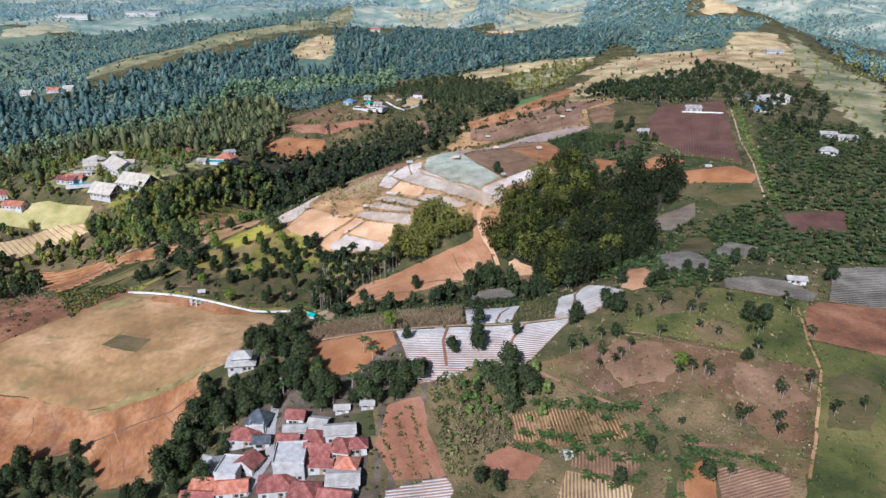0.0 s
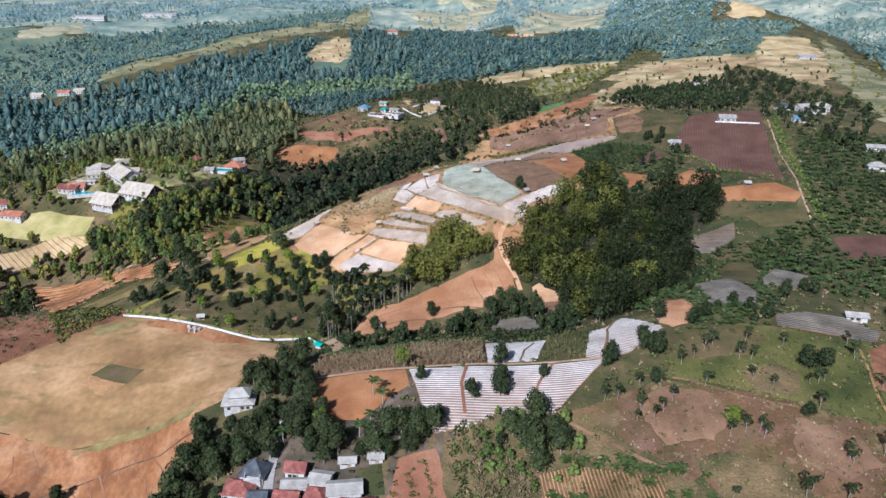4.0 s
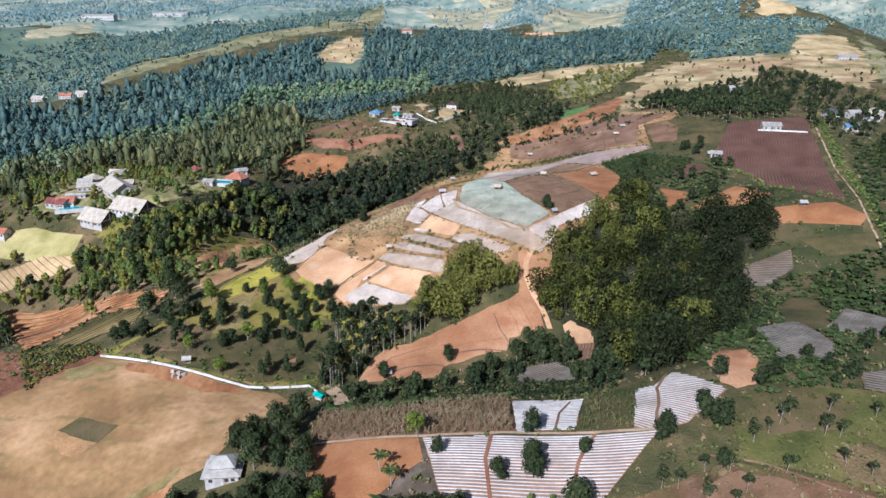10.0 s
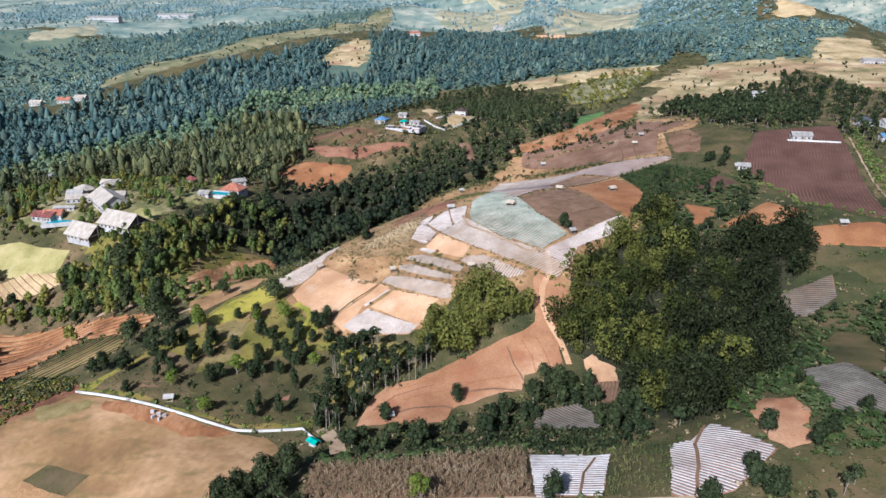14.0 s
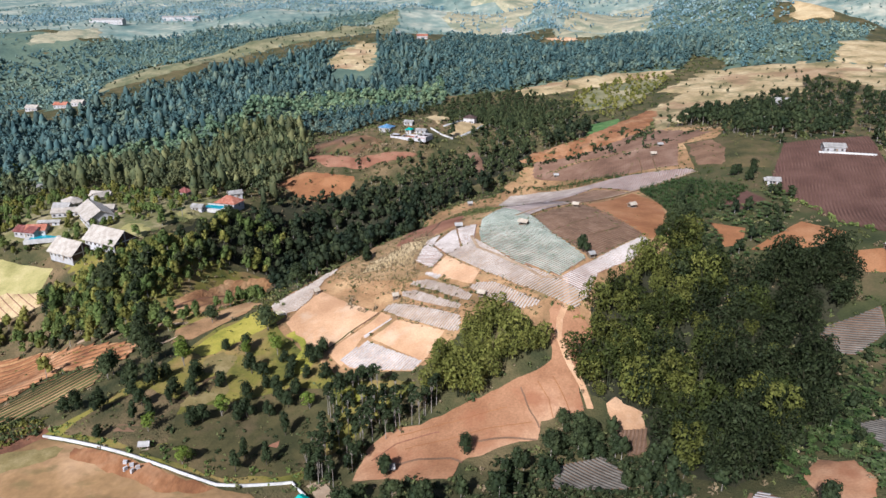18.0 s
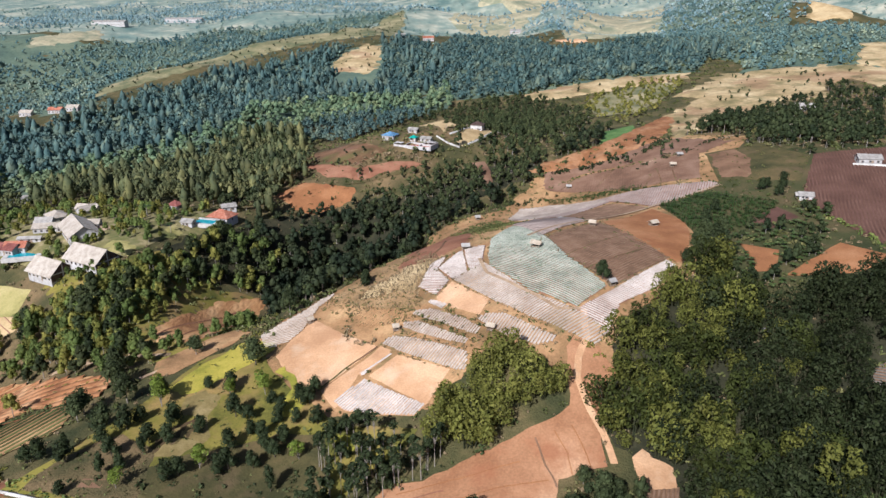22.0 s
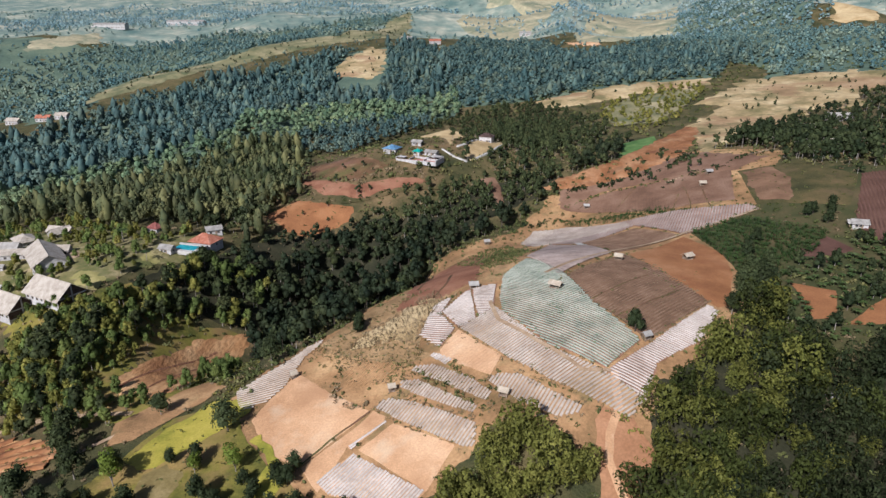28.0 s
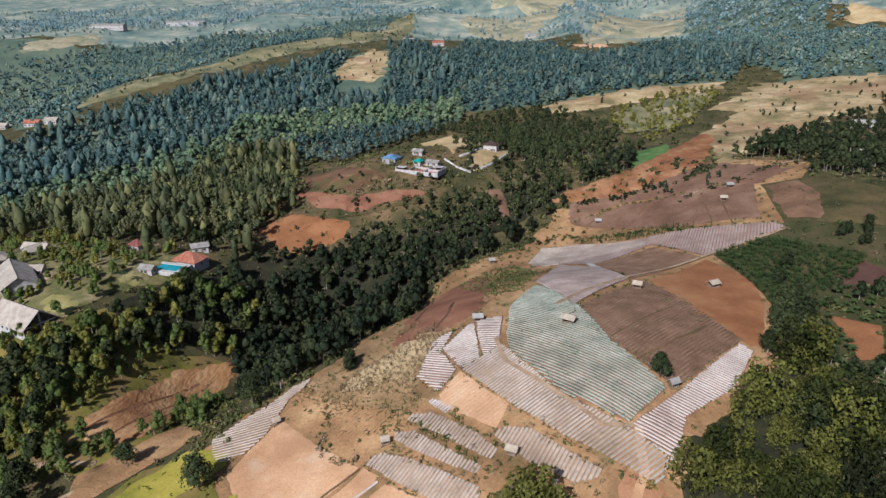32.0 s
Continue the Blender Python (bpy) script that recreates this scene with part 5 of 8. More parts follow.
def wild(name, label, forms, xs, ys, smin, smax, leaf, wood, seed, category="woods", zmul=0.2, parent=None):
    """Plants that nobody could count, as one object."""
    r = np.random.default_rng(seed)
    xs, ys = np.asarray(xs), np.asarray(ys)
    if not len(xs):
        return
    zs = H(xs, ys)
    V, F, I, n = [], [], [], 0
    which = r.integers(0, len(forms), len(xs))
    for w, form in enumerate(forms):
        k = np.flatnonzero(which == w)
        if not len(k):
            continue
        a = r.uniform(0, 6.28, len(k))
        s = r.uniform(smin, smax, len(k))
        sz = s * r.uniform(1 - zmul, 1 + zmul, len(k))
        for key, mi in (("leaf", 0), ("wood", 1)):
            v, f = form[key]
            X = (v[None, :, 0] * np.cos(a)[:, None] - v[None, :, 1] * np.sin(a)[:, None]) * s[:, None] + xs[k][:, None]
            Y = (v[None, :, 0] * np.sin(a)[:, None] + v[None, :, 1] * np.cos(a)[:, None]) * s[:, None] + ys[k][:, None]
            Z = v[None, :, 2] * sz[:, None] + zs[k][:, None]
            V.append(np.stack([X, Y, Z], -1).reshape(-1, 3))
            F.append((f[None] + (np.arange(len(k)) * len(v))[:, None, None] + n).reshape(-1, 4))
            I.append(np.full(len(k) * len(f), mi))
            n += len(k) * len(v)
    ob = new(name, quads(name, np.concatenate(V), np.concatenate(F), [M[leaf], M[wood]], np.concatenate(I)))
    return tagged(ob, label, category, kind="stuff")


def mixed(name, label, x, y, s0, s1, seed):
    """A wood of dark trees and yellowish ones with sunlight put into leaf colour."""
    k = np.random.default_rng(seed).integers(0, 6, len(x))
    wild(name, label, near_forms, x[k < 2], y[k < 2], s0, s1, "leaf_olive", "bark", seed)
    wild(name, label.replace("sunlit olive", "fresh green"), near_forms, x[(k == 3) | (k == 2)], y[(k == 3) | (k == 2)], s0, s1 * 1.1, "leaf", "bark", seed + 1)
    wild(name, label.replace("sunlit olive", "deep green"), near_forms, x[k > 3], y[k > 3], s0, s1 * 1.15, "leaf_mid", "bark", seed + 2)


def spread(poly, gap, seed, clear=True, low=False):
    """Places about gap metres apart in a polygon, off the fields."""
    r = np.random.default_rng(seed)
    P = np.array(poly, float)
    gx, gy = np.meshgrid(np.arange(P[:, 0].min(), P[:, 0].max() + gap, gap), np.arange(P[:, 1].min(), P[:, 1].max() + gap, gap))
    x = gx.ravel() + r.uniform(-0.7, 0.7, gx.size) * gap
    y = gy.ravel() + r.uniform(-0.7, 0.7, gx.size) * gap
    ok = inside(poly, x, y) & in_sight(x, y)
    x, y = x[ok], y[ok]
    return off_fields(x, y, low) if clear else (x, y)


def off_fields(x, y, low=False):
    ok = np.ones(len(x), bool)
    for p in FIELDS + YARDS + ([] if low else SIGHT):
        ok &= ~inside(p, x, y)
    return x[ok], y[ok]


def thing_form(name, form, leaf, wood, label, category, group="", stem="trunk"):
    """One plant with its trunk and crown as parts, built once."""
    top = tagged(new(name), label, category, group)
    st = part(stem, quads(stem, *form["wood"], [M[wood]], smooth=True), None, top)
    if stem != "trunk":
        st["kind"] = "stuff"
    part("crown", quads("crown", *form["leaf"], [M[leaf]]), None, top)
    return top


def stand(protos, x, y, s, turn, k):
    """A copy of one of the plants at a place on the ground."""
    o = protos[k % len(protos)]
    if o.get("used"):
        c = copy_thing(o, Matrix.Identity(4))
    else:
        o["used"] = 1
        c = o
    c.matrix_basis = Matrix.LocRotScale((x, y, h1(x, y)), Euler((0, 0, turn)), (s, s, s * (0.9 + 0.2 * ((k * 7) % 5) / 5)))
    return c


RESORT_SPOTS = [(-181.0, 400.7), (-202.2, 427.5), (-199.3, 398.4), (-229.3, 452.8), (-222.2, 435.3), (-220.8, 466.5), (-146.2, 460.5), (-156.5, 444.1), (-227.0, 417.4), (-174.9, 470.8), (-203.2, 439.8), (-224.7, 423.9), (-147.7, 474.0), (-289.9, 511.0), (-230.7, 416.2), (-265.4, 404.9), (-253.9, 395.4), (-222.2, 469.3), (-228.3, 441.9), (-150.9, 449.2), (-221.4, 412.7)]
HX, HY = (-69.1, 210.1)
SIGHT = [[(-372, 725), (-374, 768), (-369, 811), (-348, 840), (-310, 880), (-316, 983), (-266, 1029), (-218, 1071), (-178, 1092), (-135, 1106), (-129, 1058), (-168, 1032), (-207, 1014), (-253, 977), (-293, 917), (-318, 839), (-344, 794), (-357, 756)], [(-190, 859), (-184, 942), (-167, 989), (-145, 978), (-135, 917), (-137, 853)], [(-126, 486), (-116, 504), (-85, 502), (-86, 496), (-105, 484), (-115, 481)], [(-121, 527), (-88, 517), (-55, 524), (-49, 520), (-81, 508), (-103, 510)], [(-137, 549), (-100, 545), (-70, 533), (-88, 519), (-120, 530)], [(-58, 562), (-42, 578), (-26, 574), (-41, 556)], [(-34, 551), (-11, 576), (-6, 572), (-28, 546)], [(11, 755), (82, 791), (163, 792), (150, 760), (74, 739), (22, 721)], [(66, 711), (111, 756), (143, 751), (121, 693), (87, 634), (61, 642)], [(52, 563), (76, 579), (79, 567), (59, 549)], [(-128, 348), (-125, 365), (-126, 389), (-117, 412), (-110, 415), (-88, 360), (-115, 393), (-99, 347), (-112, 342), (-117, 335), (-123, 338)], [(a - 11, b - 4) for a, b in [(-138, 362), (-136, 380), (-130, 408), (-118, 425), (-114, 422), (-115, 398), (-110, 357), (-119, 347), (-130, 351)]]] + [[(a - 12, b - 20), (a + 12, b - 20), (a + 12, b + 9), (a - 12, b + 9)] for a, b in RESORT_SPOTS[:3]]
YARDS = [HILL,  [(HX - 9, HY - 16), (HX + 9, HY - 16), (HX + 9, HY + 8), (HX - 9, HY + 8)], [(-62, 138), (-14, 138), (-16, 178), (-54, 182), (-66, 160)], [(-84, 196), (-62, 196), (-62, 218), (-84, 218)]]

# woods, far to near
far_forms = [crown_form(9, 4.3, 3, 24, 0.9, s, 0.1, mesh=(5, 3), core=0.8, stem=3) for s in (1, 2, 3, 4)]
cheap_forms = [crown_form(8.5, 4.4, 2, 13, 1.2, s, 0.05, mesh=(5, 3), core=0.8, stem=3) for s in (5, 15, 16, 17)]
distant_forms = [crown_form(8, 4.6, 2, 6, 1.6, s, 0.05, mesh=(5, 3), core=0.85, stem=3) for s in (18, 19, 20)]
lone_forms = [crown_form(9, 3.8, 3, 22, 0.7, s, 0.2, mesh=(5, 3), core=0.85) for s in (8, 9, 10)]
mid_forms = [crown_form(12, 4.8, 4, 74, 0.66, s, tall=0.2, mesh=(5, 3), core=0.78) for s in (11, 12, 13, 14)]
pine_forms = [crown_form(13, 3.4, 4, 64, 0.6, s, 0.12, tall=0.45, mesh=(5, 3), core=0.72, stem=3) for s in (21, 22, 23)] + [pine_form(13.5, 2.6, 60, 0.6, 28, 0.16)]
tall_forms = [crown_form(10.5, 4.6, 4, 34, 0.8, s, 0.1, mesh=(5, 3), core=0.75, stem=3) for s in (24, 25, 27)] + [pine_form(12, 2.8, 30, 0.75, 29, 0.12, 5)]
near_forms = [crown_form(10, 3.7, 6, 170, 0.48, s, 0.2, 0.2, 0.2, mesh=(6, 3), core=0.8) for s in (31, 32, 33)]

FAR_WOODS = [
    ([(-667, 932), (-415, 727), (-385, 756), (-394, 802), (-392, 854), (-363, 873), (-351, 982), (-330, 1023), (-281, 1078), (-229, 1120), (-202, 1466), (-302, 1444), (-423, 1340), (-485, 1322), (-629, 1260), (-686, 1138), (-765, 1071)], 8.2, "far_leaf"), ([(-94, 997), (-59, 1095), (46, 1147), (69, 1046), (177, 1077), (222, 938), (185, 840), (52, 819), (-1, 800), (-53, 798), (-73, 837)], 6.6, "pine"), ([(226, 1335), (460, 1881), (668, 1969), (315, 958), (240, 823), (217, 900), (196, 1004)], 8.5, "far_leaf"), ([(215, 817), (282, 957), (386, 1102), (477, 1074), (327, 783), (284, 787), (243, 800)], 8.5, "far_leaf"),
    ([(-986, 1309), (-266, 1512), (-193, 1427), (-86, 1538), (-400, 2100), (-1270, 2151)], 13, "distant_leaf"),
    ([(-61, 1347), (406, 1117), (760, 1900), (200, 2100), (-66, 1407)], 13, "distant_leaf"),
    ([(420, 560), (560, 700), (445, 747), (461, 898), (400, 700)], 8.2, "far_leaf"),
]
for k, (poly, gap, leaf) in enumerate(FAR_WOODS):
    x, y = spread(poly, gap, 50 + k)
    wild("far_woods", "distant hill woods with haze mixed into their leaf colour", far_forms if gap == 6.6 else distant_forms if gap > 12 else cheap_forms, x, y, *((0.5, 1.1) if gap == 8.5 else (0.6, 1.35)), leaf, "bark_dark", 60 + k)
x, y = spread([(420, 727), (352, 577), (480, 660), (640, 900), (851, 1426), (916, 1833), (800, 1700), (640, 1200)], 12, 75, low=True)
wild("far_woods", "trees over the eastern slope, haze mixed into their leaf colour", cheap_forms, x, y, 0.5, 1.3, "far_leaf", "bark_dark", 76)
# hedgerow trees and copses thinly over the far country
r = np.random.default_rng(5)
x, y = r.uniform(-1500, 1100, 4800), 980 + 1300 * r.uniform(0, 1, 4800) ** 1.1
keep = np.array([noise.noise((a * 0.006, b * 0.004, 3.0)) > -0.12 for a, b in zip(x, y)])
x, y = off_fields(x[keep & in_sight(x, y)], y[keep & in_sight(x, y)])
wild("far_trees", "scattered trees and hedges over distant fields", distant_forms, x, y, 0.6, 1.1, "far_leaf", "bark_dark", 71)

x, y = spread([(-372, 725), (-374, 768), (-369, 811), (-348, 840), (-310, 880), (-316, 983), (-266, 1029), (-218, 1071), (-178, 1092), (-135, 1106), (-129, 1058), (-168, 1032), (-207, 1014), (-253, 977), (-293, 917), (-318, 839), (-344, 794), (-357, 756)], 8.5, 181, low=True)
wild("crest_scrub", "low scrub below the grassy crest", lone_forms, x, y, 0.2, 0.55, "pine", "bark_dark", 182)
for k, poly in enumerate(([(-97, 1437), (10, 2424), (252, 3566), (185, 2252), (62, 1426), (-24, 1259), (-85, 1406)], [(82, 1206), (206, 1803), (345, 1756), (259, 1357), (146, 1095), (85, 1140)])):
    x, y = spread(poly, 15, 185 + k, clear=False)
    q = np.array([noise.noise((a * 0.012, b * 0.008, 7.0)) > 0.0 for a, b in zip(x, y)])
    x, y = x[q], y[q]
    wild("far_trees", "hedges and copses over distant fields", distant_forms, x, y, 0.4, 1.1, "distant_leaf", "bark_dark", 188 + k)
x, y = spread([(436, 916), (361, 578), (251, 390), (268, 479), (347, 714)], 16, 191, clear=False)
wild("slope_bushes", "sunlit bushes on the ridge slope", lone_forms, x, y, 0.25, 0.7, "leaf_olive", "bark", 192)
PINES = [(-250, 414), (-230, 420), (-207, 436), (-167, 428), (-148, 443), (-132, 466), (-118, 511), (-122, 565), (-161, 664), (-203, 644), (-231, 617), (-246, 580), (-282, 544), (-317, 498)]
x, y = spread(PINES, 5.0, 81)
k = np.array([all(math.hypot(a - c, b - d) > 13 for c, d in RESORT_SPOTS) for a, b in zip(x, y)])
x, y = x[k], y[k]
wild("pine_wood", "dense dark-green pine wood on the slope", pine_forms, x, y, 0.6, 1.2, "pine_olive", "bark_dark", 82)
x, y = spread([(-327, 511), (-321, 546), (-302, 589), (-273, 627), (-248, 658), (-209, 677), (-204, 764), (-161, 802), (-97, 813), (-56, 837), (-51, 762), (-127, 738), (-155, 694), (-161, 664), (-202, 642), (-230, 615), (-243, 575), (-279, 539), (-315, 495)], 7.4, 83)
wild("broadleaf_wood", "lighter green trees along the valley bottom", far_forms, x, y, 0.7, 1.4, "wood_light", "bark_dark", 184)
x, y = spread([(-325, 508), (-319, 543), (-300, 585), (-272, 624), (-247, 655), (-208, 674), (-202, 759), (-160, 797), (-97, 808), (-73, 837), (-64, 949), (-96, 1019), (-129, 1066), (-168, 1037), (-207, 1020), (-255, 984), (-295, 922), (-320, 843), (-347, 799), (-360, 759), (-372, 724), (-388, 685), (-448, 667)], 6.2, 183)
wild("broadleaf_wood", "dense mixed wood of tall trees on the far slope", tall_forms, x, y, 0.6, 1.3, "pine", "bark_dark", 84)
x, y = spread([(0, 800), (80, 740), (130, 860), (260, 900), (246, 985), (63, 1015), (-60, 986), (-60, 930)], 10, 85)
wild("broadleaf_wood", "dark wood beyond the tan fields", tall_forms, x, y, 0.6, 1.2, "pine", "bark_dark", 86)
x, y = spread([(-191, 536), (-177, 550), (-141, 532), (-129, 495), (-143, 472), (-158, 475)], 4.6, 450)
wild("pine_wood", "dark trees at the wood edge beside the plots", mid_forms, x, y, 0.35, 0.8, "leaf_mid", "bark", 451)
x, y = spread([(-126, 485), (-108, 495), (-85, 504), (-71, 501), (-40, 499), (-38, 482), (-73, 490), (-106, 484), (-124, 478)], 4.2, 452, low=True)
wild("valley_thicket", "thicket below the plots, leaves darkened for valley shade", mid_forms, x, y, 0.3, 0.65, "valley_shade_leaf", "bark_dark", 453)
x, y = spread([(-216, 647), (-180, 654), (-161, 654), (-157, 631), (-128, 559), (-125, 535), (-143, 530), (-179, 556)], 4.8, 454)
wild("pine_wood", "dark pines at the wood edge", pine_forms, x, y, 0.6, 1.0, "leaf_mid", "bark_dark", 455)
VALLEY = [(-213, 397), (-164, 390), (-152, 424), (-134, 458), (-113, 476), (-82, 500), (-27, 490), (23, 556), (74, 636), (95, 593), (16, 543), (-32, 473), (-55, 366), (-78, 360), (-118, 422), (-135, 358), (-181, 347)]
x, y = spread(VALLEY, 4.9, 87)
# West side gets lit leaf colours, the rest has shade in its colour.
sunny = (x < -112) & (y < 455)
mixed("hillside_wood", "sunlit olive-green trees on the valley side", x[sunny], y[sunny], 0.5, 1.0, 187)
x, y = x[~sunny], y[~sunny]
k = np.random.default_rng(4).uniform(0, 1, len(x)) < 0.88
wild("valley_wood", "valley wood, leaves darkened for the shade of the slope", mid_forms, x[k], y[k], 0.5, 1.1, "valley_shade_leaf", "bark_dark", 88)
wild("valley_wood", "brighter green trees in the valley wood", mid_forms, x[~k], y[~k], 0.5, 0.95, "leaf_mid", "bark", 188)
x, y = spread([(-150, 340), (-140, 356), (-124, 366), (-118, 384), (-112, 402), (-98, 372), (-94, 352), (-106, 340), (-117, 331), (-135, 330)], 4.4, 288, low=True)
wild("hillside_wood", "mixed green trees along the earth road", near_forms, x, y, 0.3, 0.72, "leaf", "bark", 289)
x, y = spread([(-190, 396), (-165, 400), (-150, 415), (-132, 418), (-138, 392), (-142, 366), (-150, 345), (-168, 350)], 3.6, 295, low=True)
k = np.random.default_rng(8).uniform(0, 1, len(x)) < 0.55
wild("hillside_wood", "low sunlit olive trees above the landslip", near_forms, x[k], y[k], 0.25, 0.5, "leaf_olive", "bark", 296)
wild("hillside_wood", "low green trees above the landslip", near_forms, x[~k], y[~k], 0.25, 0.55, "leaf", "bark", 299)
x, y = spread([(-82, 513), (-66, 522), (-39, 540), (-10, 556), (21, 576), (24, 558), (-10, 526), (-36, 496), (-62, 490), (-80, 500)], 4.2, 290)
wild("valley_thicket", "dense green thicket above the stream", mid_forms, x, y, 0.3, 0.62, "leaf_mid", "bark", 291)
for k, (poly, gap) in enumerate((([(-370, 569), (-331, 557), (-250, 419), (-224, 419), (-223, 400), (-246, 399), (-264, 396)], 6.0), ([(-261, 389), (-244, 395), (-207, 395), (-196, 381), (-217, 377), (-249, 366)], 7.0))):
    x, y = spread(poly, gap, 460 + k)
    mixed("hillside_wood", "sunlit olive trees among the fields west of the resort", x, y, 0.3, 0.75, 462 + 4 * k)
LEFT = [(-330, 300), (-230, 390), (-165, 385), (-150, 420), (-120, 420), (-125, 345), (-140, 318), (-180, 300), (-260, 260)]
x, y = spread(LEFT, 6.0, 89)
mixed("hillside_wood", "sunlit olive-green trees below the resort", x, y, 0.45, 0.9, 90)
x, y = spread([(-215, 410), (-177, 396), (-155, 401), (-128, 406), (-114, 418), (-120, 387), (-132, 349), (-163, 339)], 5.9, 189)
mixed("hillside_wood", "sunlit olive trees above the earth road", x, y, 0.45, 0.85, 190)
x, y = spread([(20, 560), (60, 500), (90, 560), (110, 620), (60, 720), (-10, 700), (-60, 640), (-20, 520)], 8, 91)
wild("valley_wood", "green woods and thickets along the upper valley", mid_forms, x, y, 0.4, 0.85, "leaf_mid", "bark", 92)
RIDGE = [(118, 624), (267, 727), (271, 552), (261, 465), (213, 403), (194, 466), (137, 479)]
x, y = spread(RIDGE, 9.0, 93)
wild("ridge_trees", "dark trees round the hamlet on the ridge", mid_forms, x, y, 0.35, 0.8, "leaf_dark", "bark", 94)
x, y = spread([(103, 556), (114, 608), (151, 601), (185, 552), (190, 500), (161, 500), (124, 512)], 5.6, 293)
wild("ridge_trees", "dense dark belt of tall trees on the ridge", mid_forms, x, y, 0.5, 0.95, "leaf_dark", "bark", 294)
RIGHT = [(155, 322), (190, 420), (200, 440), (300, 420), (420, 380), (330, 240), (190, 240), (128, 245), (118, 300)]
x, y = spread(RIGHT, 8.5, 95)
wild("plantation", "dark mixed plantation of trees and bananas", near_forms, x, y, 0.25, 0.6, "leaf_mid", "bark", 96)
x, y = spread(RIGHT, 3.3, 97)
wild("banana_grove", "rows of green banana plants", [banana_form(3.2, 8, s) for s in (1, 2, 3)], x, y, 0.7, 1.1, "banana", "banana", 98)
x, y = spread([(-80, 498), (-59, 509), (-38, 537), (-15, 562), (12, 600), (24, 574), (16, 548), (-8, 512), (-24, 481), (-36, 468), (-62, 489)], 7.2, 193)
wild("valley_thicket", "green thicket on the valley side", near_forms, x, y, 0.25, 0.6, "leaf_mid", "bark", 194)
x, y = spread([(-22, 731), (34, 722), (44, 648), (11, 580), (-9, 586)], 5.5, 195)
wild("valley_thicket", "green trees beside the pavilion", near_forms, x, y, 0.3, 0.75, "leaf_mid", "bark", 196)
x, y = spread([(82, 395), (104, 414), (124, 425), (131, 419), (104, 363), (82, 353), (70, 361)], 3.6, 198)
wild("banana_grove", "banana plants beside the big red field", [banana_form(3.2, 8, s) for s in (1, 2, 3)], x, y, 0.6, 1.0, "banana", "banana", 199)
x, y = spread([(82, 395), (104, 414), (124, 425), (131, 419), (104, 363), (82, 353), (70, 361)], 9.0, 201)
wild("plantation", "dark trees among the bananas", near_forms, x, y, 0.4, 0.8, "leaf_dark", "bark", 202)
for k, poly in enumerate(([(139, 743), (204, 821), (301, 819), (237, 680), (183, 693)], [(114, 659), (198, 797), (297, 812), (378, 782), (363, 713), (292, 606), (290, 757), (198, 679), (103, 567)], [(13, 800), (89, 840), (178, 846), (165, 813), (82, 788), (25, 768)], [(20, 549), (51, 564), (84, 583), (105, 563), (124, 531), (104, 517), (72, 529), (47, 539), (21, 529)], [(-408, 783), (-417, 840), (-408, 883), (-483, 1116), (-360, 1001), (-336, 1037), (-294, 1126), (-229, 1112), (-228, 1377), (-185, 1493), (-135, 1106), (-178, 1092), (-220, 1077), (-270, 1037), (-317, 982), (-334, 874), (-370, 845), (-391, 814)], [(-207, 923), (-197, 999), (-177, 1046), (-154, 1034), (-144, 971), (-146, 904)], [(-137, 498), (-137, 535), (-132, 560), (-91, 558), (-46, 554), (-42, 540), (-60, 515), (-76, 508), (-81, 500), (-107, 492), (-122, 485)])):
    x, y = spread(poly, 21 if k < 3 else 11 if k == 3 else 15, 197 + k, clear=False)
    wild("field_trees", "lone dark trees dotted over dry fields", lone_forms, x, y, 0.15, 0.6, "leaf_dark", "bark", 207 + k)
x, y = spread([(60, 700), (72, 770), (122, 815), (165, 808), (140, 745), (110, 680), (80, 660)], 6.5, 297, clear=False)
wild("slope_bushes", "sunlit trees on the yellow-green slope", far_forms, x, y, 0.25, 0.75, "leaf_olive", "bark", 298)
SLOPE = [(300, 420), (420, 380), (620, 700), (520, 900), (380, 720)]
x, y = spread(SLOPE, 14, 99)
wild("slope_bushes", "sunlit bushes on the grassy slope", mid_forms, x, y, 0.3, 0.7, "leaf_olive", "bark", 100)

x, y = spread([(-297, 478), (-274, 482), (-242, 504), (-168, 459), (-147, 478), (-141, 453), (-160, 425), (-170, 401), (-203, 405), (-245, 413)], 4.6, 107, clear=False)
k = np.array([all(math.hypot(a - c, b - d) > 9 for c, d in RESORT_SPOTS) for a, b in zip(x, y)])
x, y = x[k], y[k]
LAWNS = [[(-184, 411), (-180, 419), (-166, 414), (-167, 404), (-175, 403)], [(-166, 434), (-163, 442), (-154, 441), (-156, 432), (-161, 429)], [(-204, 439), (-201, 446), (-189, 436), (-193, 429)]]
k = ~np.any([inside(q, x, y) for q in LAWNS], axis=0)
x, y = x[k], y[k]
k = np.random.default_rng(6).uniform(0, 1, len(x)) < 0.5
wild("resort_trees", "sunlit garden trees between the resort buildings", near_forms, x[k], y[k], 0.2, 0.65, "leaf_olive", "bark", 108)
wild("resort_trees", "green garden trees between the resort buildings", near_forms, x[~k], y[~k], 0.2, 0.7, "leaf", "bark", 118)

# undergrowth over all open ground near by
bush_forms = [bush_form(1.2, 16, 0.5, s) for s in (1, 2, 3)]
x, y = spread([(-300, 120), (230, 120), (260, 420), (140, 600), (-60, 640), (-160, 480), (-320, 400)], 4.2, 101, low=True)
k = np.random.default_rng(3).uniform(0, 1, len(x)) < 0.6
wild("undergrowth", "green bushes over rough ground", bush_forms, x[k], y[k], 0.4, 1.3, "bush", "bark", 102, "bushes")
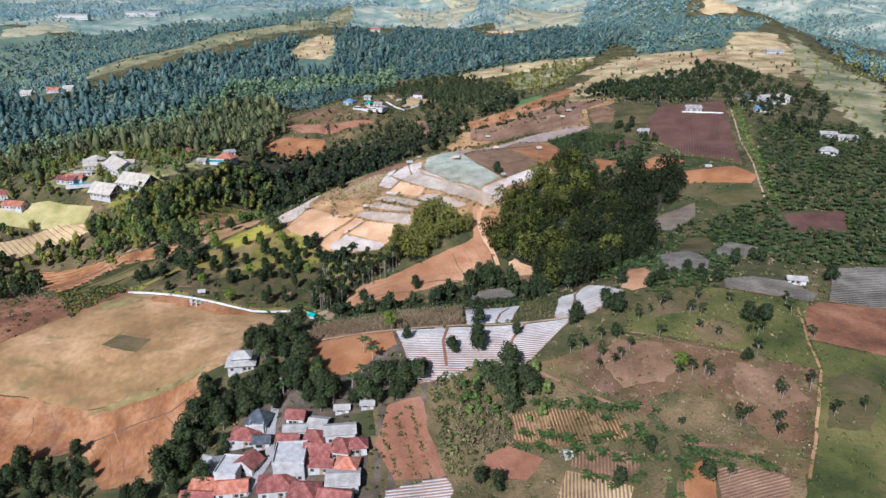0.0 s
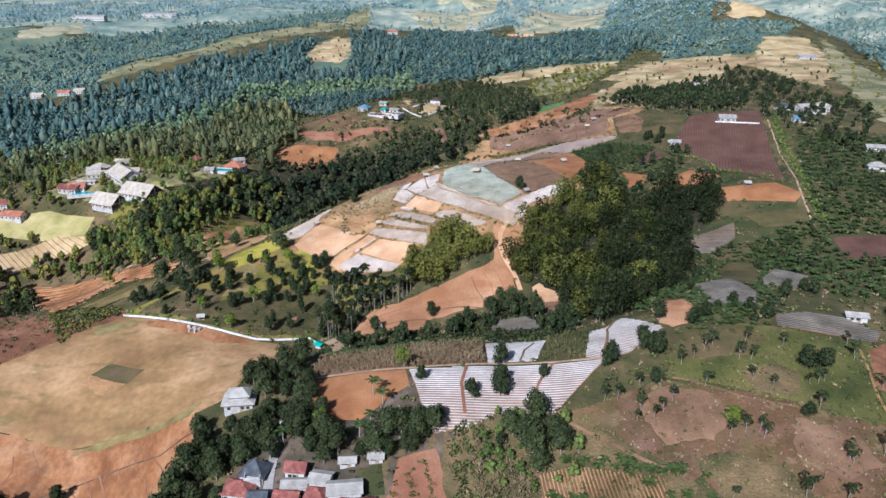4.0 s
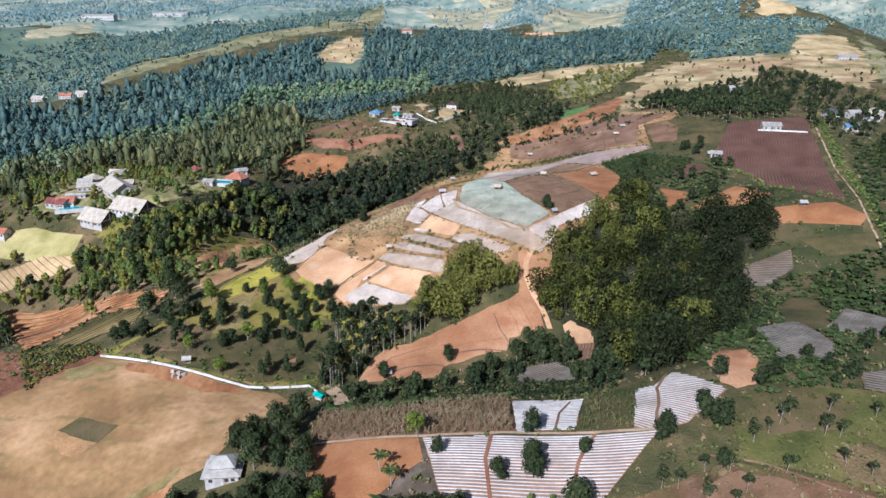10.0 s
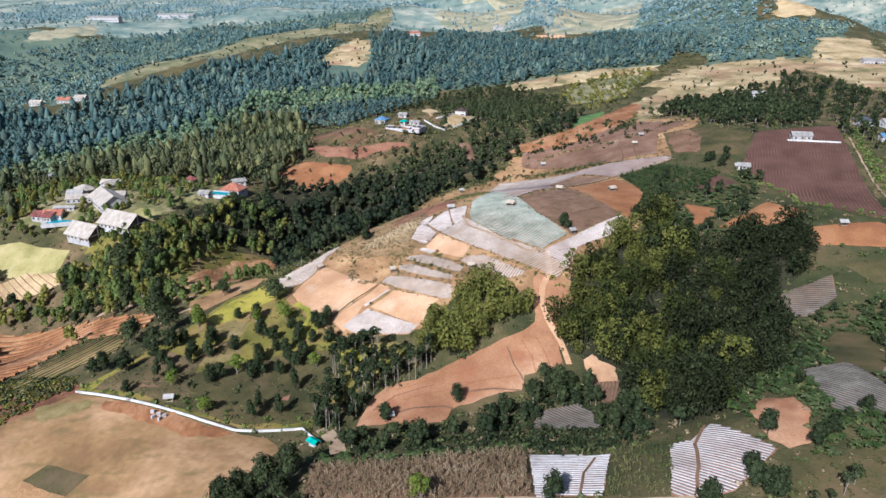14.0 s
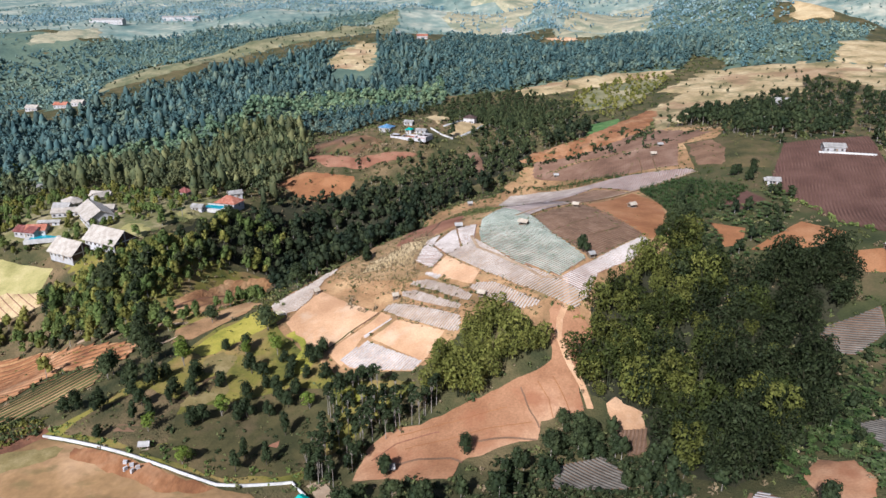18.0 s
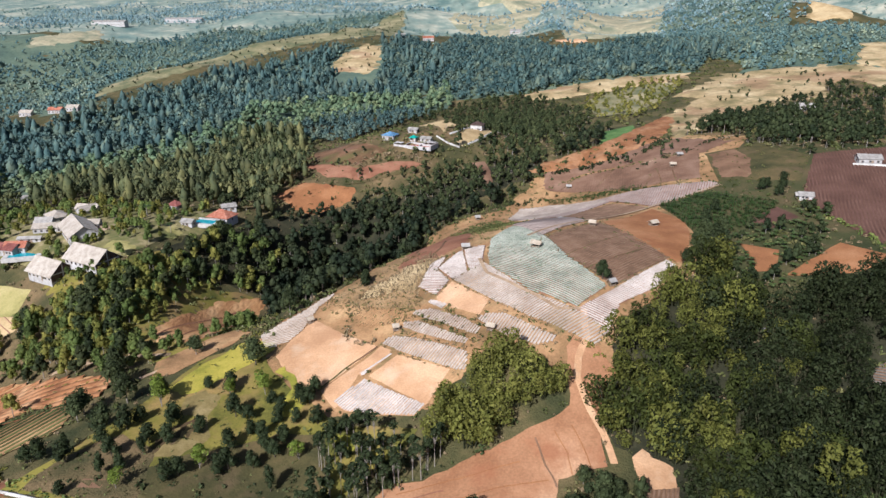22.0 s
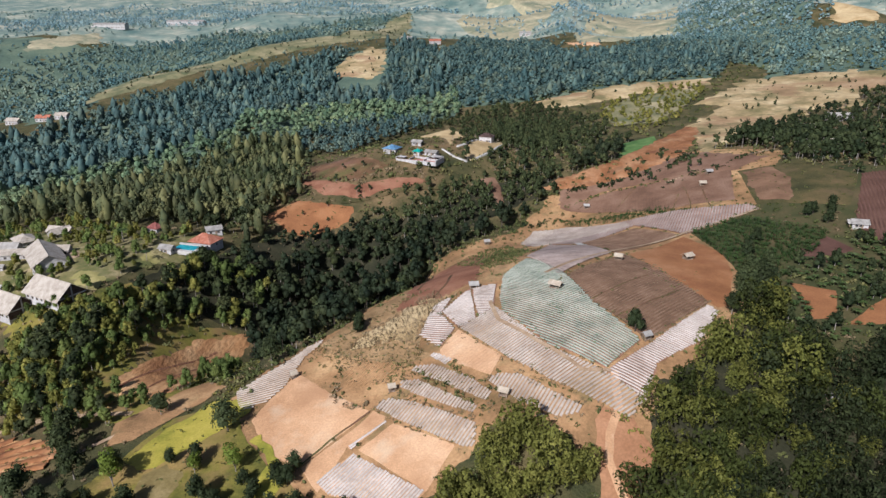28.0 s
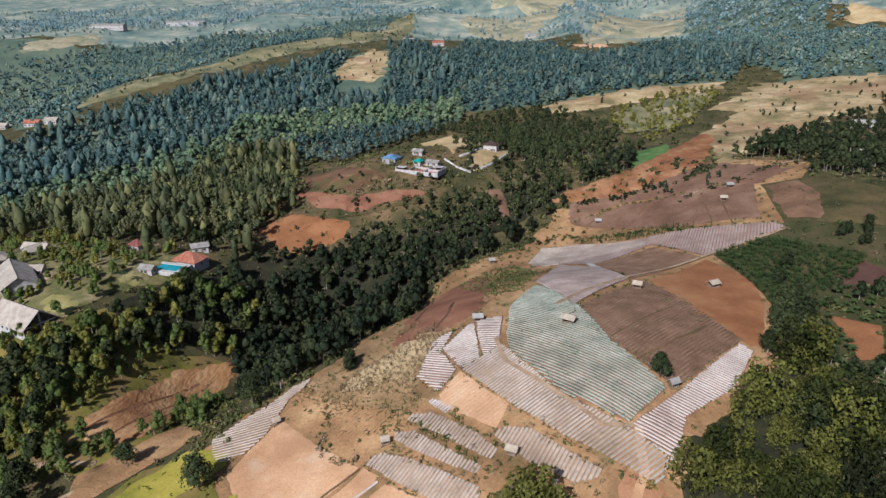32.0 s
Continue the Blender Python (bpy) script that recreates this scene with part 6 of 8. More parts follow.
wild("dry_undergrowth", "straw-coloured bushes over rough ground", bush_forms, x[~k], y[~k], 0.3, 1.0, "corn_dry", "bark", 109, "bushes")
x, y = spread([(-62, 138), (-14, 138), (-16, 178), (-54, 182), (-66, 160)], 3.0, 110, clear=False)
wild("garden_plants", "shrubs and weeds round the village houses", bush_forms, x, y, 0.2, 0.7, "leaf_mid", "bark", 111, "bushes")
x, y = spread(HILL, 4.0, 105, clear=False)
x, y = [c[np.all([~inside(p, x, y) for p in FIELDS], axis=0)] for c in (x, y)]
wild("hill_bushes", "low dry bushes between the hill fields", bush_forms, x, y, 0.2, 0.75, "bush", "bark", 106, "bushes")
x, y = spread([(-300, 560), (300, 480), (460, 560), (420, 900), (0, 900), (-100, 700)], 9, 103, low=True)
wild("undergrowth", "bushes over the open upper country", bush_forms, x, y, 0.8, 2.2, "bush", "bark", 104, "bushes")

# rough tufts on the open fields, hedges along their edges
tufts = [bush_form(0.6, 9, 0.3, s) for s in (11, 12, 13)]
for k, (poly, gap, leaf) in enumerate((([(30, 187), (56, 193), (86, 182), (107, 173), (89, 137), (82, 134), (73, 145), (62, 149), (53, 165), (30, 184)], 2.2, "corn_dry"), ([(30, 187), (56, 193), (86, 182), (107, 173), (89, 137), (82, 134), (73, 145), (62, 149), (53, 165), (30, 184)], 3.2, "bush"), ([(61, 208), (80, 218), (99, 217), (123, 213), (111, 192), (107, 173), (86, 182), (57, 194)], 2.2, "bush"), ([(61, 208), (80, 218), (99, 217), (123, 213), (111, 192), (107, 173), (86, 182), (57, 194)], 5.0, "corn_dry"), ([(112, 188), (131, 181), (147, 173), (114, 124), (81, 126), (95, 150), (107, 172)], 3.0, "bush"), ([(20, 170), (29, 171), (42, 166), (49, 163), (49, 155), (34, 157), (20, 162)], 2.2, "bush"), ([(105, 514), (133, 513), (148, 486), (131, 453), (99, 467)], 4.0, "bush"), ([(-137, 498), (-137, 535), (-132, 560), (-91, 558), (-46, 554), (-42, 540), (-60, 515), (-76, 508), (-81, 500), (-107, 492), (-122, 485)], 4.5, "bush"), ([(-133, 271), (-123, 286), (-111, 313), (-103, 333), (-87, 338), (-76, 320), (-67, 311), (-53, 300), (-27, 293), (-42, 278), (-53, 265), (-57, 257), (-75, 254), (-102, 261)], 3.4, "bush"))):
    x, y = spread(poly, gap, 300 + k, clear=False)
    wild("grass_tufts", "tufts of dry and green grass on open ground", tufts, x, y, 0.5, 1.4, leaf, leaf, 310 + k, "grass")


def hedge(label, line, gap, s0, s1, leaf, seed, wide=1.2, forms=bush_forms):
    """Bushes along a line."""
    q = np.array(dense(line, gap, 0.4, closed=False))
    r = np.random.default_rng(seed)
    q = q + r.normal(0, wide, q.shape)
    wild("hedge", label, forms, q[:, 0], q[:, 1], s0, s1, leaf, "bark", seed, "hedge")


hedge("scrubby hedge between fallow field and orchard", [(61, 208), (80, 218), (99, 217), (123, 213), (111, 192), (107, 173), (86, 182), (57, 194)][5:] + [(61, 208), (80, 218), (99, 217), (123, 213), (111, 192), (107, 173), (86, 182), (57, 194)][:1], 1.6, 0.4, 1.0, "bush", 321)
hedge("bushes along the worn footpath", [(117, 208), (111, 189), (107, 172), (92, 144), (86, 134)], 1.8, 0.4, 0.9, "bush", 322)
hedge("dense green hedge along the boundary path", [(x + 4, y) for x, y in [(198, 486), (175, 405), (156, 334), (151, 310)]], 1.3, 0.8, 1.5, "leaf", 323)
hedge("green hedge below the big red field", [(150, 487), (198, 496), (155, 352), (134, 382), (124, 432)][2:5], 1.6, 0.7, 1.3, "leaf", 324)
hedge("banana row behind the dry corn", [(-49, 237), (-23, 231), (7, 235), (8, 211), (-15, 210), (-47, 218)][:3], 2.0, 0.6, 1.0, "banana", 325, 1.0, [banana_form(3.2, 8, s) for s in (7, 8)])
hedge("bushes along the earth track", [(x + 2, y + 2) for x, y in [(26, 188), (28, 184), (36, 177), (43, 171), (51, 164), (56, 160)]], 2.0, 0.3, 0.9, "bush", 326)
hedge("scrub along the hill edge above the valley", [(-92, 338), (-78, 364), (-60, 380), (-52, 420), (-44, 472), (-8, 502), (13, 542), (58, 580)], 1.4, 0.6, 1.5, "bush", 327, 3.0)
for k, ln in enumerate(([(64, 474), (70, 488), (75, 503)], [(73, 469), (77, 489), (79, 510)], [(82, 466), (83, 483), (85, 499)], [(18, 363), (38, 384)], [(23, 352), (46, 374)])):
    hedge("dark weeds along a field ditch", ln, 1.5, 0.2, 0.5, "bush", 350 + k, 0.3)
hedge("dark weeds across the orange field", [(38, 390), (41, 385), (45, 377)], 1.4, 0.3, 0.7, "bush", 361, 0.5)
hedge("dark weeds across the orange field", [(40, 372), (49, 383), (58, 395)], 2.6, 0.2, 0.5, "bush", 362, 0.6)
hedge("dark bushes under the low wall", [(x, y + 4) for x, y in [(-133, 269), (-101, 260), (-87, 256), (-76, 253), (-69, 254), (-57, 257), (-52, 251)]], 1.5, 0.5, 1.2, "leaf", 328, 2.0)
for k, ring in enumerate(([(-34, 356), (-31, 373), (-25, 379), (-28, 366), (-23, 356), (-27, 348)], [(-22, 356), (-11, 364), (4, 339), (27, 322), (22, 315), (4, 326), (-9, 339)], [(-13, 330), (-10, 332), (-4, 330), (5, 322), (11, 318), (11, 316), (5, 315), (-4, 320)], [(-37, 332), (-35, 336), (-25, 334), (-15, 327), (-11, 321), (-15, 319), (-24, 323)], [(-43, 328), (-40, 331), (-32, 328), (-21, 321), (-15, 317), (-15, 310), (-19, 311), (-35, 322)], [(8, 378), (35, 410), (54, 369), (31, 342), (18, 361)])):
    hedge("dry weeds along the bed edges", ring + ring[:1], 1.3, 0.25, 0.6, "corn_dry", 330 + k, 0.6)
    hedge("green weeds along the bed edges", ring + ring[:1], 2.0, 0.2, 0.55, "bush", 340 + k, 0.8)
for k, (poly, gap, leaf) in enumerate((([(-60, 355), (-41, 358), (-32, 348), (-32, 337), (-44, 336), (-57, 342)], 1.7, "bush"), ([(-60, 355), (-41, 358), (-32, 348), (-32, 337), (-44, 336), (-57, 342)], 1.5, "corn_dry"), ([(-64, 356), (-53, 368), (-44, 377), (-38, 384), (-34, 390), (-40, 392), (-46, 381), (-57, 368), (-66, 360)], 1.4, "bush"), ([(-64, 356), (-53, 368), (-44, 377), (-38, 384), (-34, 390), (-40, 392), (-46, 381), (-57, 368), (-66, 360)], 1.4, "corn_dry"))):
    x, y = spread(poly, gap, 370 + k, clear=False)
    wild("weeds", "olive and straw weeds on the hill edge", tufts, x, y, 0.4, 1.0, leaf, leaf, 380 + k, "grass")

# seedlings in rows through the sheets of the planted field
a = radians(-40)
d, n = np.array([math.cos(a), math.sin(a)]), np.array([-math.sin(a), math.cos(a)])
P = np.array(VEG) @ np.c_[d, n]
u, w = np.meshgrid(np.arange(P[:, 0].min(), P[:, 0].max(), 0.7), np.arange(P[:, 1].min() + 0.5, P[:, 1].max(), 1.0))
w = w + 0.5 * np.sin(u * 0.05 + w * 0.03)
q = u.ravel()[:, None] * d + w.ravel()[:, None] * n
q = q[inside(VEG, q[:, 0], q[:, 1])]
wild("seedlings", "rows of young green vegetable plants in sheeted beds", [bush_form(0.34, 6, 0.2, s) for s in (41, 42)], q[:, 0], q[:, 1], 0.7, 1.3, "seedling", "seedling", 395, "crop")

# weedy edges of the earth terraces
for k in range(4):
    f = (k + 0.6) / 4
    up, low = [(-225, 348), (-187, 345), (-131, 322)], [(-170, 284), (-160, 302), (-136, 311)]
    ln = [(a[0] + (b[0] - a[0]) * f, a[1] + (b[1] - a[1]) * f) for a, b in zip(up, low)]
    hedge("green weeds along a terrace edge", ln, 1.3, 0.25, 0.8, "bush" if k % 2 else "leaf_olive", 400 + k, 0.7)
    tagged(new("furrow", ribbon("furrow", [(x, y - 1.5) for x, y in ln], 0.7, M["dirt"], 0.5, 1.5, 0.8)), "dark cut edge of an earth terrace", "furrow", kind="structure")
hedge("dark bushes along the orange ridge slope", [(22, 546), (36, 547), (50, 546), (62, 542), (77, 546), (88, 556), (98, 565)], 1.7, 0.9, 2.4, "leaf_dark", 440, 2.0)
hedge("dark bushes above the orange ridge slope", [(63, 559), (75, 579), (86, 581), (92, 553)], 4.5, 0.9, 2.6, "leaf_mid", 441, 2.5)
x, y = spread([(-158, 634), (-139, 642), (-118, 640), (-108, 676), (-96, 692), (-80, 714), (-62, 735), (-104, 758), (-147, 737), (-170, 678)], 5.6, 470, low=True)
wild("pine_wood", "tall dark trees behind the white compound", mid_forms, x, y, 0.45, 0.85, "pine", "bark_dark", 471)
hedge("dark weeds along the ridge field edges", [(21, 529), (47, 536), (72, 529), (104, 523)], 1.6, 0.4, 1.1, "bush", 495, 1.0)
hedge("dark shrubs along the ridge track", [(72, 520), (91, 525), (110, 535), (131, 543)], 3.0, 0.6, 1.8, "leaf_dark", 496, 1.6)
hedge("weeds along the hilltop sheets", [(63, 484), (81, 474), (97, 467), (98, 460), (80, 452)], 1.5, 0.3, 0.9, "bush", 497, 0.8)
x, y = spread([(-117, 730), (-61, 753), (-10, 790), (19, 793), (40, 758), (48, 707), (13, 656), (-10, 662), (-31, 704), (-54, 726), (-77, 714)], 5.6, 490, low=True)
wild("valley_thicket", "dark trees and thicket beyond the paddock", mid_forms, x, y, 0.3, 0.65, "leaf_mid", "bark_dark", 491)
x, y = spread([(-125, 385), (-121, 397), (-108, 402), (-83, 352), (-87, 347), (-84, 335), (-93, 341), (-105, 347)], 1.7, 492, low=True)
k = np.random.default_rng(9).uniform(0, 1, len(x)) < 0.5
wild("undergrowth", "tangled olive brush below the hill edge", bush_forms, x[k], y[k], 0.3, 1.0, "leaf_olive", "bark", 493, "bushes")
wild("undergrowth", "tangled green and dry brush below the hill edge", bush_forms, x[~k], y[~k], 0.3, 1.1, "bush", "bark", 494, "bushes")
x, y = spread([(-128, 545), (-110, 540), (-88, 520), (-60, 522), (-46, 540), (-40, 556), (-60, 550), (-84, 536), (-104, 536)], 4.5, 472, low=True)
wild("valley_thicket", "olive bushes on the slope below the compound", bush_forms, x, y, 0.6, 1.8, "leaf_mid", "bark", 473, "bushes")
hedge("dry weedy rim along the tan field", [(-57, 340), (-55, 334), (-51, 331), (-47, 329), (-45, 330)], 0.8, 0.3, 0.9, "corn_dry", 474, 0.8)
hedge("olive weeds along the tan field", [(-57, 340), (-55, 334), (-51, 331), (-47, 329)], 1.5, 0.3, 0.8, "bush", 475, 0.7)
for k, ln in enumerate(([(-38, 342), (-31, 337), (-22, 329), (-14, 322)], [(-24, 339), (-15, 332), (-10, 326)], [(-40, 336), (-38, 343), (-33, 346)])):
    hedge("olive weeds overgrowing the bed edges", ln, 0.9, 0.25, 0.75, "longgrass", 476 + k, 0.9)
    hedge("green weeds overgrowing the bed edges", ln, 1.8, 0.3, 0.9, "bush", 480 + k, 0.8)
BRUSH = [(-69, 353), (-63, 353), (-55, 343), (-53, 347), (-40, 345), (-35, 342), (-30, 346), (-35, 355), (-41, 359), (-59, 367), (-66, 365)]
for k, (gap, leaf) in enumerate(((0.95, "corn_dry"), (1.3, "longgrass"), (2.2, "bush"))):
    x, y = spread(BRUSH, gap, 484 + k, clear=False)
    wild("weeds", "dry straw and olive brush on the hill edge", tufts, x, y, 0.25, 0.75, leaf, leaf, 487 + k, "grass")
hedge("tall green grass along the ridge beds", [(14, 514), (34, 507), (53, 496), (64, 484)], 1.3, 0.5, 1.1, "corn", 442, 1.0)
hedge("scrub along the hill edge", [(-28, 495), (-12, 504), (5, 511), (22, 517)], 1.8, 0.6, 1.4, "leaf_mid", 443, 2.0)
x, y = spread([(-31, 455), (-20, 467), (-7, 478), (3, 452), (-5, 405), (-16, 402)], 1.5, 444, clear=False)
wild("weeds", "yellow-green weeds on the hill edge", tufts, x, y, 0.6, 1.4, "bush", "bush", 445, "grass")
hedge("tall dry stalks beside the red plot", [(-91, 536), (-82, 543), (-70, 545), (-57, 544)], 0.9, 0.8, 1.5, "corn_dry", 446, 2.2)
hedge("shrubs beside the path along the grove", [(18, 319), (22, 315), (25, 310), (24, 306)], 1.1, 0.4, 0.9, "leaf_olive", 410, 0.8)

# corn
stalks = [stalk_form(2.1, s) for s in (1, 2, 3)]


def crop(name, label, poly, gap, leaf, seed, s0=0.7, s1=1.1, forms=stalks):
    x, y = spread(poly, gap, seed, clear=False)
    wild(name, label, forms, x, y, s0, s1, leaf, leaf, seed, "crop")


crop("dry_corn", "dry brown corn stalks", [(-49, 237), (-23, 231), (7, 235), (8, 211), (-15, 210), (-47, 218)], 1.1, "corn_dry", 111, 0.8, 1.3)
crop("green_corn", "tall green corn plants", [(67, 445), (88, 453), (105, 438), (115, 431), (102, 414), (85, 402), (71, 387), (71, 405)], 1.7, "corn", 112, 0.9, 1.4, [banana_form(2.4, 8, s, 1.1, 0.13) for s in (31, 32)])
crop("dry_stubble", "low brown stubble", [(8, 378), (35, 410), (54, 369), (31, 342), (18, 361)], 1.5, "corn_dry", 113, 0.2, 0.4)
crop("dry_stubble", "low brown stubble", [(24, 459), (49, 471), (62, 444), (32, 414)], 1.8, "corn_dry", 114, 0.2, 0.4)
crop("dry_brush", "rows of dry brown corn stalks on the hill edge", [(-57, 354), (-52, 364), (-43, 371), (-37, 381), (-32, 385), (-28, 376), (-33, 361), (-34, 351), (-42, 355), (-50, 353)], 1.1, "corn_dry", 115, 0.6, 0.9)
crop("green_corn", "narrow green row of corn on the ridge", [(21, 510), (36, 506), (57, 496), (67, 486), (65, 480), (44, 492), (22, 503)], 1.6, "corn", 118, 0.9, 1.4)
crop("weeds", "tall green weeds", [(29, 233), (43, 232), (37, 209), (24, 211)], 1.4, "bush", 116, 0.7, 1.2)
crop("dry_brush", "grey-green dry brush beside the terraces", [(3, 178), (11, 179), (19, 171), (19, 161), (10, 159), (4, 163)], 1.3, "corn_dry", 119, 0.8, 1.4)
crop("scrub_patch", "green scrub by the red slope", [(-1, 173), (8, 177), (19, 170), (19, 161), (10, 157), (2, 152), (-2, 166)], 2.0, "leaf_mid", 117, 0.4, 0.9, bush_forms)
x, y = spread([(4, 186), (14, 190), (30, 184), (34, 172), (26, 164), (10, 166), (2, 174)], 3.0, 420, clear=False)
wild("thicket", "olive and dry brush round the tree group", near_forms + bush_forms, x, y, 0.25, 0.55, "leaf", "bark", 421)
x, y = spread([(-2, 184), (8, 186), (12, 170), (6, 152), (0, 154), (-2, 170)], 2.2, 422, clear=False)
wild("dry_brush", "grey-green tall brush beside the red slope", bush_forms, x, y, 0.6, 1.3, "bush", "bark", 423, "bushes")
for k, ln in enumerate(([(-14, 172), (-10, 160), (-7, 152)], [(-10, 175), (-6, 163), (-3, 152)], [(-17, 166), (-14, 158), (-12, 152)])):
    hedge("sparse weeds in lines on the red slope", ln, 0.55, 0.25, 0.7, "bush", 430 + k, 0.45)
# banana plants along the terrace edges
ban = [thing_form("banana_plant", banana_form(2.8, 10, s, 2.1, 0.28), "banana", "banana", "banana plant with arching green leaves on a terrace", "banana plant", "banana plants", "trunk") for s in (14, 15, 16)]
r = np.random.default_rng(77)
k = 0
for line in ([(27, 170), (36, 169), (44, 166), (50, 163)], [(21, 160), (28, 157), (33, 157), (40, 156)], [(45, 154), (51, 153), (55, 149), (56, 146)], [(60, 147), (60, 140), (57, 134)], [(37, 145), (42, 142), (50, 141)], [(62, 145), (71, 141), (80, 137)], [(27, 173), (39, 169), (48, 165), (56, 161)], [(44, 164), (50, 158), (57, 154)], [(21, 163), (33, 159), (44, 155)], [(31, 155), (41, 151), (50, 146)], [(58, 151), (65, 146), (72, 141)]):
    for x, y in dense(line, 2.3, 0.6, closed=False):
        if r.uniform() < 0.85:
            stand(ban, x + r.normal(0, 0.9), y + r.normal(0, 0.9), r.uniform(0.7, 1.2), r.uniform(0, 6.28), k)
            k += 1

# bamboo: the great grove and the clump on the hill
bam_dark = [thing_form("bamboo_clump", bamboo_form(11, 3.4, 900, s), "grove", "culm", "tall bamboo clump with drooping plumes, leaf tone for half shade", "bamboo", "bamboo grove", "culm") for s in (4, 5, 6)]
bam_shaded = [thing_form("bamboo_clump", bamboo_form(11.5, 3.6, 760, s), "grove_shaded", "culm", "tall bamboo clump, leaves darkened for the shaded side of the grove", "bamboo", "bamboo grove", "culm") for s in (7, 8, 9)]
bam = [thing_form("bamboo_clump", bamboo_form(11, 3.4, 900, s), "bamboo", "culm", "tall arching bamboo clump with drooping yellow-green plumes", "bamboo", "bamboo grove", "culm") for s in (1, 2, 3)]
bam_lit = [thing_form("bamboo_clump", bamboo_form(11, 3.4, 820, s), "grove_lit", "culm", "tall bamboo clump with drooping plumes, leaves lightened for the sunlit side", "bamboo", "bamboo grove", "culm") for s in (10, 11)]
r = np.random.default_rng(12)
k = 0
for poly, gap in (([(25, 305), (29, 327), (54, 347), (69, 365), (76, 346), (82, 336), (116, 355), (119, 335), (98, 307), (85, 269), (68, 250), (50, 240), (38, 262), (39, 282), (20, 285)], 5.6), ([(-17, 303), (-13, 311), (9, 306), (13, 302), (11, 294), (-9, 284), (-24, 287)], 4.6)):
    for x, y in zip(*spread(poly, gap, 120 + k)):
        # East side takes the shaded leaf copy, west side mostly the lit one.
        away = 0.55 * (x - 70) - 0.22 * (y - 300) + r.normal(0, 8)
        stand(bam if gap < 5 else bam_shaded if away > -4 else bam_lit if r.uniform() < (0.65 if away < -12 else 0.28) else bam_dark, x, y, r.choice((0.6, 0.85, 1.0, 1.15, 1.4)) * r.uniform(0.92, 1.08), r.uniform(0, 6.28), k)
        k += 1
x, y = spread([(48, 271), (65, 291), (87, 300), (112, 307), (146, 306), (93, 211), (82, 214), (77, 226), (67, 224), (62, 234), (55, 252)], 2.6, 133, low=True)
wild("banana_grove", "dark green banana clumps between the plots", [banana_form(2.4, 8, s, 1.4, 0.28) for s in (21, 22, 23)], x, y, 0.5, 1.0, "banana", "banana", 134)
x, y = spread([(48, 271), (65, 291), (87, 300), (112, 307), (146, 306), (93, 211), (82, 214), (77, 226), (67, 224), (62, 234), (55, 252)], 9.0, 135)
wild("plantation", "dark trees between the plots", near_forms, x, y, 0.3, 0.6, "leaf_dark", "bark", 136)
x, y = spread([(-38, 247), (-29, 258), (-6, 247), (6, 257), (17, 270), (36, 272), (43, 251), (36, 230), (27, 227), (5, 235), (-10, 232), (-35, 238)], 2.6, 137, low=True)
wild("gully_thicket", "dense green thicket below the clay slope", bush_forms, x, y, 0.6, 1.4, "leaf_mid", "bark", 138)
x, y = spread([(-44, 253), (-13, 244), (12, 266), (31, 277), (40, 267), (52, 246), (44, 234), (16, 256), (-13, 236), (-41, 238)], 3.0, 131)
wild("gully_thicket", "dark thicket along the gully", near_forms + bush_forms, x, y, 0.3, 0.75, "leaf_dark", "bark", 132)

x, y = spread([(60, 248), (87, 276), (105, 289), (133, 300), (81, 201), (78, 214), (68, 216), (61, 224)], 2.3, 500, low=True)
wild("banana_grove", "spiky banana plants round the small plots", [banana_form(2.6, 9, s, 1.5, 0.24) for s in (24, 25)], x, y, 0.5, 1.1, "banana", "banana", 501)
x, y = spread([(-148, 249), (-173, 284), (-153, 281), (-139, 279), (-134, 271), (-141, 267), (-146, 258)], 1.5, 502, clear=False)
k = np.random.default_rng(15).uniform(0, 1, len(x)) < 0.6
wild("undergrowth", "sunlit olive brush beside the sports ground", bush_forms, x[k], y[k], 0.4, 1.1, "leaf_olive", "bark", 503, "bushes")
wild("undergrowth", "green brush beside the sports ground", bush_forms, x[~k], y[~k], 0.35, 1.2, "leaf_mid", "bark", 504, "bushes")
x, y = spread([(-3, 262), (11, 266), (33, 263), (42, 257), (37, 233), (5, 235), (-3, 240)], 2.0, 505, low=True)
wild("gully_thicket", "dark tangled shrubs in the gully", bush_forms, x, y, 0.5, 1.4, "leaf_dark", "bark", 506, "bushes")

# slender pale-trunked trees in the strip below the meadow
slim = [thing_form("slender_tree", tree_form(11, 1.7, 6, 260, 0.32, s, 0.66, 0.14), "leaf_dark", "bark", "slender tree with a bare pale trunk and small dark crown", "tree", "slender trees") for s in (41, 42, 43)]
for k, (x, y) in enumerate(zip(*spread([(-55, 272), (-52, 295), (-26, 288), (-17, 282), (-31, 274), (-40, 266), (-44, 253), (-54, 257)], 3.7, 141, clear=False))):
    stand(slim, x, y, r.uniform(0.75, 1.15), r.uniform(0, 6.28), k)

x, y = spread([(-55, 272), (-52, 295), (-26, 288), (-17, 282), (-31, 274), (-40, 266), (-44, 253), (-54, 257)], 2.4, 144, clear=False)
wild("thicket", "dark thicket under the slender trees", near_forms[:1] + bush_forms, x, y, 0.3, 0.62, "leaf_dark", "bark", 145)
x, y = spread([(-130, 274), (-104, 266), (-76, 257), (-60, 260), (-52, 270), (-56, 284), (-72, 280), (-96, 276), (-120, 284)], 4.6, 146, clear=False)
wild("thicket", "low green shrubs at the foot of the meadow", bush_forms, x, y, 0.4, 1.2, "leaf_mid", "bark", 147)

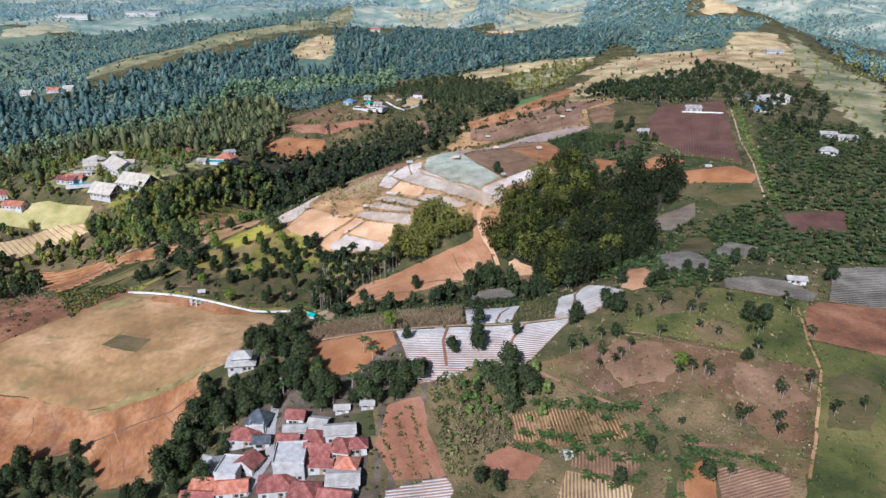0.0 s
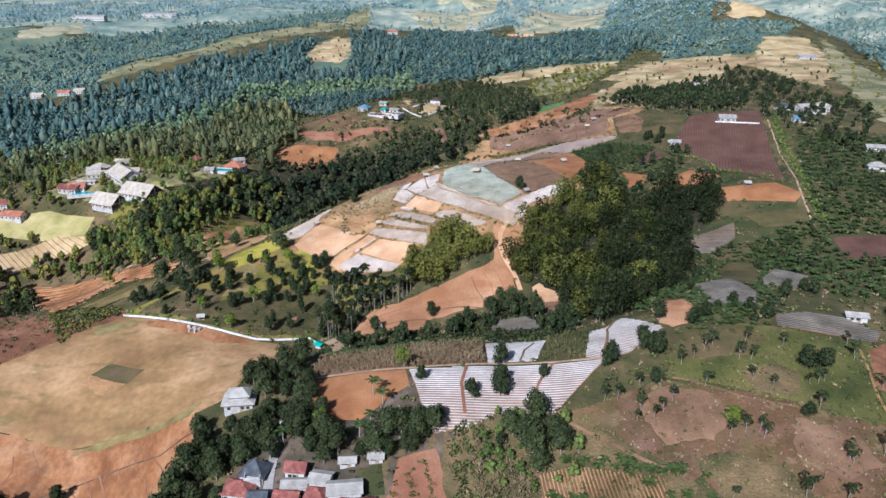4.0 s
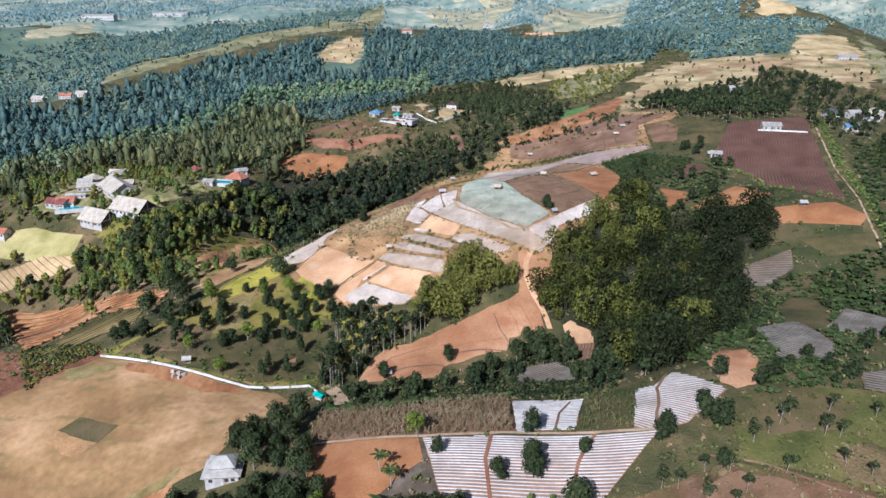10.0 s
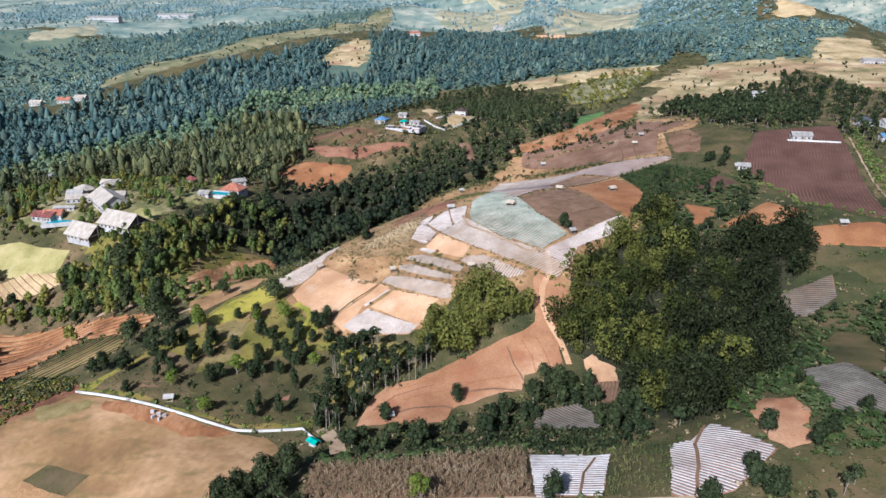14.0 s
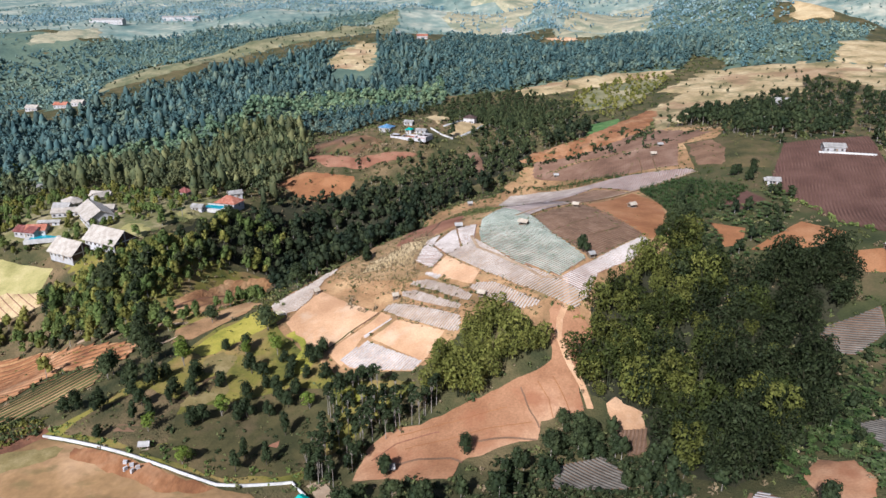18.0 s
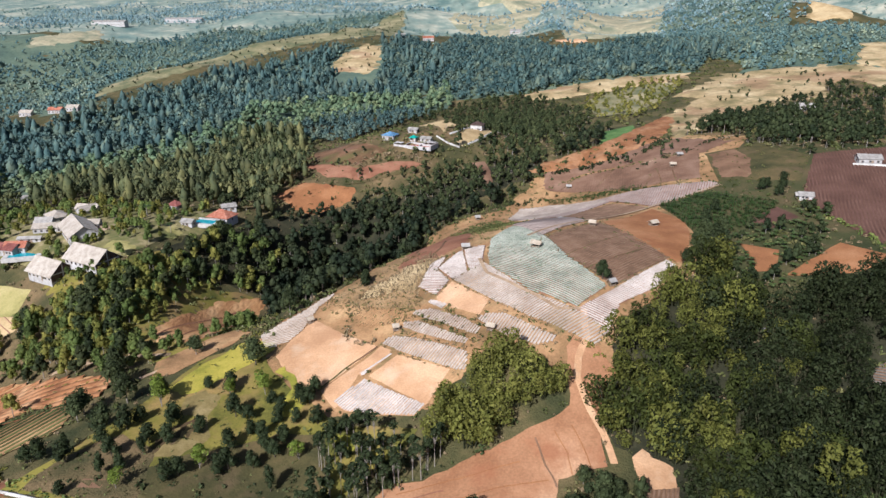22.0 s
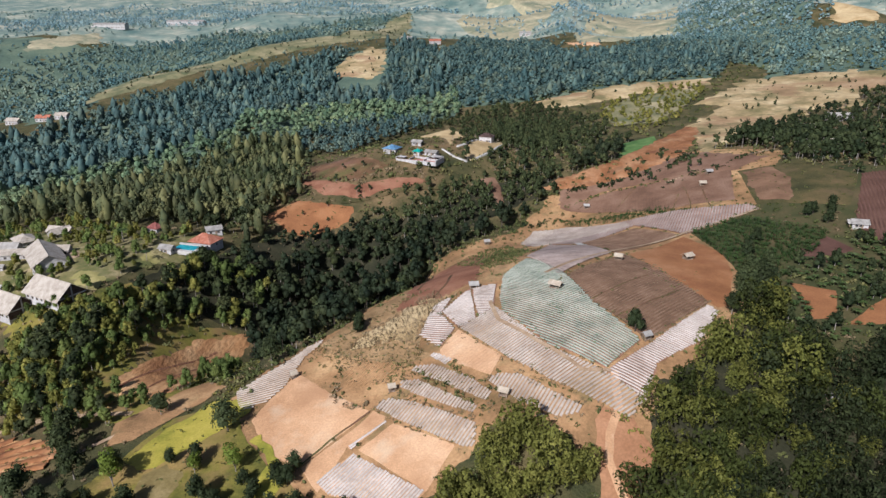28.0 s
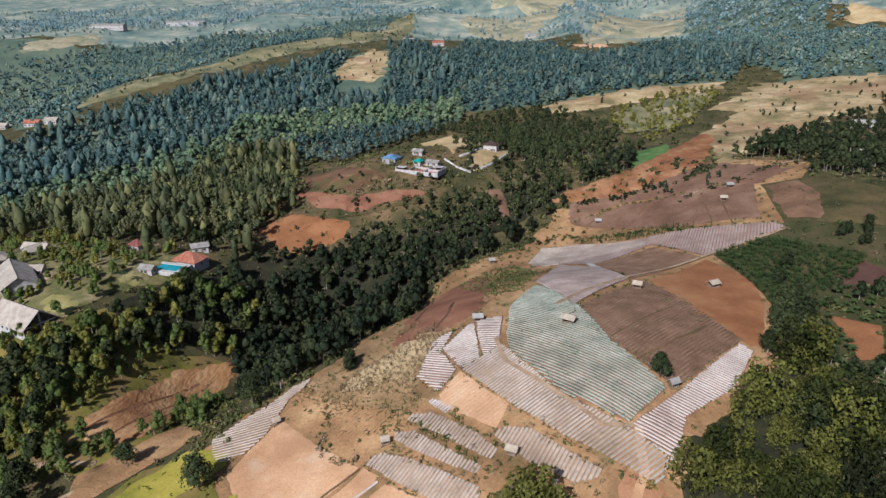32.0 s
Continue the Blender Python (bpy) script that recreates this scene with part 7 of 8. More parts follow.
# dark round trees on the meadow, along the village, in the orchard
darks = [thing_form("round_tree", crown_form(5.6, 2.3, 8, 640, 0.23, s, 0.08, 0.16, 0.3, mesh=(5, 3), core=0.68), "leaf_dark", "bark_dark", "dense dark-green rounded tree", "tree", "dark trees") for s in (51, 52, 53)]
cols = [thing_form("column_tree", crown_form(6.6, 1.4, 8, 520, 0.2, s, 0.08, 0.14, 0.9, mesh=(5, 3), core=0.68), "leaf_dark", "bark_dark", "narrow dark-green columnar tree", "tree", "dark trees") for s in (54, 55)]
broad = [thing_form("leafy_tree", crown_form(8.5, 3.5, 11, 900, 0.29, s, 0.24, 0.2, mesh=(5, 3), core=0.62), "leaf_mid", "bark", "broad leafy green tree", "tree", "leafy trees") for s in (56, 57)]
lime = [thing_form("lime_tree", tree_form(7, 2.6, 9, 700, 0.28, s, 0.2, 0.16), "leaf_lime", "bark", "bright lime-green leafy tree", "tree") for s in (58, 59)]
young = [thing_form("young_tree", tree_form(4.6, 1.15, 5, 220, 0.21, s, 0.5, 0.09), "leaf_mid", "bark", "young fruit tree with a thin pale trunk", "tree", "orchard trees") for s in (61, 62)]
for k, (x, y) in enumerate([(-87.1, 312.3), (-94.3, 312.7), (-81.6, 300.3), (-77.3, 299.3), (-63.9, 306.0), (-89.4, 293.4), (-121.1, 279.3), (-79.3, 287.9), (-75.3, 294.5), (-71.6, 293.7), (-68.5, 298.7), (-65.0, 292.1), (-61.1, 305.9), (-56.9, 298.9), (-72.3, 306.0), (-68.5, 302.3), (-60.2, 309.9), (-51.5, 294.4), (-115.0, 267.1), (-130.5, 281.8), (-133.5, 280.8), (-101.6, 287.5), (-111.1, 293.3), (-48.4, 296.3)]):
    stand(darks, x, y, r.uniform(0.9, 1.45), r.uniform(0, 6.28), k)
for k, (x, y) in enumerate([(-45.1, 298.0), (-70.9, 282.4), (-77.1, 281.2), (-88.5, 276.3), (-91.1, 274.6), (-79.1, 279.6), (-96.6, 287.9), (-63.3, 299.4), (-69.3, 288.7), (-66.2, 286.9), (-114.9, 287.4), (-109.3, 281.6), (-104.3, 276.5), (-120.5, 294.8), (-108.7, 297.0), (-98.6, 297.0), (12.1, 210.5), (11.1, 194.0), (11.3, 198.2), (23.8, 200.7), (2.9, 194.2), (-5.9, 186.2), (-11.6, 202.6), (54.2, 211.5)]):
    stand(darks, x, y, r.uniform(0.9, 1.45), r.uniform(0, 6.28), k)
for k, (x, y) in enumerate([(56.0, 206.5), (53.2, 192.7), (43.4, 204.3), (95.3, 196.1), (101.5, 196.7), (87.7, 176.7), (-63.9, 170.7), (-76.1, 193.8), (-67.6, 190.6), (-62.8, 193.7), (-80.4, 183.7), (-83.0, 175.5), (-118.0, 187.5), (-11.1, 185.6), (-14.4, 183.8), (-24.4, 179.9), (9.8, 148.9), (14.1, 146.8), (-137.2, 184.9), (-127.3, 179.9), (-117.6, 175.5), (-135.0, 177.8), (-112.6, 176.5), (99.9, 197.2)]):
    stand(darks, x, y, r.uniform(0.9, 1.45), r.uniform(0, 6.28), k)
for k, (x, y) in enumerate([(54.7, 209.9), (42.4, 202.8), (116.7, 438.4), (71.3, 219.9), (76.2, 223.5), (87.8, 232.0), (91.0, 226.7), (108.1, 239.4), (118.2, 248.0), (120.2, 245.2), (95.5, 222.4), (139.3, 229.9), (85.9, 425.0), (78.3, 411.8), (27.8, 345.9), (74.7, 395.5), (77.3, 392.5), (121.4, 447.6), (-55.0, 367.9), (-11.5, 264.1), (-32.3, 258.5), (-54.8, 364.4), (27.5, 347.8), (53.3, 149.4)]):
    stand(darks, x, y, r.uniform(0.9, 1.45), r.uniform(0, 6.28), k)
for k, (x, y) in enumerate([(63.5, 137.5), (43.7, 141.4), (114.7, 447.9), (112.2, 447.4), (63, 226), (74, 222), (54, 209), (57, 204)]):
    stand(darks, x, y, r.uniform(0.9, 1.45), r.uniform(0, 6.28), k)
for k, (x, y) in enumerate([(-98.0, 293.5), (-107.9, 273.8), (-64.0, 275.8), (-72.2, 264.1), (-65.8, 263.2), (-72.9, 258.8), (-101.1, 282.6), (-124.0, 284.4)]):
    stand(cols, x, y, r.uniform(0.9, 1.45), r.uniform(0, 6.28), k)
for k, (x, y) in enumerate([(-75.8, 310.0), (-59.4, 287.0), (-105.8, 304.4), (-84.1, 279.7), (-101.9, 269.9), (-87.6, 258.9), (-86.4, 309.2), (-17.2, 210.1), (-39.0, 189.0), (67.3, 174.3)]):
    stand(lime, x, y, r.uniform(0.9, 1.45), r.uniform(0, 6.28), k)
for k, (x, y) in enumerate([(-127.3, 317.2), (-118.8, 308.2), (-118.6, 294.5), (-129.9, 299.6), (-129.9, 303.1), (-83.6, 324.8), (-38.3, 186.2), (-32.8, 178.7), (-47.0, 189.6), (-61.0, 210.3), (-72.4, 187.7), (-77.0, 184.8), (-77.8, 175.9), (-79.1, 169.6), (-81.1, 165.7), (-67.4, 219.9), (-58.4, 225.7), (-52.8, 228.9), (-44.8, 202.8), (-56.5, 199.1), (-16.0, 181.8), (-11.7, 180.3), (-7.5, 182.1), (-19.4, 181.2)]):
    stand(broad, x, y, r.uniform(0.9, 1.45), r.uniform(0, 6.28), k)
for k, (x, y) in enumerate([(16.1, 179.0), (20.1, 176.6), (24.4, 177.9), (12.9, 181.2), (19.8, 183.6), (25.7, 174.8), (-143.3, 431.3), (-140.3, 443.6), (-128.2, 462.3), (-81.4, 357.1), (-108.2, 335.3), (-108.0, 308.9), (-131.9, 326.4), (19.6, 170.2), (18.2, 173.5), (66.1, 378.6), (71.5, 387.5), (72.1, 375.5), (80.4, 397.1), (65.6, 369.6), (59.4, 363.8), (74.7, 388.1)]):
    stand(broad, x, y, r.uniform(0.9, 1.45), r.uniform(0, 6.28), k)
for k, (x, y) in enumerate([(62.0, 198.6), (66.2, 201.0), (78.3, 199.6), (78.9, 190.4), (83.0, 187.4), (66.7, 171.8), (70.7, 172.2), (73.7, 171.8), (47.5, 183.2), (53.0, 181.7), (91.3, 162.6), (101.3, 153.7), (110.5, 155.7), (84.8, 150.5), (79.0, 154.1), (61.8, 154.5), (91.8, 179.4), (82.9, 208.0), (93.5, 206.7), (112.0, 202.0), (113.2, 189.2), (68.1, 135.7), (73.3, 206.9), (113.5, 209.4)]):
    stand(young, x, y, r.uniform(0.9, 1.45), r.uniform(0, 6.28), k)
for k, (x, y) in enumerate([(65.7, 189.0), (50.2, 180.1), (42.5, 188.1), (49.1, 191.5), (45.9, 180.1), (74.0, 169.7), (91.0, 160.8), (99.8, 163.6), (76.9, 152.3), (84.0, 146.9), (79.1, 202.0), (81.4, 199.1), (69.9, 204.1), (93.5, 189.2), (95.9, 189.4), (98.2, 190.8), (56.0, 184.9), (54.3, 190.8), (39.1, 188.7)]):
    stand(young, x, y, r.uniform(0.9, 1.45), r.uniform(0, 6.28), k)

k = 0
for poly, gap in (([(-79, 205), (-75, 227), (-50, 226), (-40, 195), (-50, 186), (-52, 180), (-62, 179), (-75, 171), (-82, 157), (-83, 178)], 4.6), ([(-24, 177), (-16, 184), (-6, 183), (-7, 177)], 4.2), ([(9, 182), (20, 186), (29, 178), (28, 169), (19, 170), (11, 175)], 6.0), ([(9, 269), (16, 276), (24, 280), (28, 271), (25, 261), (13, 261), (10, 264)], 4.0), ([(-146, 178), (-132, 186), (-106, 176), (-101, 161), (-141, 168)], 5.0), ([(-84, 176), (-64, 170), (-66, 150), (-62, 138), (-90, 138), (-92, 160)], 5.0)):
    for x, y in zip(*spread(poly, gap, 150 + k)):
        stand(darks if k % 3 else broad, x, y, r.uniform(0.6, 1.1), r.uniform(0, 6.28), k)
        k += 1

for poly in ([(-80, 206), (-76, 202), (-60, 201), (-54, 191), (-52, 183), (-59, 185), (-68, 181), (-77, 186)], [(-50, 197), (-43, 197), (-35, 184), (-40, 181), (-48, 185)]):
    for x, y in zip(*spread(poly, 3.8, 158 + k, clear=False)):
        if math.hypot(x - HX, y - HY) > 8.5:
            stand(darks if k % 4 else broad, x, y, r.uniform(0.7, 1.2), r.uniform(0, 6.28), k)
            k += 1
x, y = spread([(-57, 203), (-40, 195), (-24, 180), (-7, 178), (-2, 174), (-14, 170), (-23, 172), (-34, 174), (-49, 183)], 4.8, 157, clear=False)
for x, y in zip(x, y):
    if not any(inside(p, np.array([x]), np.array([y]))[0] for p in FIELDS):
        stand(darks if k % 3 else broad, x, y, r.uniform(0.7, 1.2), r.uniform(0, 6.28), k)
        k += 1

# ---- buildings ----


def box(sx, sy, z0, z1, cx=0.0, cy=0.0, bev=0.03):
    bm = bmesh.new()
    bmesh.ops.create_cube(bm, size=1)
    bmesh.ops.scale(bm, vec=(sx, sy, z1 - z0), verts=bm.verts)
    bmesh.ops.translate(bm, vec=(cx, cy, (z0 + z1) / 2), verts=bm.verts)
    if bev:
        bmesh.ops.bevel(bm, geom=bm.edges[:], offset=bev, segments=1, affect='EDGES')
    return bm


def slab(corners, thick):
    """A roof slope: a sheet of the given corners with a thickness."""
    bm = bmesh.new()
    top = [bm.verts.new(c) for c in corners]
    low = [bm.verts.new((c[0], c[1], c[2] - thick)) for c in corners]
    bm.faces.new(top)
    bm.faces.new(low[::-1])
    n = len(corners)
    for k in range(n):
        bm.faces.new((top[k], low[k], low[(k + 1) % n], top[(k + 1) % n]))
    bmesh.ops.recalc_face_normals(bm, faces=bm.faces)
    return bm


def courses(bm_corners, count):
    """Thin raised tile courses across a four-cornered slope (eave left, eave right, ridge right, ridge left)."""
    a, b, c, d = [Vector(p) for p in bm_corners]
    bm = bmesh.new()
    for k in range(count):
        f0, f1 = k / count, (k + 0.92) / count
        p = [a.lerp(d, f0), b.lerp(c, f0), b.lerp(c, f1), a.lerp(d, f1)]
        up = (b - a).cross(d - a).normalized()
        v = [bm.verts.new(q + up * (0.10 if j < 2 else 0.03)) for j, q in enumerate(p)]
        w = [bm.verts.new(q + up * 0.005) for q in p]
        bm.faces.new(v)
        bm.faces.new((v[1], v[0], w[0], w[1]))
    return bm


def house(name, label, x, y, turn, w, d, eave, rise, roof, wall="plaster", kind="gable", over=0.5, doors=True, group=""):
    """Walls, roof slopes with tile courses, ridge, door and windows; w runs along the ridge."""
    c, s = math.cos(radians(turn)), math.sin(radians(turn))
    z = sum(h1(x + u * c - v * s, y + u * s + v * c) for u in (-w / 2, w / 2) for v in (-d / 2, d / 2)) / 4 - 0.2
    top = tagged(new(name), label, "house" if w > 5 else "hut", group)
    top.matrix_basis = pose(x, y, z, 0, 0, turn)
    part("wall", box(w, d, -1.8, eave), M[wall], top)
    W, D = w / 2 + over, d / 2 + over
    drop = rise * over / (d / 2)
    E = eave - drop
    R = eave + rise
    if kind == "gable":
        for sx in (-w / 2 + 0.02, w / 2 - 0.02):
            bm = bmesh.new()
            bm.faces.new([bm.verts.new(p) for p in ((sx, -d / 2, eave), (sx, d / 2, eave), (sx, 0, R - 0.1))])
            part("gable", bm, M[wall], top)
        slopes = [[(-W, -D, E), (W, -D, E), (W, 0, R), (-W, 0, R)], [(W, D, E), (-W, D, E), (-W, 0, R), (W, 0, R)]]
    elif kind == "hip":
        k = max(0.3, W - D)
        slopes = [[(-W, -D, E), (W, -D, E), (k, 0, R), (-k, 0, R)], [(W, D, E), (-W, D, E), (-k, 0, R), (k, 0, R)],
                  [(W, -D, E), (W, D, E), (k, 0.05, R), (k, -0.05, R)], [(-W, D, E), (-W, -D, E), (-k, -0.05, R), (-k, 0.05, R)]]
    else:
        slopes = []
        part("flat_roof", box(w + 0.4, d + 0.4, eave, eave + 0.2), M[roof], top)
        for sx, sy, lx, ly in ((0, d / 2, w, 0.2), (0, -d / 2, w, 0.2), (w / 2, 0, 0.2, d), (-w / 2, 0, 0.2, d)):
            part("parapet", box(lx, ly, eave + 0.2, eave + 0.75, sx, sy), M[wall], top)
    for q in slopes:
        sl = part("roof_slope", slab(q, 0.12), M[roof], top)
        part("tile_course", courses(q, max(3, int(d))), M[roof], sl)
    if slopes:
        k = W if kind == "gable" else max(0.3, W - D)
        part("ridge", box(2 * k, 0.3, R - 0.02, R + 0.16), M[roof], top)
    if doors:
        part("door", box(0.95, 0.10, -0.2, min(2.05, eave - 0.2), w * 0.1, -d / 2 - 0.03, 0.01), M["wood"], top)
        n = max(2, int(w / 2.6))
        for k in range(n):
            u = -w / 2 + w * (k + 0.5) / n
            if abs(u - w * 0.1) < 1.0:
                u += 1.3 if u < w / 2 - 2 else -1.3
            for sy in (-1, 1):
                fr = part("window", box(1.1, 0.10, 0.95, min(2.0, eave - 0.25), u, sy * (d / 2 + 0.03), 0.01), M["wood"], top)
                part("pane", box(0.85, 0.05, 1.07, min(1.9, eave - 0.37), u, sy * (d / 2 + 0.075), 0), M["glass"], fr)
        for sx in (-1, 1):
            fr = part("window", box(0.10, 1.1, 0.95, min(2.0, eave - 0.25), sx * (w / 2 + 0.03), 0, 0.01), M["wood"], top)
            part("pane", box(0.05, 0.85, 1.07, min(1.9, eave - 0.37), sx * (w / 2 + 0.075), 0, 0), M["glass"], fr)
    return top


def hut(label, x, y, turn, w, d, roof):
    """A field shelter: four posts, a floor, a back screen and a pitched roof."""
    z = h1(x, y)
    top = tagged(new("field_hut"), label, "hut", "field huts")
    top.matrix_basis = pose(x, y, z, 0, 0, turn)
    for sx in (-1, 1):
        for sy in (-1, 1):
            part("post", box(0.14, 0.14, -0.5, 2.0, sx * w * 0.42, sy * d * 0.42, 0.01), M["wood"], top)
    part("floor", box(w * 0.92, d * 0.92, 0.35, 0.5), M["wood"], top)
    part("screen", box(w * 0.9, 0.06, 0.5, 1.7, 0, d * 0.42, 0.01), M["wood"], top)
    W, D, E, R = w / 2 + 0.3, d / 2 + 0.3, 1.8, 2.7
    for q in ([(-W, -D, E), (W, -D, E), (W, 0, R), (-W, 0, R)], [(W, D, E), (-W, D, E), (-W, 0, R), (W, 0, R)]):
        part("roof_slope", slab(q, 0.1), M[roof], top)
    part("ridge", box(2 * W, 0.22, R - 0.02, R + 0.1), M[roof], top)
    return top


# the village along the lane
VILLAGE = [
    (-58.3, 173.0, -6, 8, 6, 3, 1.8, 'tile_red', 'hip'),
    (-52.2, 168.7, 4, 4.5, 3.5, 2.8, 1, 'tile_dark', 'gable'),
    (-55.2, 178.0, -10, 6.5, 6, 3, 3, 'tile_dark', 'hip'),
    (-55.2, 175.2, 8, 4, 3.2, 3.2, 0, 'plaster', 'flat'),
    (-65.8, 163.7, -4, 7, 7, 3.2, 2.2, 'sheet', 'hip'),
    (-58.7, 158.6, -6, 6, 8, 4.5, 0, 'plaster', 'flat'),
    (-54.0, 160.7, 64, 5, 6, 3.2, 1.6, 'tile_red', 'gable'),
    (-65.0, 155.9, -10, 6, 7, 3, 1.8, 'tile_orange', 'gable'),
    (-56.5, 152.3, 8, 8, 5, 3, 1.5, 'tile_orange', 'gable'),
    (-65.3, 150.6, -4, 8.5, 5.5, 3, 1.8, 'tile_red', 'gable'),
    (-43.2, 174.7, -6, 5.2, 3.6, 3.2, 1.5, 'tile_red', 'gable'),
    (-42.7, 169.9, 4, 6, 3.4, 2.8, 0.8, 'sheet', 'gable'),
    (-35.7, 169.6, -10, 5, 4.5, 3.2, 0.9, 'sheet', 'gable'),
    (-28.9, 165.3, 8, 8.2, 4.8, 3.6, 1.0, 'sheet', 'gable'),
    (-35.9, 164.5, -4, 5.2, 5, 3.4, 1.8, 'tile_red', 'hip'),
    (-34.2, 159.1, -6, 7, 5, 3.4, 2, 'tile_red', 'gable'),
    (-41.2, 156.3, 4, 8.2, 9, 6, 0, 'plaster', 'flat'),
    (-27.7, 160.0, -10, 5.2, 6, 3.2, 1.9, 'tile_red', 'hip'),
    (-23.6, 160.6, 8, 5, 4.4, 3, 1.5, 'tile_red', 'hip'),
    (-33.2, 155.1, -4, 7, 3.2, 3, 1.1, 'tile_red', 'gable'),
    (-25.6, 154.2, -6, 5.5, 4.5, 3, 1.6, 'tile_orange', 'hip'),
    (-26.1, 149.1, 4, 8.2, 6, 3.2, 1.0, 'sheet', 'gable'),
    (-27.4, 143.8, -10, 8.2, 4.5, 3, 1.4, 'tile_red', 'gable'),
    (-43.9, 150.1, 8, 9, 6.5, 3.2, 2, 'tile_red', 'hip'),
    (-35.8, 145.9, -4, 7, 6.5, 3.2, 2.2, 'tile_red', 'hip'),
    (-43.9, 166.4, -6, 6, 3.2, 3, 1, 'tile_red', 'gable'),
]
LABELS = {"tile_red": "village house with a dark red clay-tile roof", "tile_orange": "village house with a faded orange tile roof", "sheet": "village house with a grey sheet roof",
          "tile_dark": "house with a dark slate-coloured pyramid roof", "plaster": "white flat-roofed two-storey house"}
for x, y, turn, w, d, eave, rise, roof, kind in VILLAGE:
    house("village_house", LABELS[roof], x, y, turn, w, d, eave, rise, roof, "plaster", kind, group="village houses")

# the white house above the village: two hipped tiers
x, y = (-69.1, 210.1)
wh = house("white_house", "white two-tier house with a pale green-grey hipped roof", x, y, 8, 8.6, 6.8, 3.2, 1.5, "sheet", kind="hip", over=0.8)
part("upper_wall", box(6.0, 4.6, 3.6, 5.4), M["plaster"], wh)
for q in ([(-3.8, -3.1, 5.0), (3.8, -3.1, 5.0), (1.2, 0, 6.8), (-1.2, 0, 6.8)], [(3.8, 3.1, 5.0), (-3.8, 3.1, 5.0), (-1.2, 0, 6.8), (1.2, 0, 6.8)],
          [(3.8, -3.1, 5.0), (3.8, 3.1, 5.0), (1.2, 0.05, 6.8), (1.2, -0.05, 6.8)], [(-3.8, 3.1, 5.0), (-3.8, -3.1, 5.0), (-1.2, -0.05, 6.8), (-1.2, 0.05, 6.8)]):
    part("upper_roof_slope", slab(q, 0.12), M["sheet"], wh)

# the resort: halls with dark timber gables and white cross beams
for x, y, turn, w, d, eave, rise, beams in [
        (-181.0, 400.7, -24, 20, 12, 3.6, 4.6, 1),
        (-202.2, 427.5, -48, 24, 12, 5.0, 3.6, 0),
        (-199.3, 398.4, -24, 16, 11, 3.6, 4.4, 1),
]:
    hall = house("resort_hall", "long resort hall with a beige roof and dark gable", x, y, turn, w, d, eave, rise, "shingle", "plaster", "gable", 1.0, group="resort halls")
    if beams:
        g = part("timber_gable", box(0.12, d * 0.98, 0.2, eave, w / 2 + 0.08, 0, 0.01), M["timber"], hall)
        bm = bmesh.new()
        bm.faces.new([bm.verts.new(p) for p in ((w / 2 + 0.15, -d / 2, eave), (w / 2 + 0.15, d / 2, eave), (w / 2 + 0.15, 0, eave + rise - 0.15))])
        part("timber_gable", bm, M["timber"], hall)
        part("white_beam", box(0.25, 0.5, 0.2, eave + rise - 0.3, w / 2 + 0.3, 0, 0.02), M["plaster"], hall, "white upright beam")
        part("white_beam", box(0.25, d * 0.96, eave - 0.5, eave - 0.05, w / 2 + 0.34, 0, 0.02), M["plaster"], hall, "white cross beam")
for x, y, turn, w, d, eave, rise, roof, kind, what in [
        (-229.3, 452.8, -40, 11, 8, 3.2, 2, 'shingle', 'hip', "resort house with a beige hipped roof"),
        (-222.2, 435.3, 15, 13, 6, 3, 1.4, 'shingle', 'gable', "low resort wing with a beige roof"),
        (-220.8, 466.5, 60, 9, 6, 3, 1.8, 'shingle', 'gable', "beige-roofed cottage among trees in the resort"),
        (-146.2, 460.5, -15, 12, 9, 3.2, 2.8, 'tile_orange', 'hip', "villa with a bright orange tile roof"),
        (-156.5, 444.1, -10, 6, 4, 2.8, 1.0, 'sheet', 'gable', "pool house with a pale roof"),
        (-227.0, 417.4, 10, 9, 6, 3, 1.8, 'tile_orange', 'gable', "orange-roofed resort house in the resort"),
        (-174.9, 470.8, -20, 6, 5, 3, 1.8, 'tile_red', 'hip', "small dark red roofed cottage"),
        (-203.2, 439.8, 10, 8, 5, 3, 1.4, 'shingle', 'gable', "low beige-roofed cottage in the resort"),
        (-224.7, 423.9, 10, 10, 2.5, 2.5, 0.6, 'sheet', 'gable', "long covered walkway with a pale roof"),
        (-147.7, 474.0, 30, 7, 4, 3, 1.2, 'sheet', 'gable', "grey-roofed shed beside the villa"),
        (-289.9, 511.0, 30, 8, 5, 3, 1.6, 'sheet', 'gable', "grey-roofed cottage at the wood edge"),
        (-230.7, 416.2, -12, 12, 7, 3, 1.8, 'tile_red', 'gable', "low dark red roofed resort house"),
        (-265.4, 404.9, -5, 9, 6, 3, 1.8, 'tile_red', 'gable', "small red-roofed house in the resort"),
        (-253.9, 395.4, -10, 13, 6, 3, 1.8, 'tile_orange', 'gable', "faded orange-roofed house in the resort"),
        (-222.2, 469.3, -8, 12, 5, 3, 1.8, 'shingle', 'gable', "long beige-roofed wing in the resort"),
        (-228.3, 441.9, 5, 8, 5, 3, 1.8, 'sheet', 'gable', "grey-roofed lodge in the resort"),
]:
    house("resort_house", what, x, y, turn, w, d, eave, rise, roof, "plaster", kind)


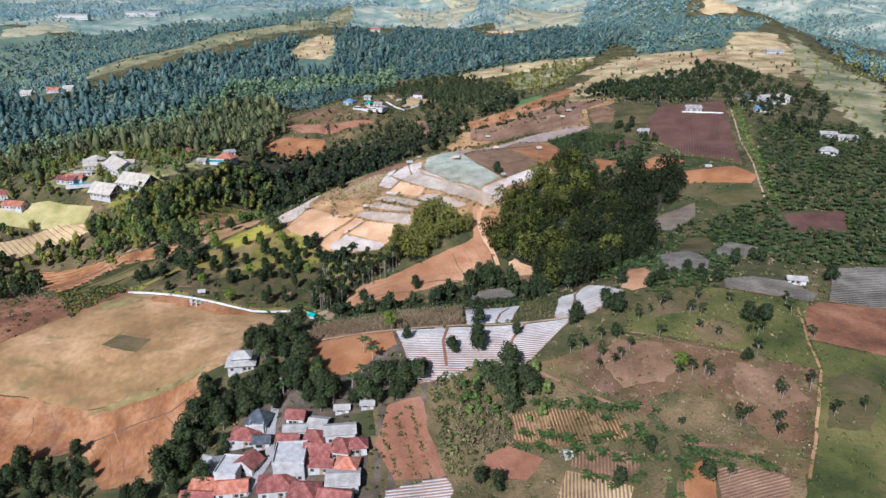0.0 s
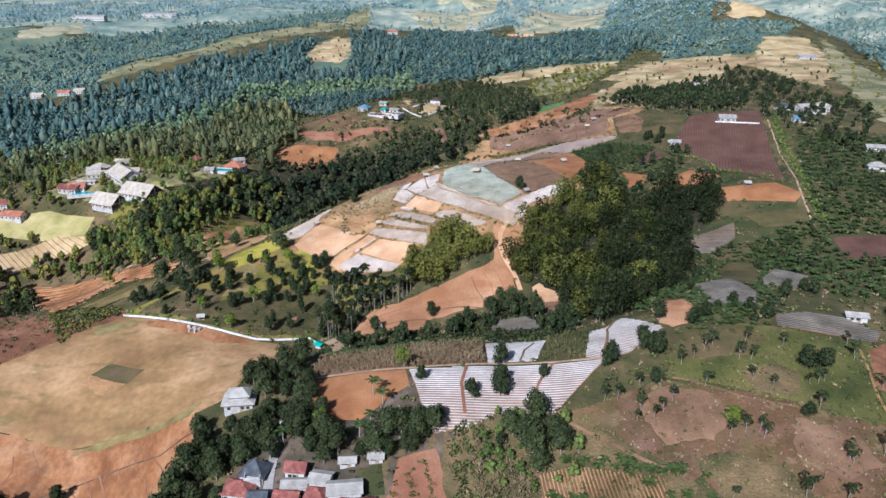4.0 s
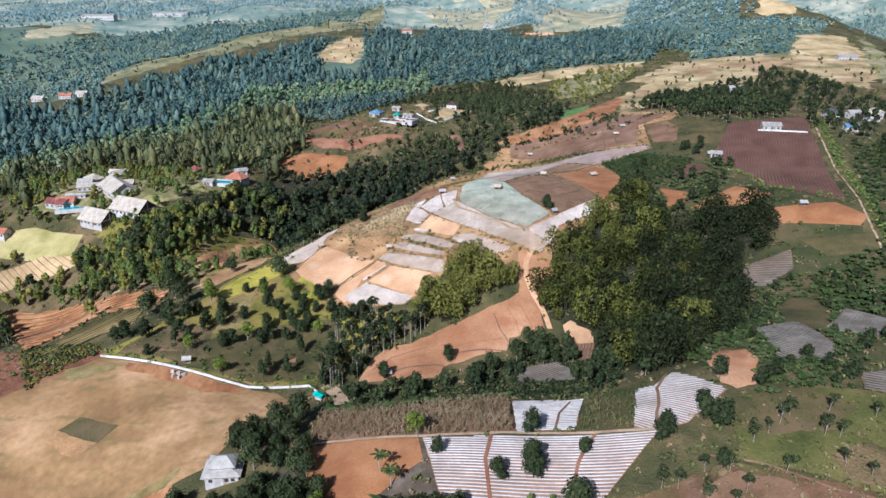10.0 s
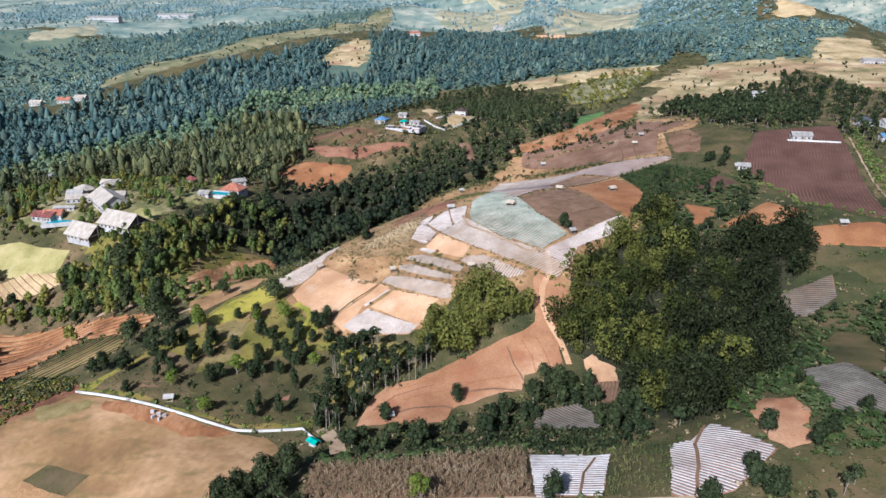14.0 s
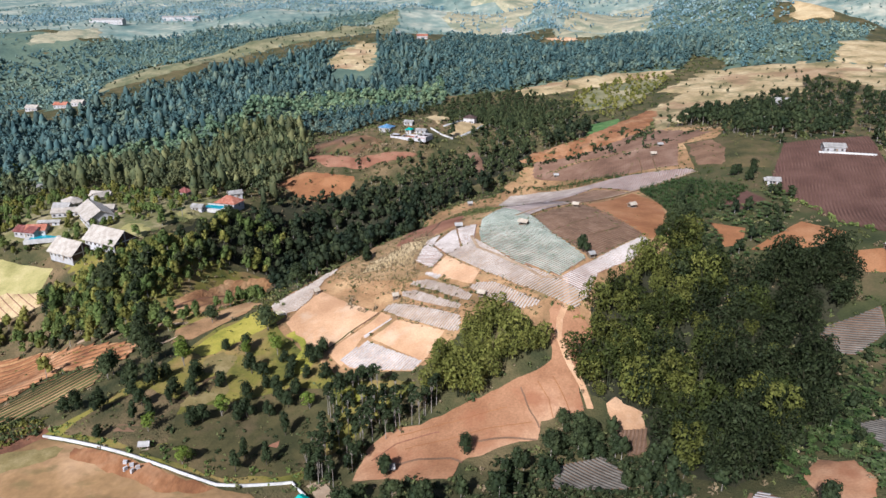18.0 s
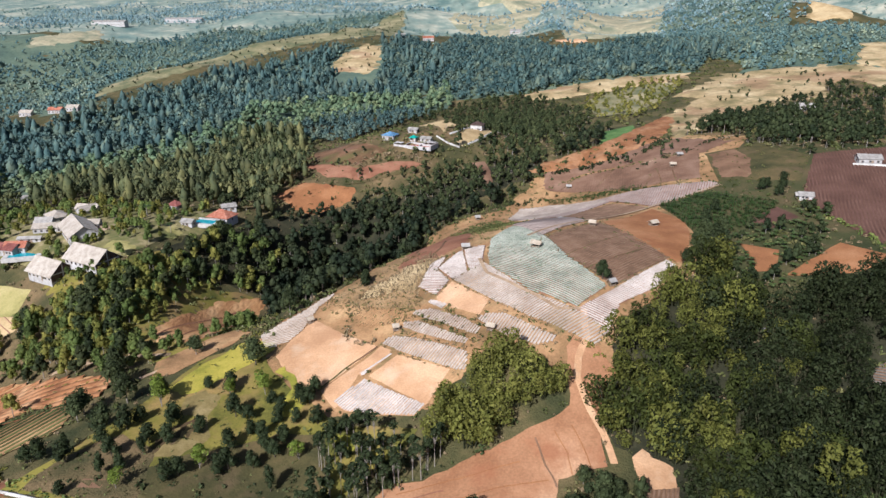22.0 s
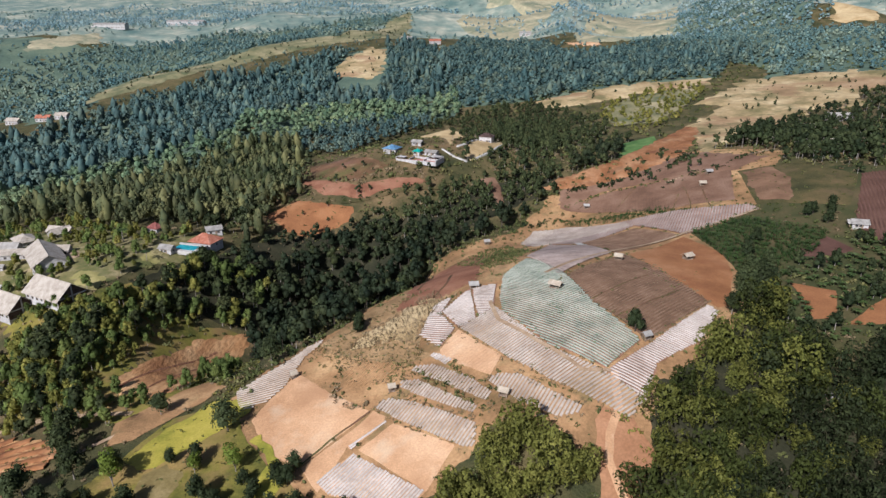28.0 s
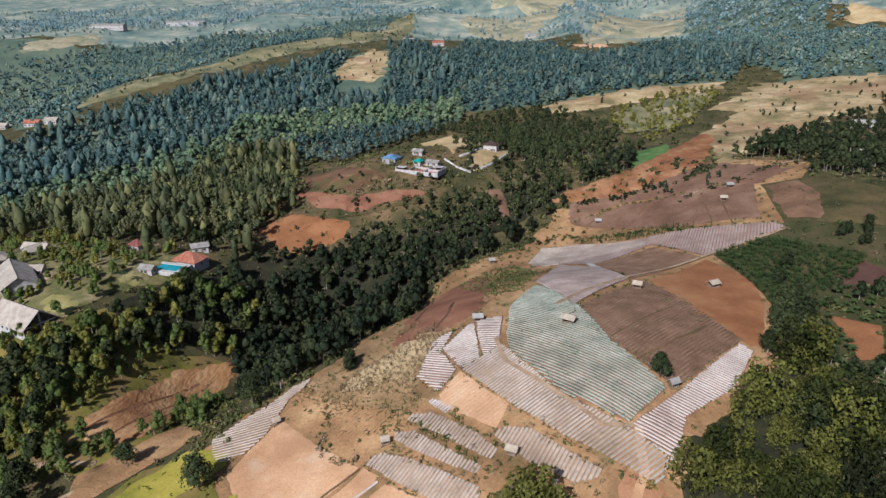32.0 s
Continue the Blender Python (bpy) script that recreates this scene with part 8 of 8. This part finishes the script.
def pool(label, x, y, turn, w, d):
    top = tagged(new("swimming_pool"), label, "pool")
    z = max(h1(x + u, y + v) for u in (-w / 2, w / 2) for v in (-d / 2, d / 2)) - 0.1
    top.matrix_basis = pose(x, y, z, 0, 0, turn)
    for lx, ly, cx, cy in ((w + 4, 2, 0, d / 2 + 1), (w + 4, 2, 0, -d / 2 - 1), (2, d, w / 2 + 1, 0), (2, d, -w / 2 - 1, 0)):
        part("deck", box(lx, ly, -1.5, 0.25, cx, cy), M["concrete"], top)
    part("water", box(w, d, -1.5, 0.05, 0, 0, 0), M["water"], top)
    return top


pool("turquoise swimming pool in a pale deck", *(-150.9, 449.2), -12, 13, 6)
pool("blue resort pool beside the halls", *(-221.4, 412.7), 20, 12, 6)

# the walled compound across the valley
cx, cy = (-57.5, 555.8)
comp = tagged(new("walled_compound"), "low white walled building without a roof, half built", "building")
comp.matrix_basis = pose(cx, cy, h1(cx, cy), 0, 0, -20)
for lx, ly, ox, oy, hh in ((25, 0.4, 0, -5.5, 0.7), (25, 0.4, 0, 5.5, 1.9), (0.4, 11, -12.5, 0, 1.6), (0.4, 11, 12.5, 0, 1.6), (0.4, 11, -4, 0, 1.5), (0.4, 11, 5, 0, 1.5), (9, 0.4, 0.5, 1, 1.5), (7.5, 0.4, 8.7, -1.5, 1.5)):
    part("wall", box(lx, ly, -1.5, hh, ox, oy), M["plaster"], comp)
part("floor_slab", box(24.6, 10.6, -1.5, 0.25), M["earthred"], comp)
part("roof_slab", box(6, 3.6, 1.9, 2.15, 9.2, 3.4), M["plaster"], comp)
part("roof_slab", box(5, 3, 1.6, 1.85, -9.5, -3.6), M["plaster"], comp)
for x, y, turn, w, d, eave, rise, roof, kind, what in [
        (-75.1, 566.6, -20, 8, 7, 3, 1.6, 'blue', 'hip', "small house with a blue roof"),
        (-21.0, 603.1, -15, 8, 6, 4.5, 1.6, 'timber', 'hip', "two-storey pavilion with a brown roof"),
        (-61.0, 574.5, -20, 6, 4, 2.6, 0.8, 'sheet', 'gable', "small grey-roofed shed among farm plots"),
        (-59.5, 561.5, -20, 4, 4, 2.5, 1, 'teal', 'hip', "garden canopy with a teal roof"),
        (-51.4, 561.6, -20, 7, 4, 2.6, 0.8, 'sheet', 'gable', "white store in the compound"),
        (168.0, 470.7, -6, 10, 6, 3, 1.4, 'sheet', 'gable', "white-roofed farm shed at the field end"),
        (125.7, 433.0, -10, 5.5, 4, 2.4, 1, 'sheet', 'gable', "grey hut at the field corner"),
        (214.9, 500.2, 0, 9, 6, 3.2, 1.8, 'tile_dark', 'hip', "hamlet house with a dark roof"),
        (227.3, 496.3, 10, 9, 6, 3.2, 1.8, 'sheet', 'gable', "hamlet house with a grey roof"),
        (239.0, 496.6, 5, 8, 7, 4.5, 2, 'shingle', 'hip', "tall pale hamlet house among farm plots"),
        (211.0, 466.3, 0, 7, 5, 3, 1.2, 'blue', 'gable', "low house with a blue-green roof"),
        (227.6, 408.9, -10, 9, 4, 2.8, 1, 'sheet', 'gable', "long white-roofed shed among farm plots"),
        (212.2, 377.9, -10, 9, 6, 3, 1.5, 'sheet', 'hip', "farm house with a pale hipped roof"),
        (125.2, 226.9, -12, 6, 3, 2.4, 0.7, 'sheet', 'gable', "long white field shed among farm plots"),
        (235.2, 401.8, -15, 10, 4, 2.8, 1, 'sheet', 'gable', "grey-roofed long shed among farm plots"),
        (205.5, 641.5, 0, 14, 8, 4, 1.5, 'sheet', 'gable', "pale long building on the ridge"),
        (162.3, 539.9, 0, 9, 6, 3, 1.5, 'shingle', 'gable', "pale-roofed house among ridge trees"),
        (353.1, 768.9, 0, 18, 9, 4, 2, 'sheet', 'gable', "large white-roofed barn on the far ridge"),
        (-435.6, 739.6, -5, 12, 7, 3.5, 2, 'shingle', 'gable', "pale house at the far wood edge"),
        (-407.2, 739.4, 5, 12, 7, 3.5, 2, 'tile_orange', 'gable', "orange-roofed house at the far wood edge"),
        (-393.8, 745.3, 0, 11, 7, 3.5, 2, 'shingle', 'gable', "pale house in a far clearing"),
        (-22.1, 175.2, 0, 3.6, 2.2, 2.0, 0.6, 'sheet', 'gable', "white-roofed shed among village trees"),
        (-29.6, 175.0, 4, 4.0, 2.2, 2.0, 0.6, 'sheet', 'gable', "low white shed among trees"),
        (33.2, 154.0, 0, 1.6, 2.0, 1.7, 0.4, 'sheet', 'gable', "small white shed on the terraces"),
        (233.7, 490.3, 0, 9, 7, 4.5, 2, 'shingle', 'hip', "white hamlet house under trees"),
        (-137.8, 1089.1, 0, 14, 8, 4, 2, 'sheet', 'gable', "pale farmhouse on the far ridge"),
        (-101.0, 1084.9, 10, 14, 8, 4, 2, 'tile_orange', 'gable', "orange-roofed farmhouse on the far ridge"),
        (18.6, 1328.2, 0, 18, 9, 4, 2, 'sheet', 'gable', "pale far barn on a hilltop"),
        (-690.5, 1367.5, 0, 60, 14, 7, 2, 'sheet', 'gable', "very long pale factory shed far away"),
        (-597.8, 1465.1, 0, 70, 14, 7, 2, 'sheet', 'gable', "long white factory shed on the far plain"),
]:
    house("farm_house", what, x, y, turn, w, d, eave, rise, roof, "plaster", kind)

# field huts
for k, (x, y, turn, w, d, roof) in enumerate([
    (7.5, 371.5, -30, 3.6, 2.6, 'thatch'),
    (31.2, 400.6, -20, 2.6, 2, 'thatch'),
    (56.6, 407.3, 30, 3.4, 2.6, 'thatch'),
    (-18.7, 381.3, 10, 2.8, 2.2, 'sheet'),
    (-39.0, 333.3, 20, 1.8, 1.5, 'thatch'),
    (-70.6, 345.1, 40, 1.9, 1.6, 'thatch'),
    (-8.2, 323.8, -20, 2.4, 1.8, 'thatch'),
    (30.4, 342.9, 30, 2.2, 1.8, 'sheet'),
    (86.4, 505.1, 0, 3, 2.4, 'thatch'),
    (93.1, 520.1, 10, 3, 2.4, 'sheet'),
    (34.0, 523.4, 0, 2.6, 2, 'sheet'),
    (-16.9, 482.2, 15, 2.4, 2, 'sheet'),
    (124.4, 433.9, -10, 5, 4, 'sheet'),
    (77.0, 331.5, 20, 4, 3, 'sheet'),
    (-31.2, 259.7, 10, 2.4, 2, 'sheet'),
    (137.8, 353.5, 0, 3, 2.4, 'sheet'),
    (-80.6, 460.9, 20, 2.6, 2, 'sheet'),
    (-99.8, 263.3, 10, 2.6, 1.8, 'sheet'),
]):
    hut("small field hut with a pale weathered roof", x, y, turn, w, d, roof)

# stall with a teal tarpaulin where the wall ends
x, y = (-51.4, 247.5)
stall = tagged(new("tarpaulin_stall"), "roadside stall under a teal tarpaulin", "stall")
stall.matrix_basis = pose(x, y, h1(x, y), 0, 0, -35) @ Matrix.Scale(0.75, 4)
part("tarpaulin", slab([(-2.6, -1.8, 2.2), (2.6, -1.8, 2.2), (2.4, 0, 3.0), (-2.4, 0, 3.0)], 0.05), M["teal"], stall)
part("tarpaulin", slab([(2.6, 1.8, 2.2), (-2.6, 1.8, 2.2), (-2.4, 0, 3.0), (2.4, 0, 3.0)], 0.05), M["teal"], stall)
for sx in (-2.3, 2.3):
    for sy in (-1.6, 1.6):
        part("pole", box(0.1, 0.1, -0.4, 2.3, sx, sy, 0), M["wood"], stall)
part("counter", box(3.4, 0.8, -0.3, 0.9, 0, -0.6), M["plaster"], stall)

# stacks of pale blocks by the wall
x, y = (-102.4, 257.2)
for k, (ox, oy) in enumerate(((0, 0), (2.2, -0.9), (4.2, -1.6), (1.2, -2.4), (3.4, -3.0))):
    st = tagged(new("block_stack"), "stack of pale concrete blocks on the dry turf", "stack", "block stacks")
    st.matrix_basis = pose(x + ox, y + oy, h1(x + ox, y + oy) + 0.35, 0, 0, 20 * k)
    for j in range(4):
        part("block", box(1.1, 0.6, 0.28 * j, 0.28 * j + 0.26, 0.04 * j, 0, 0.02), M["plaster"], st)

# coconut palms
palm = banana_form(9.0, 14, 3, 2.8, 0.35)
palm = {"wood": tube([(0, 0, -0.4), (0.5, 0.1, 2.6), (0.2, 0, 5.2)], 0.18, 0.11, 6), "leaf": palm["leaf"]}
palms = [thing_form("coconut_palm", palm, "banana", "bark", "coconut palm with drooping fronds", "palm", "palms")]
for k, (x, y) in enumerate([(-25.5, 183.9), (-27.6, 183.4), (-25.2, 198.5), (-49.2, 186.8), (-25.1, 186.8), (-62.6, 172.5), (-22.2, 193.6), (-180.9, 452.4), (-170.1, 442.3), (-160.0, 432.0)]):
    stand(palms, x, y, 0.8 + 0.1 * (k % 4), k * 1.3, k)

# a leafless tree by the white beds
r9 = np.random.default_rng(99)
limbs = [tube([(0, 0, -0.4), (0.1, 0, 2.2)], 0.16, 0.1)]
for k in range(16):
    a = k * 2.4
    q, zz = r9.uniform(1.2, 2.8), r9.uniform(3.4, 5.2)
    limbs.append(tube([(0.1, 0, r9.uniform(1.4, 2.2)), (q * 0.5 * math.cos(a), q * 0.5 * math.sin(a), zz * 0.72), (q * math.cos(a), q * math.sin(a), zz)], 0.07, 0.02, 4))
bare = tagged(new("bare_tree"), "leafless grey tree beside the white beds", "tree")
part("branches", quads("branches", *joined(limbs), [M["bark"]]), None, bare)
x, y = (19.9, 187.9)
bare.matrix_basis = pose(x, y, h1(x, y))
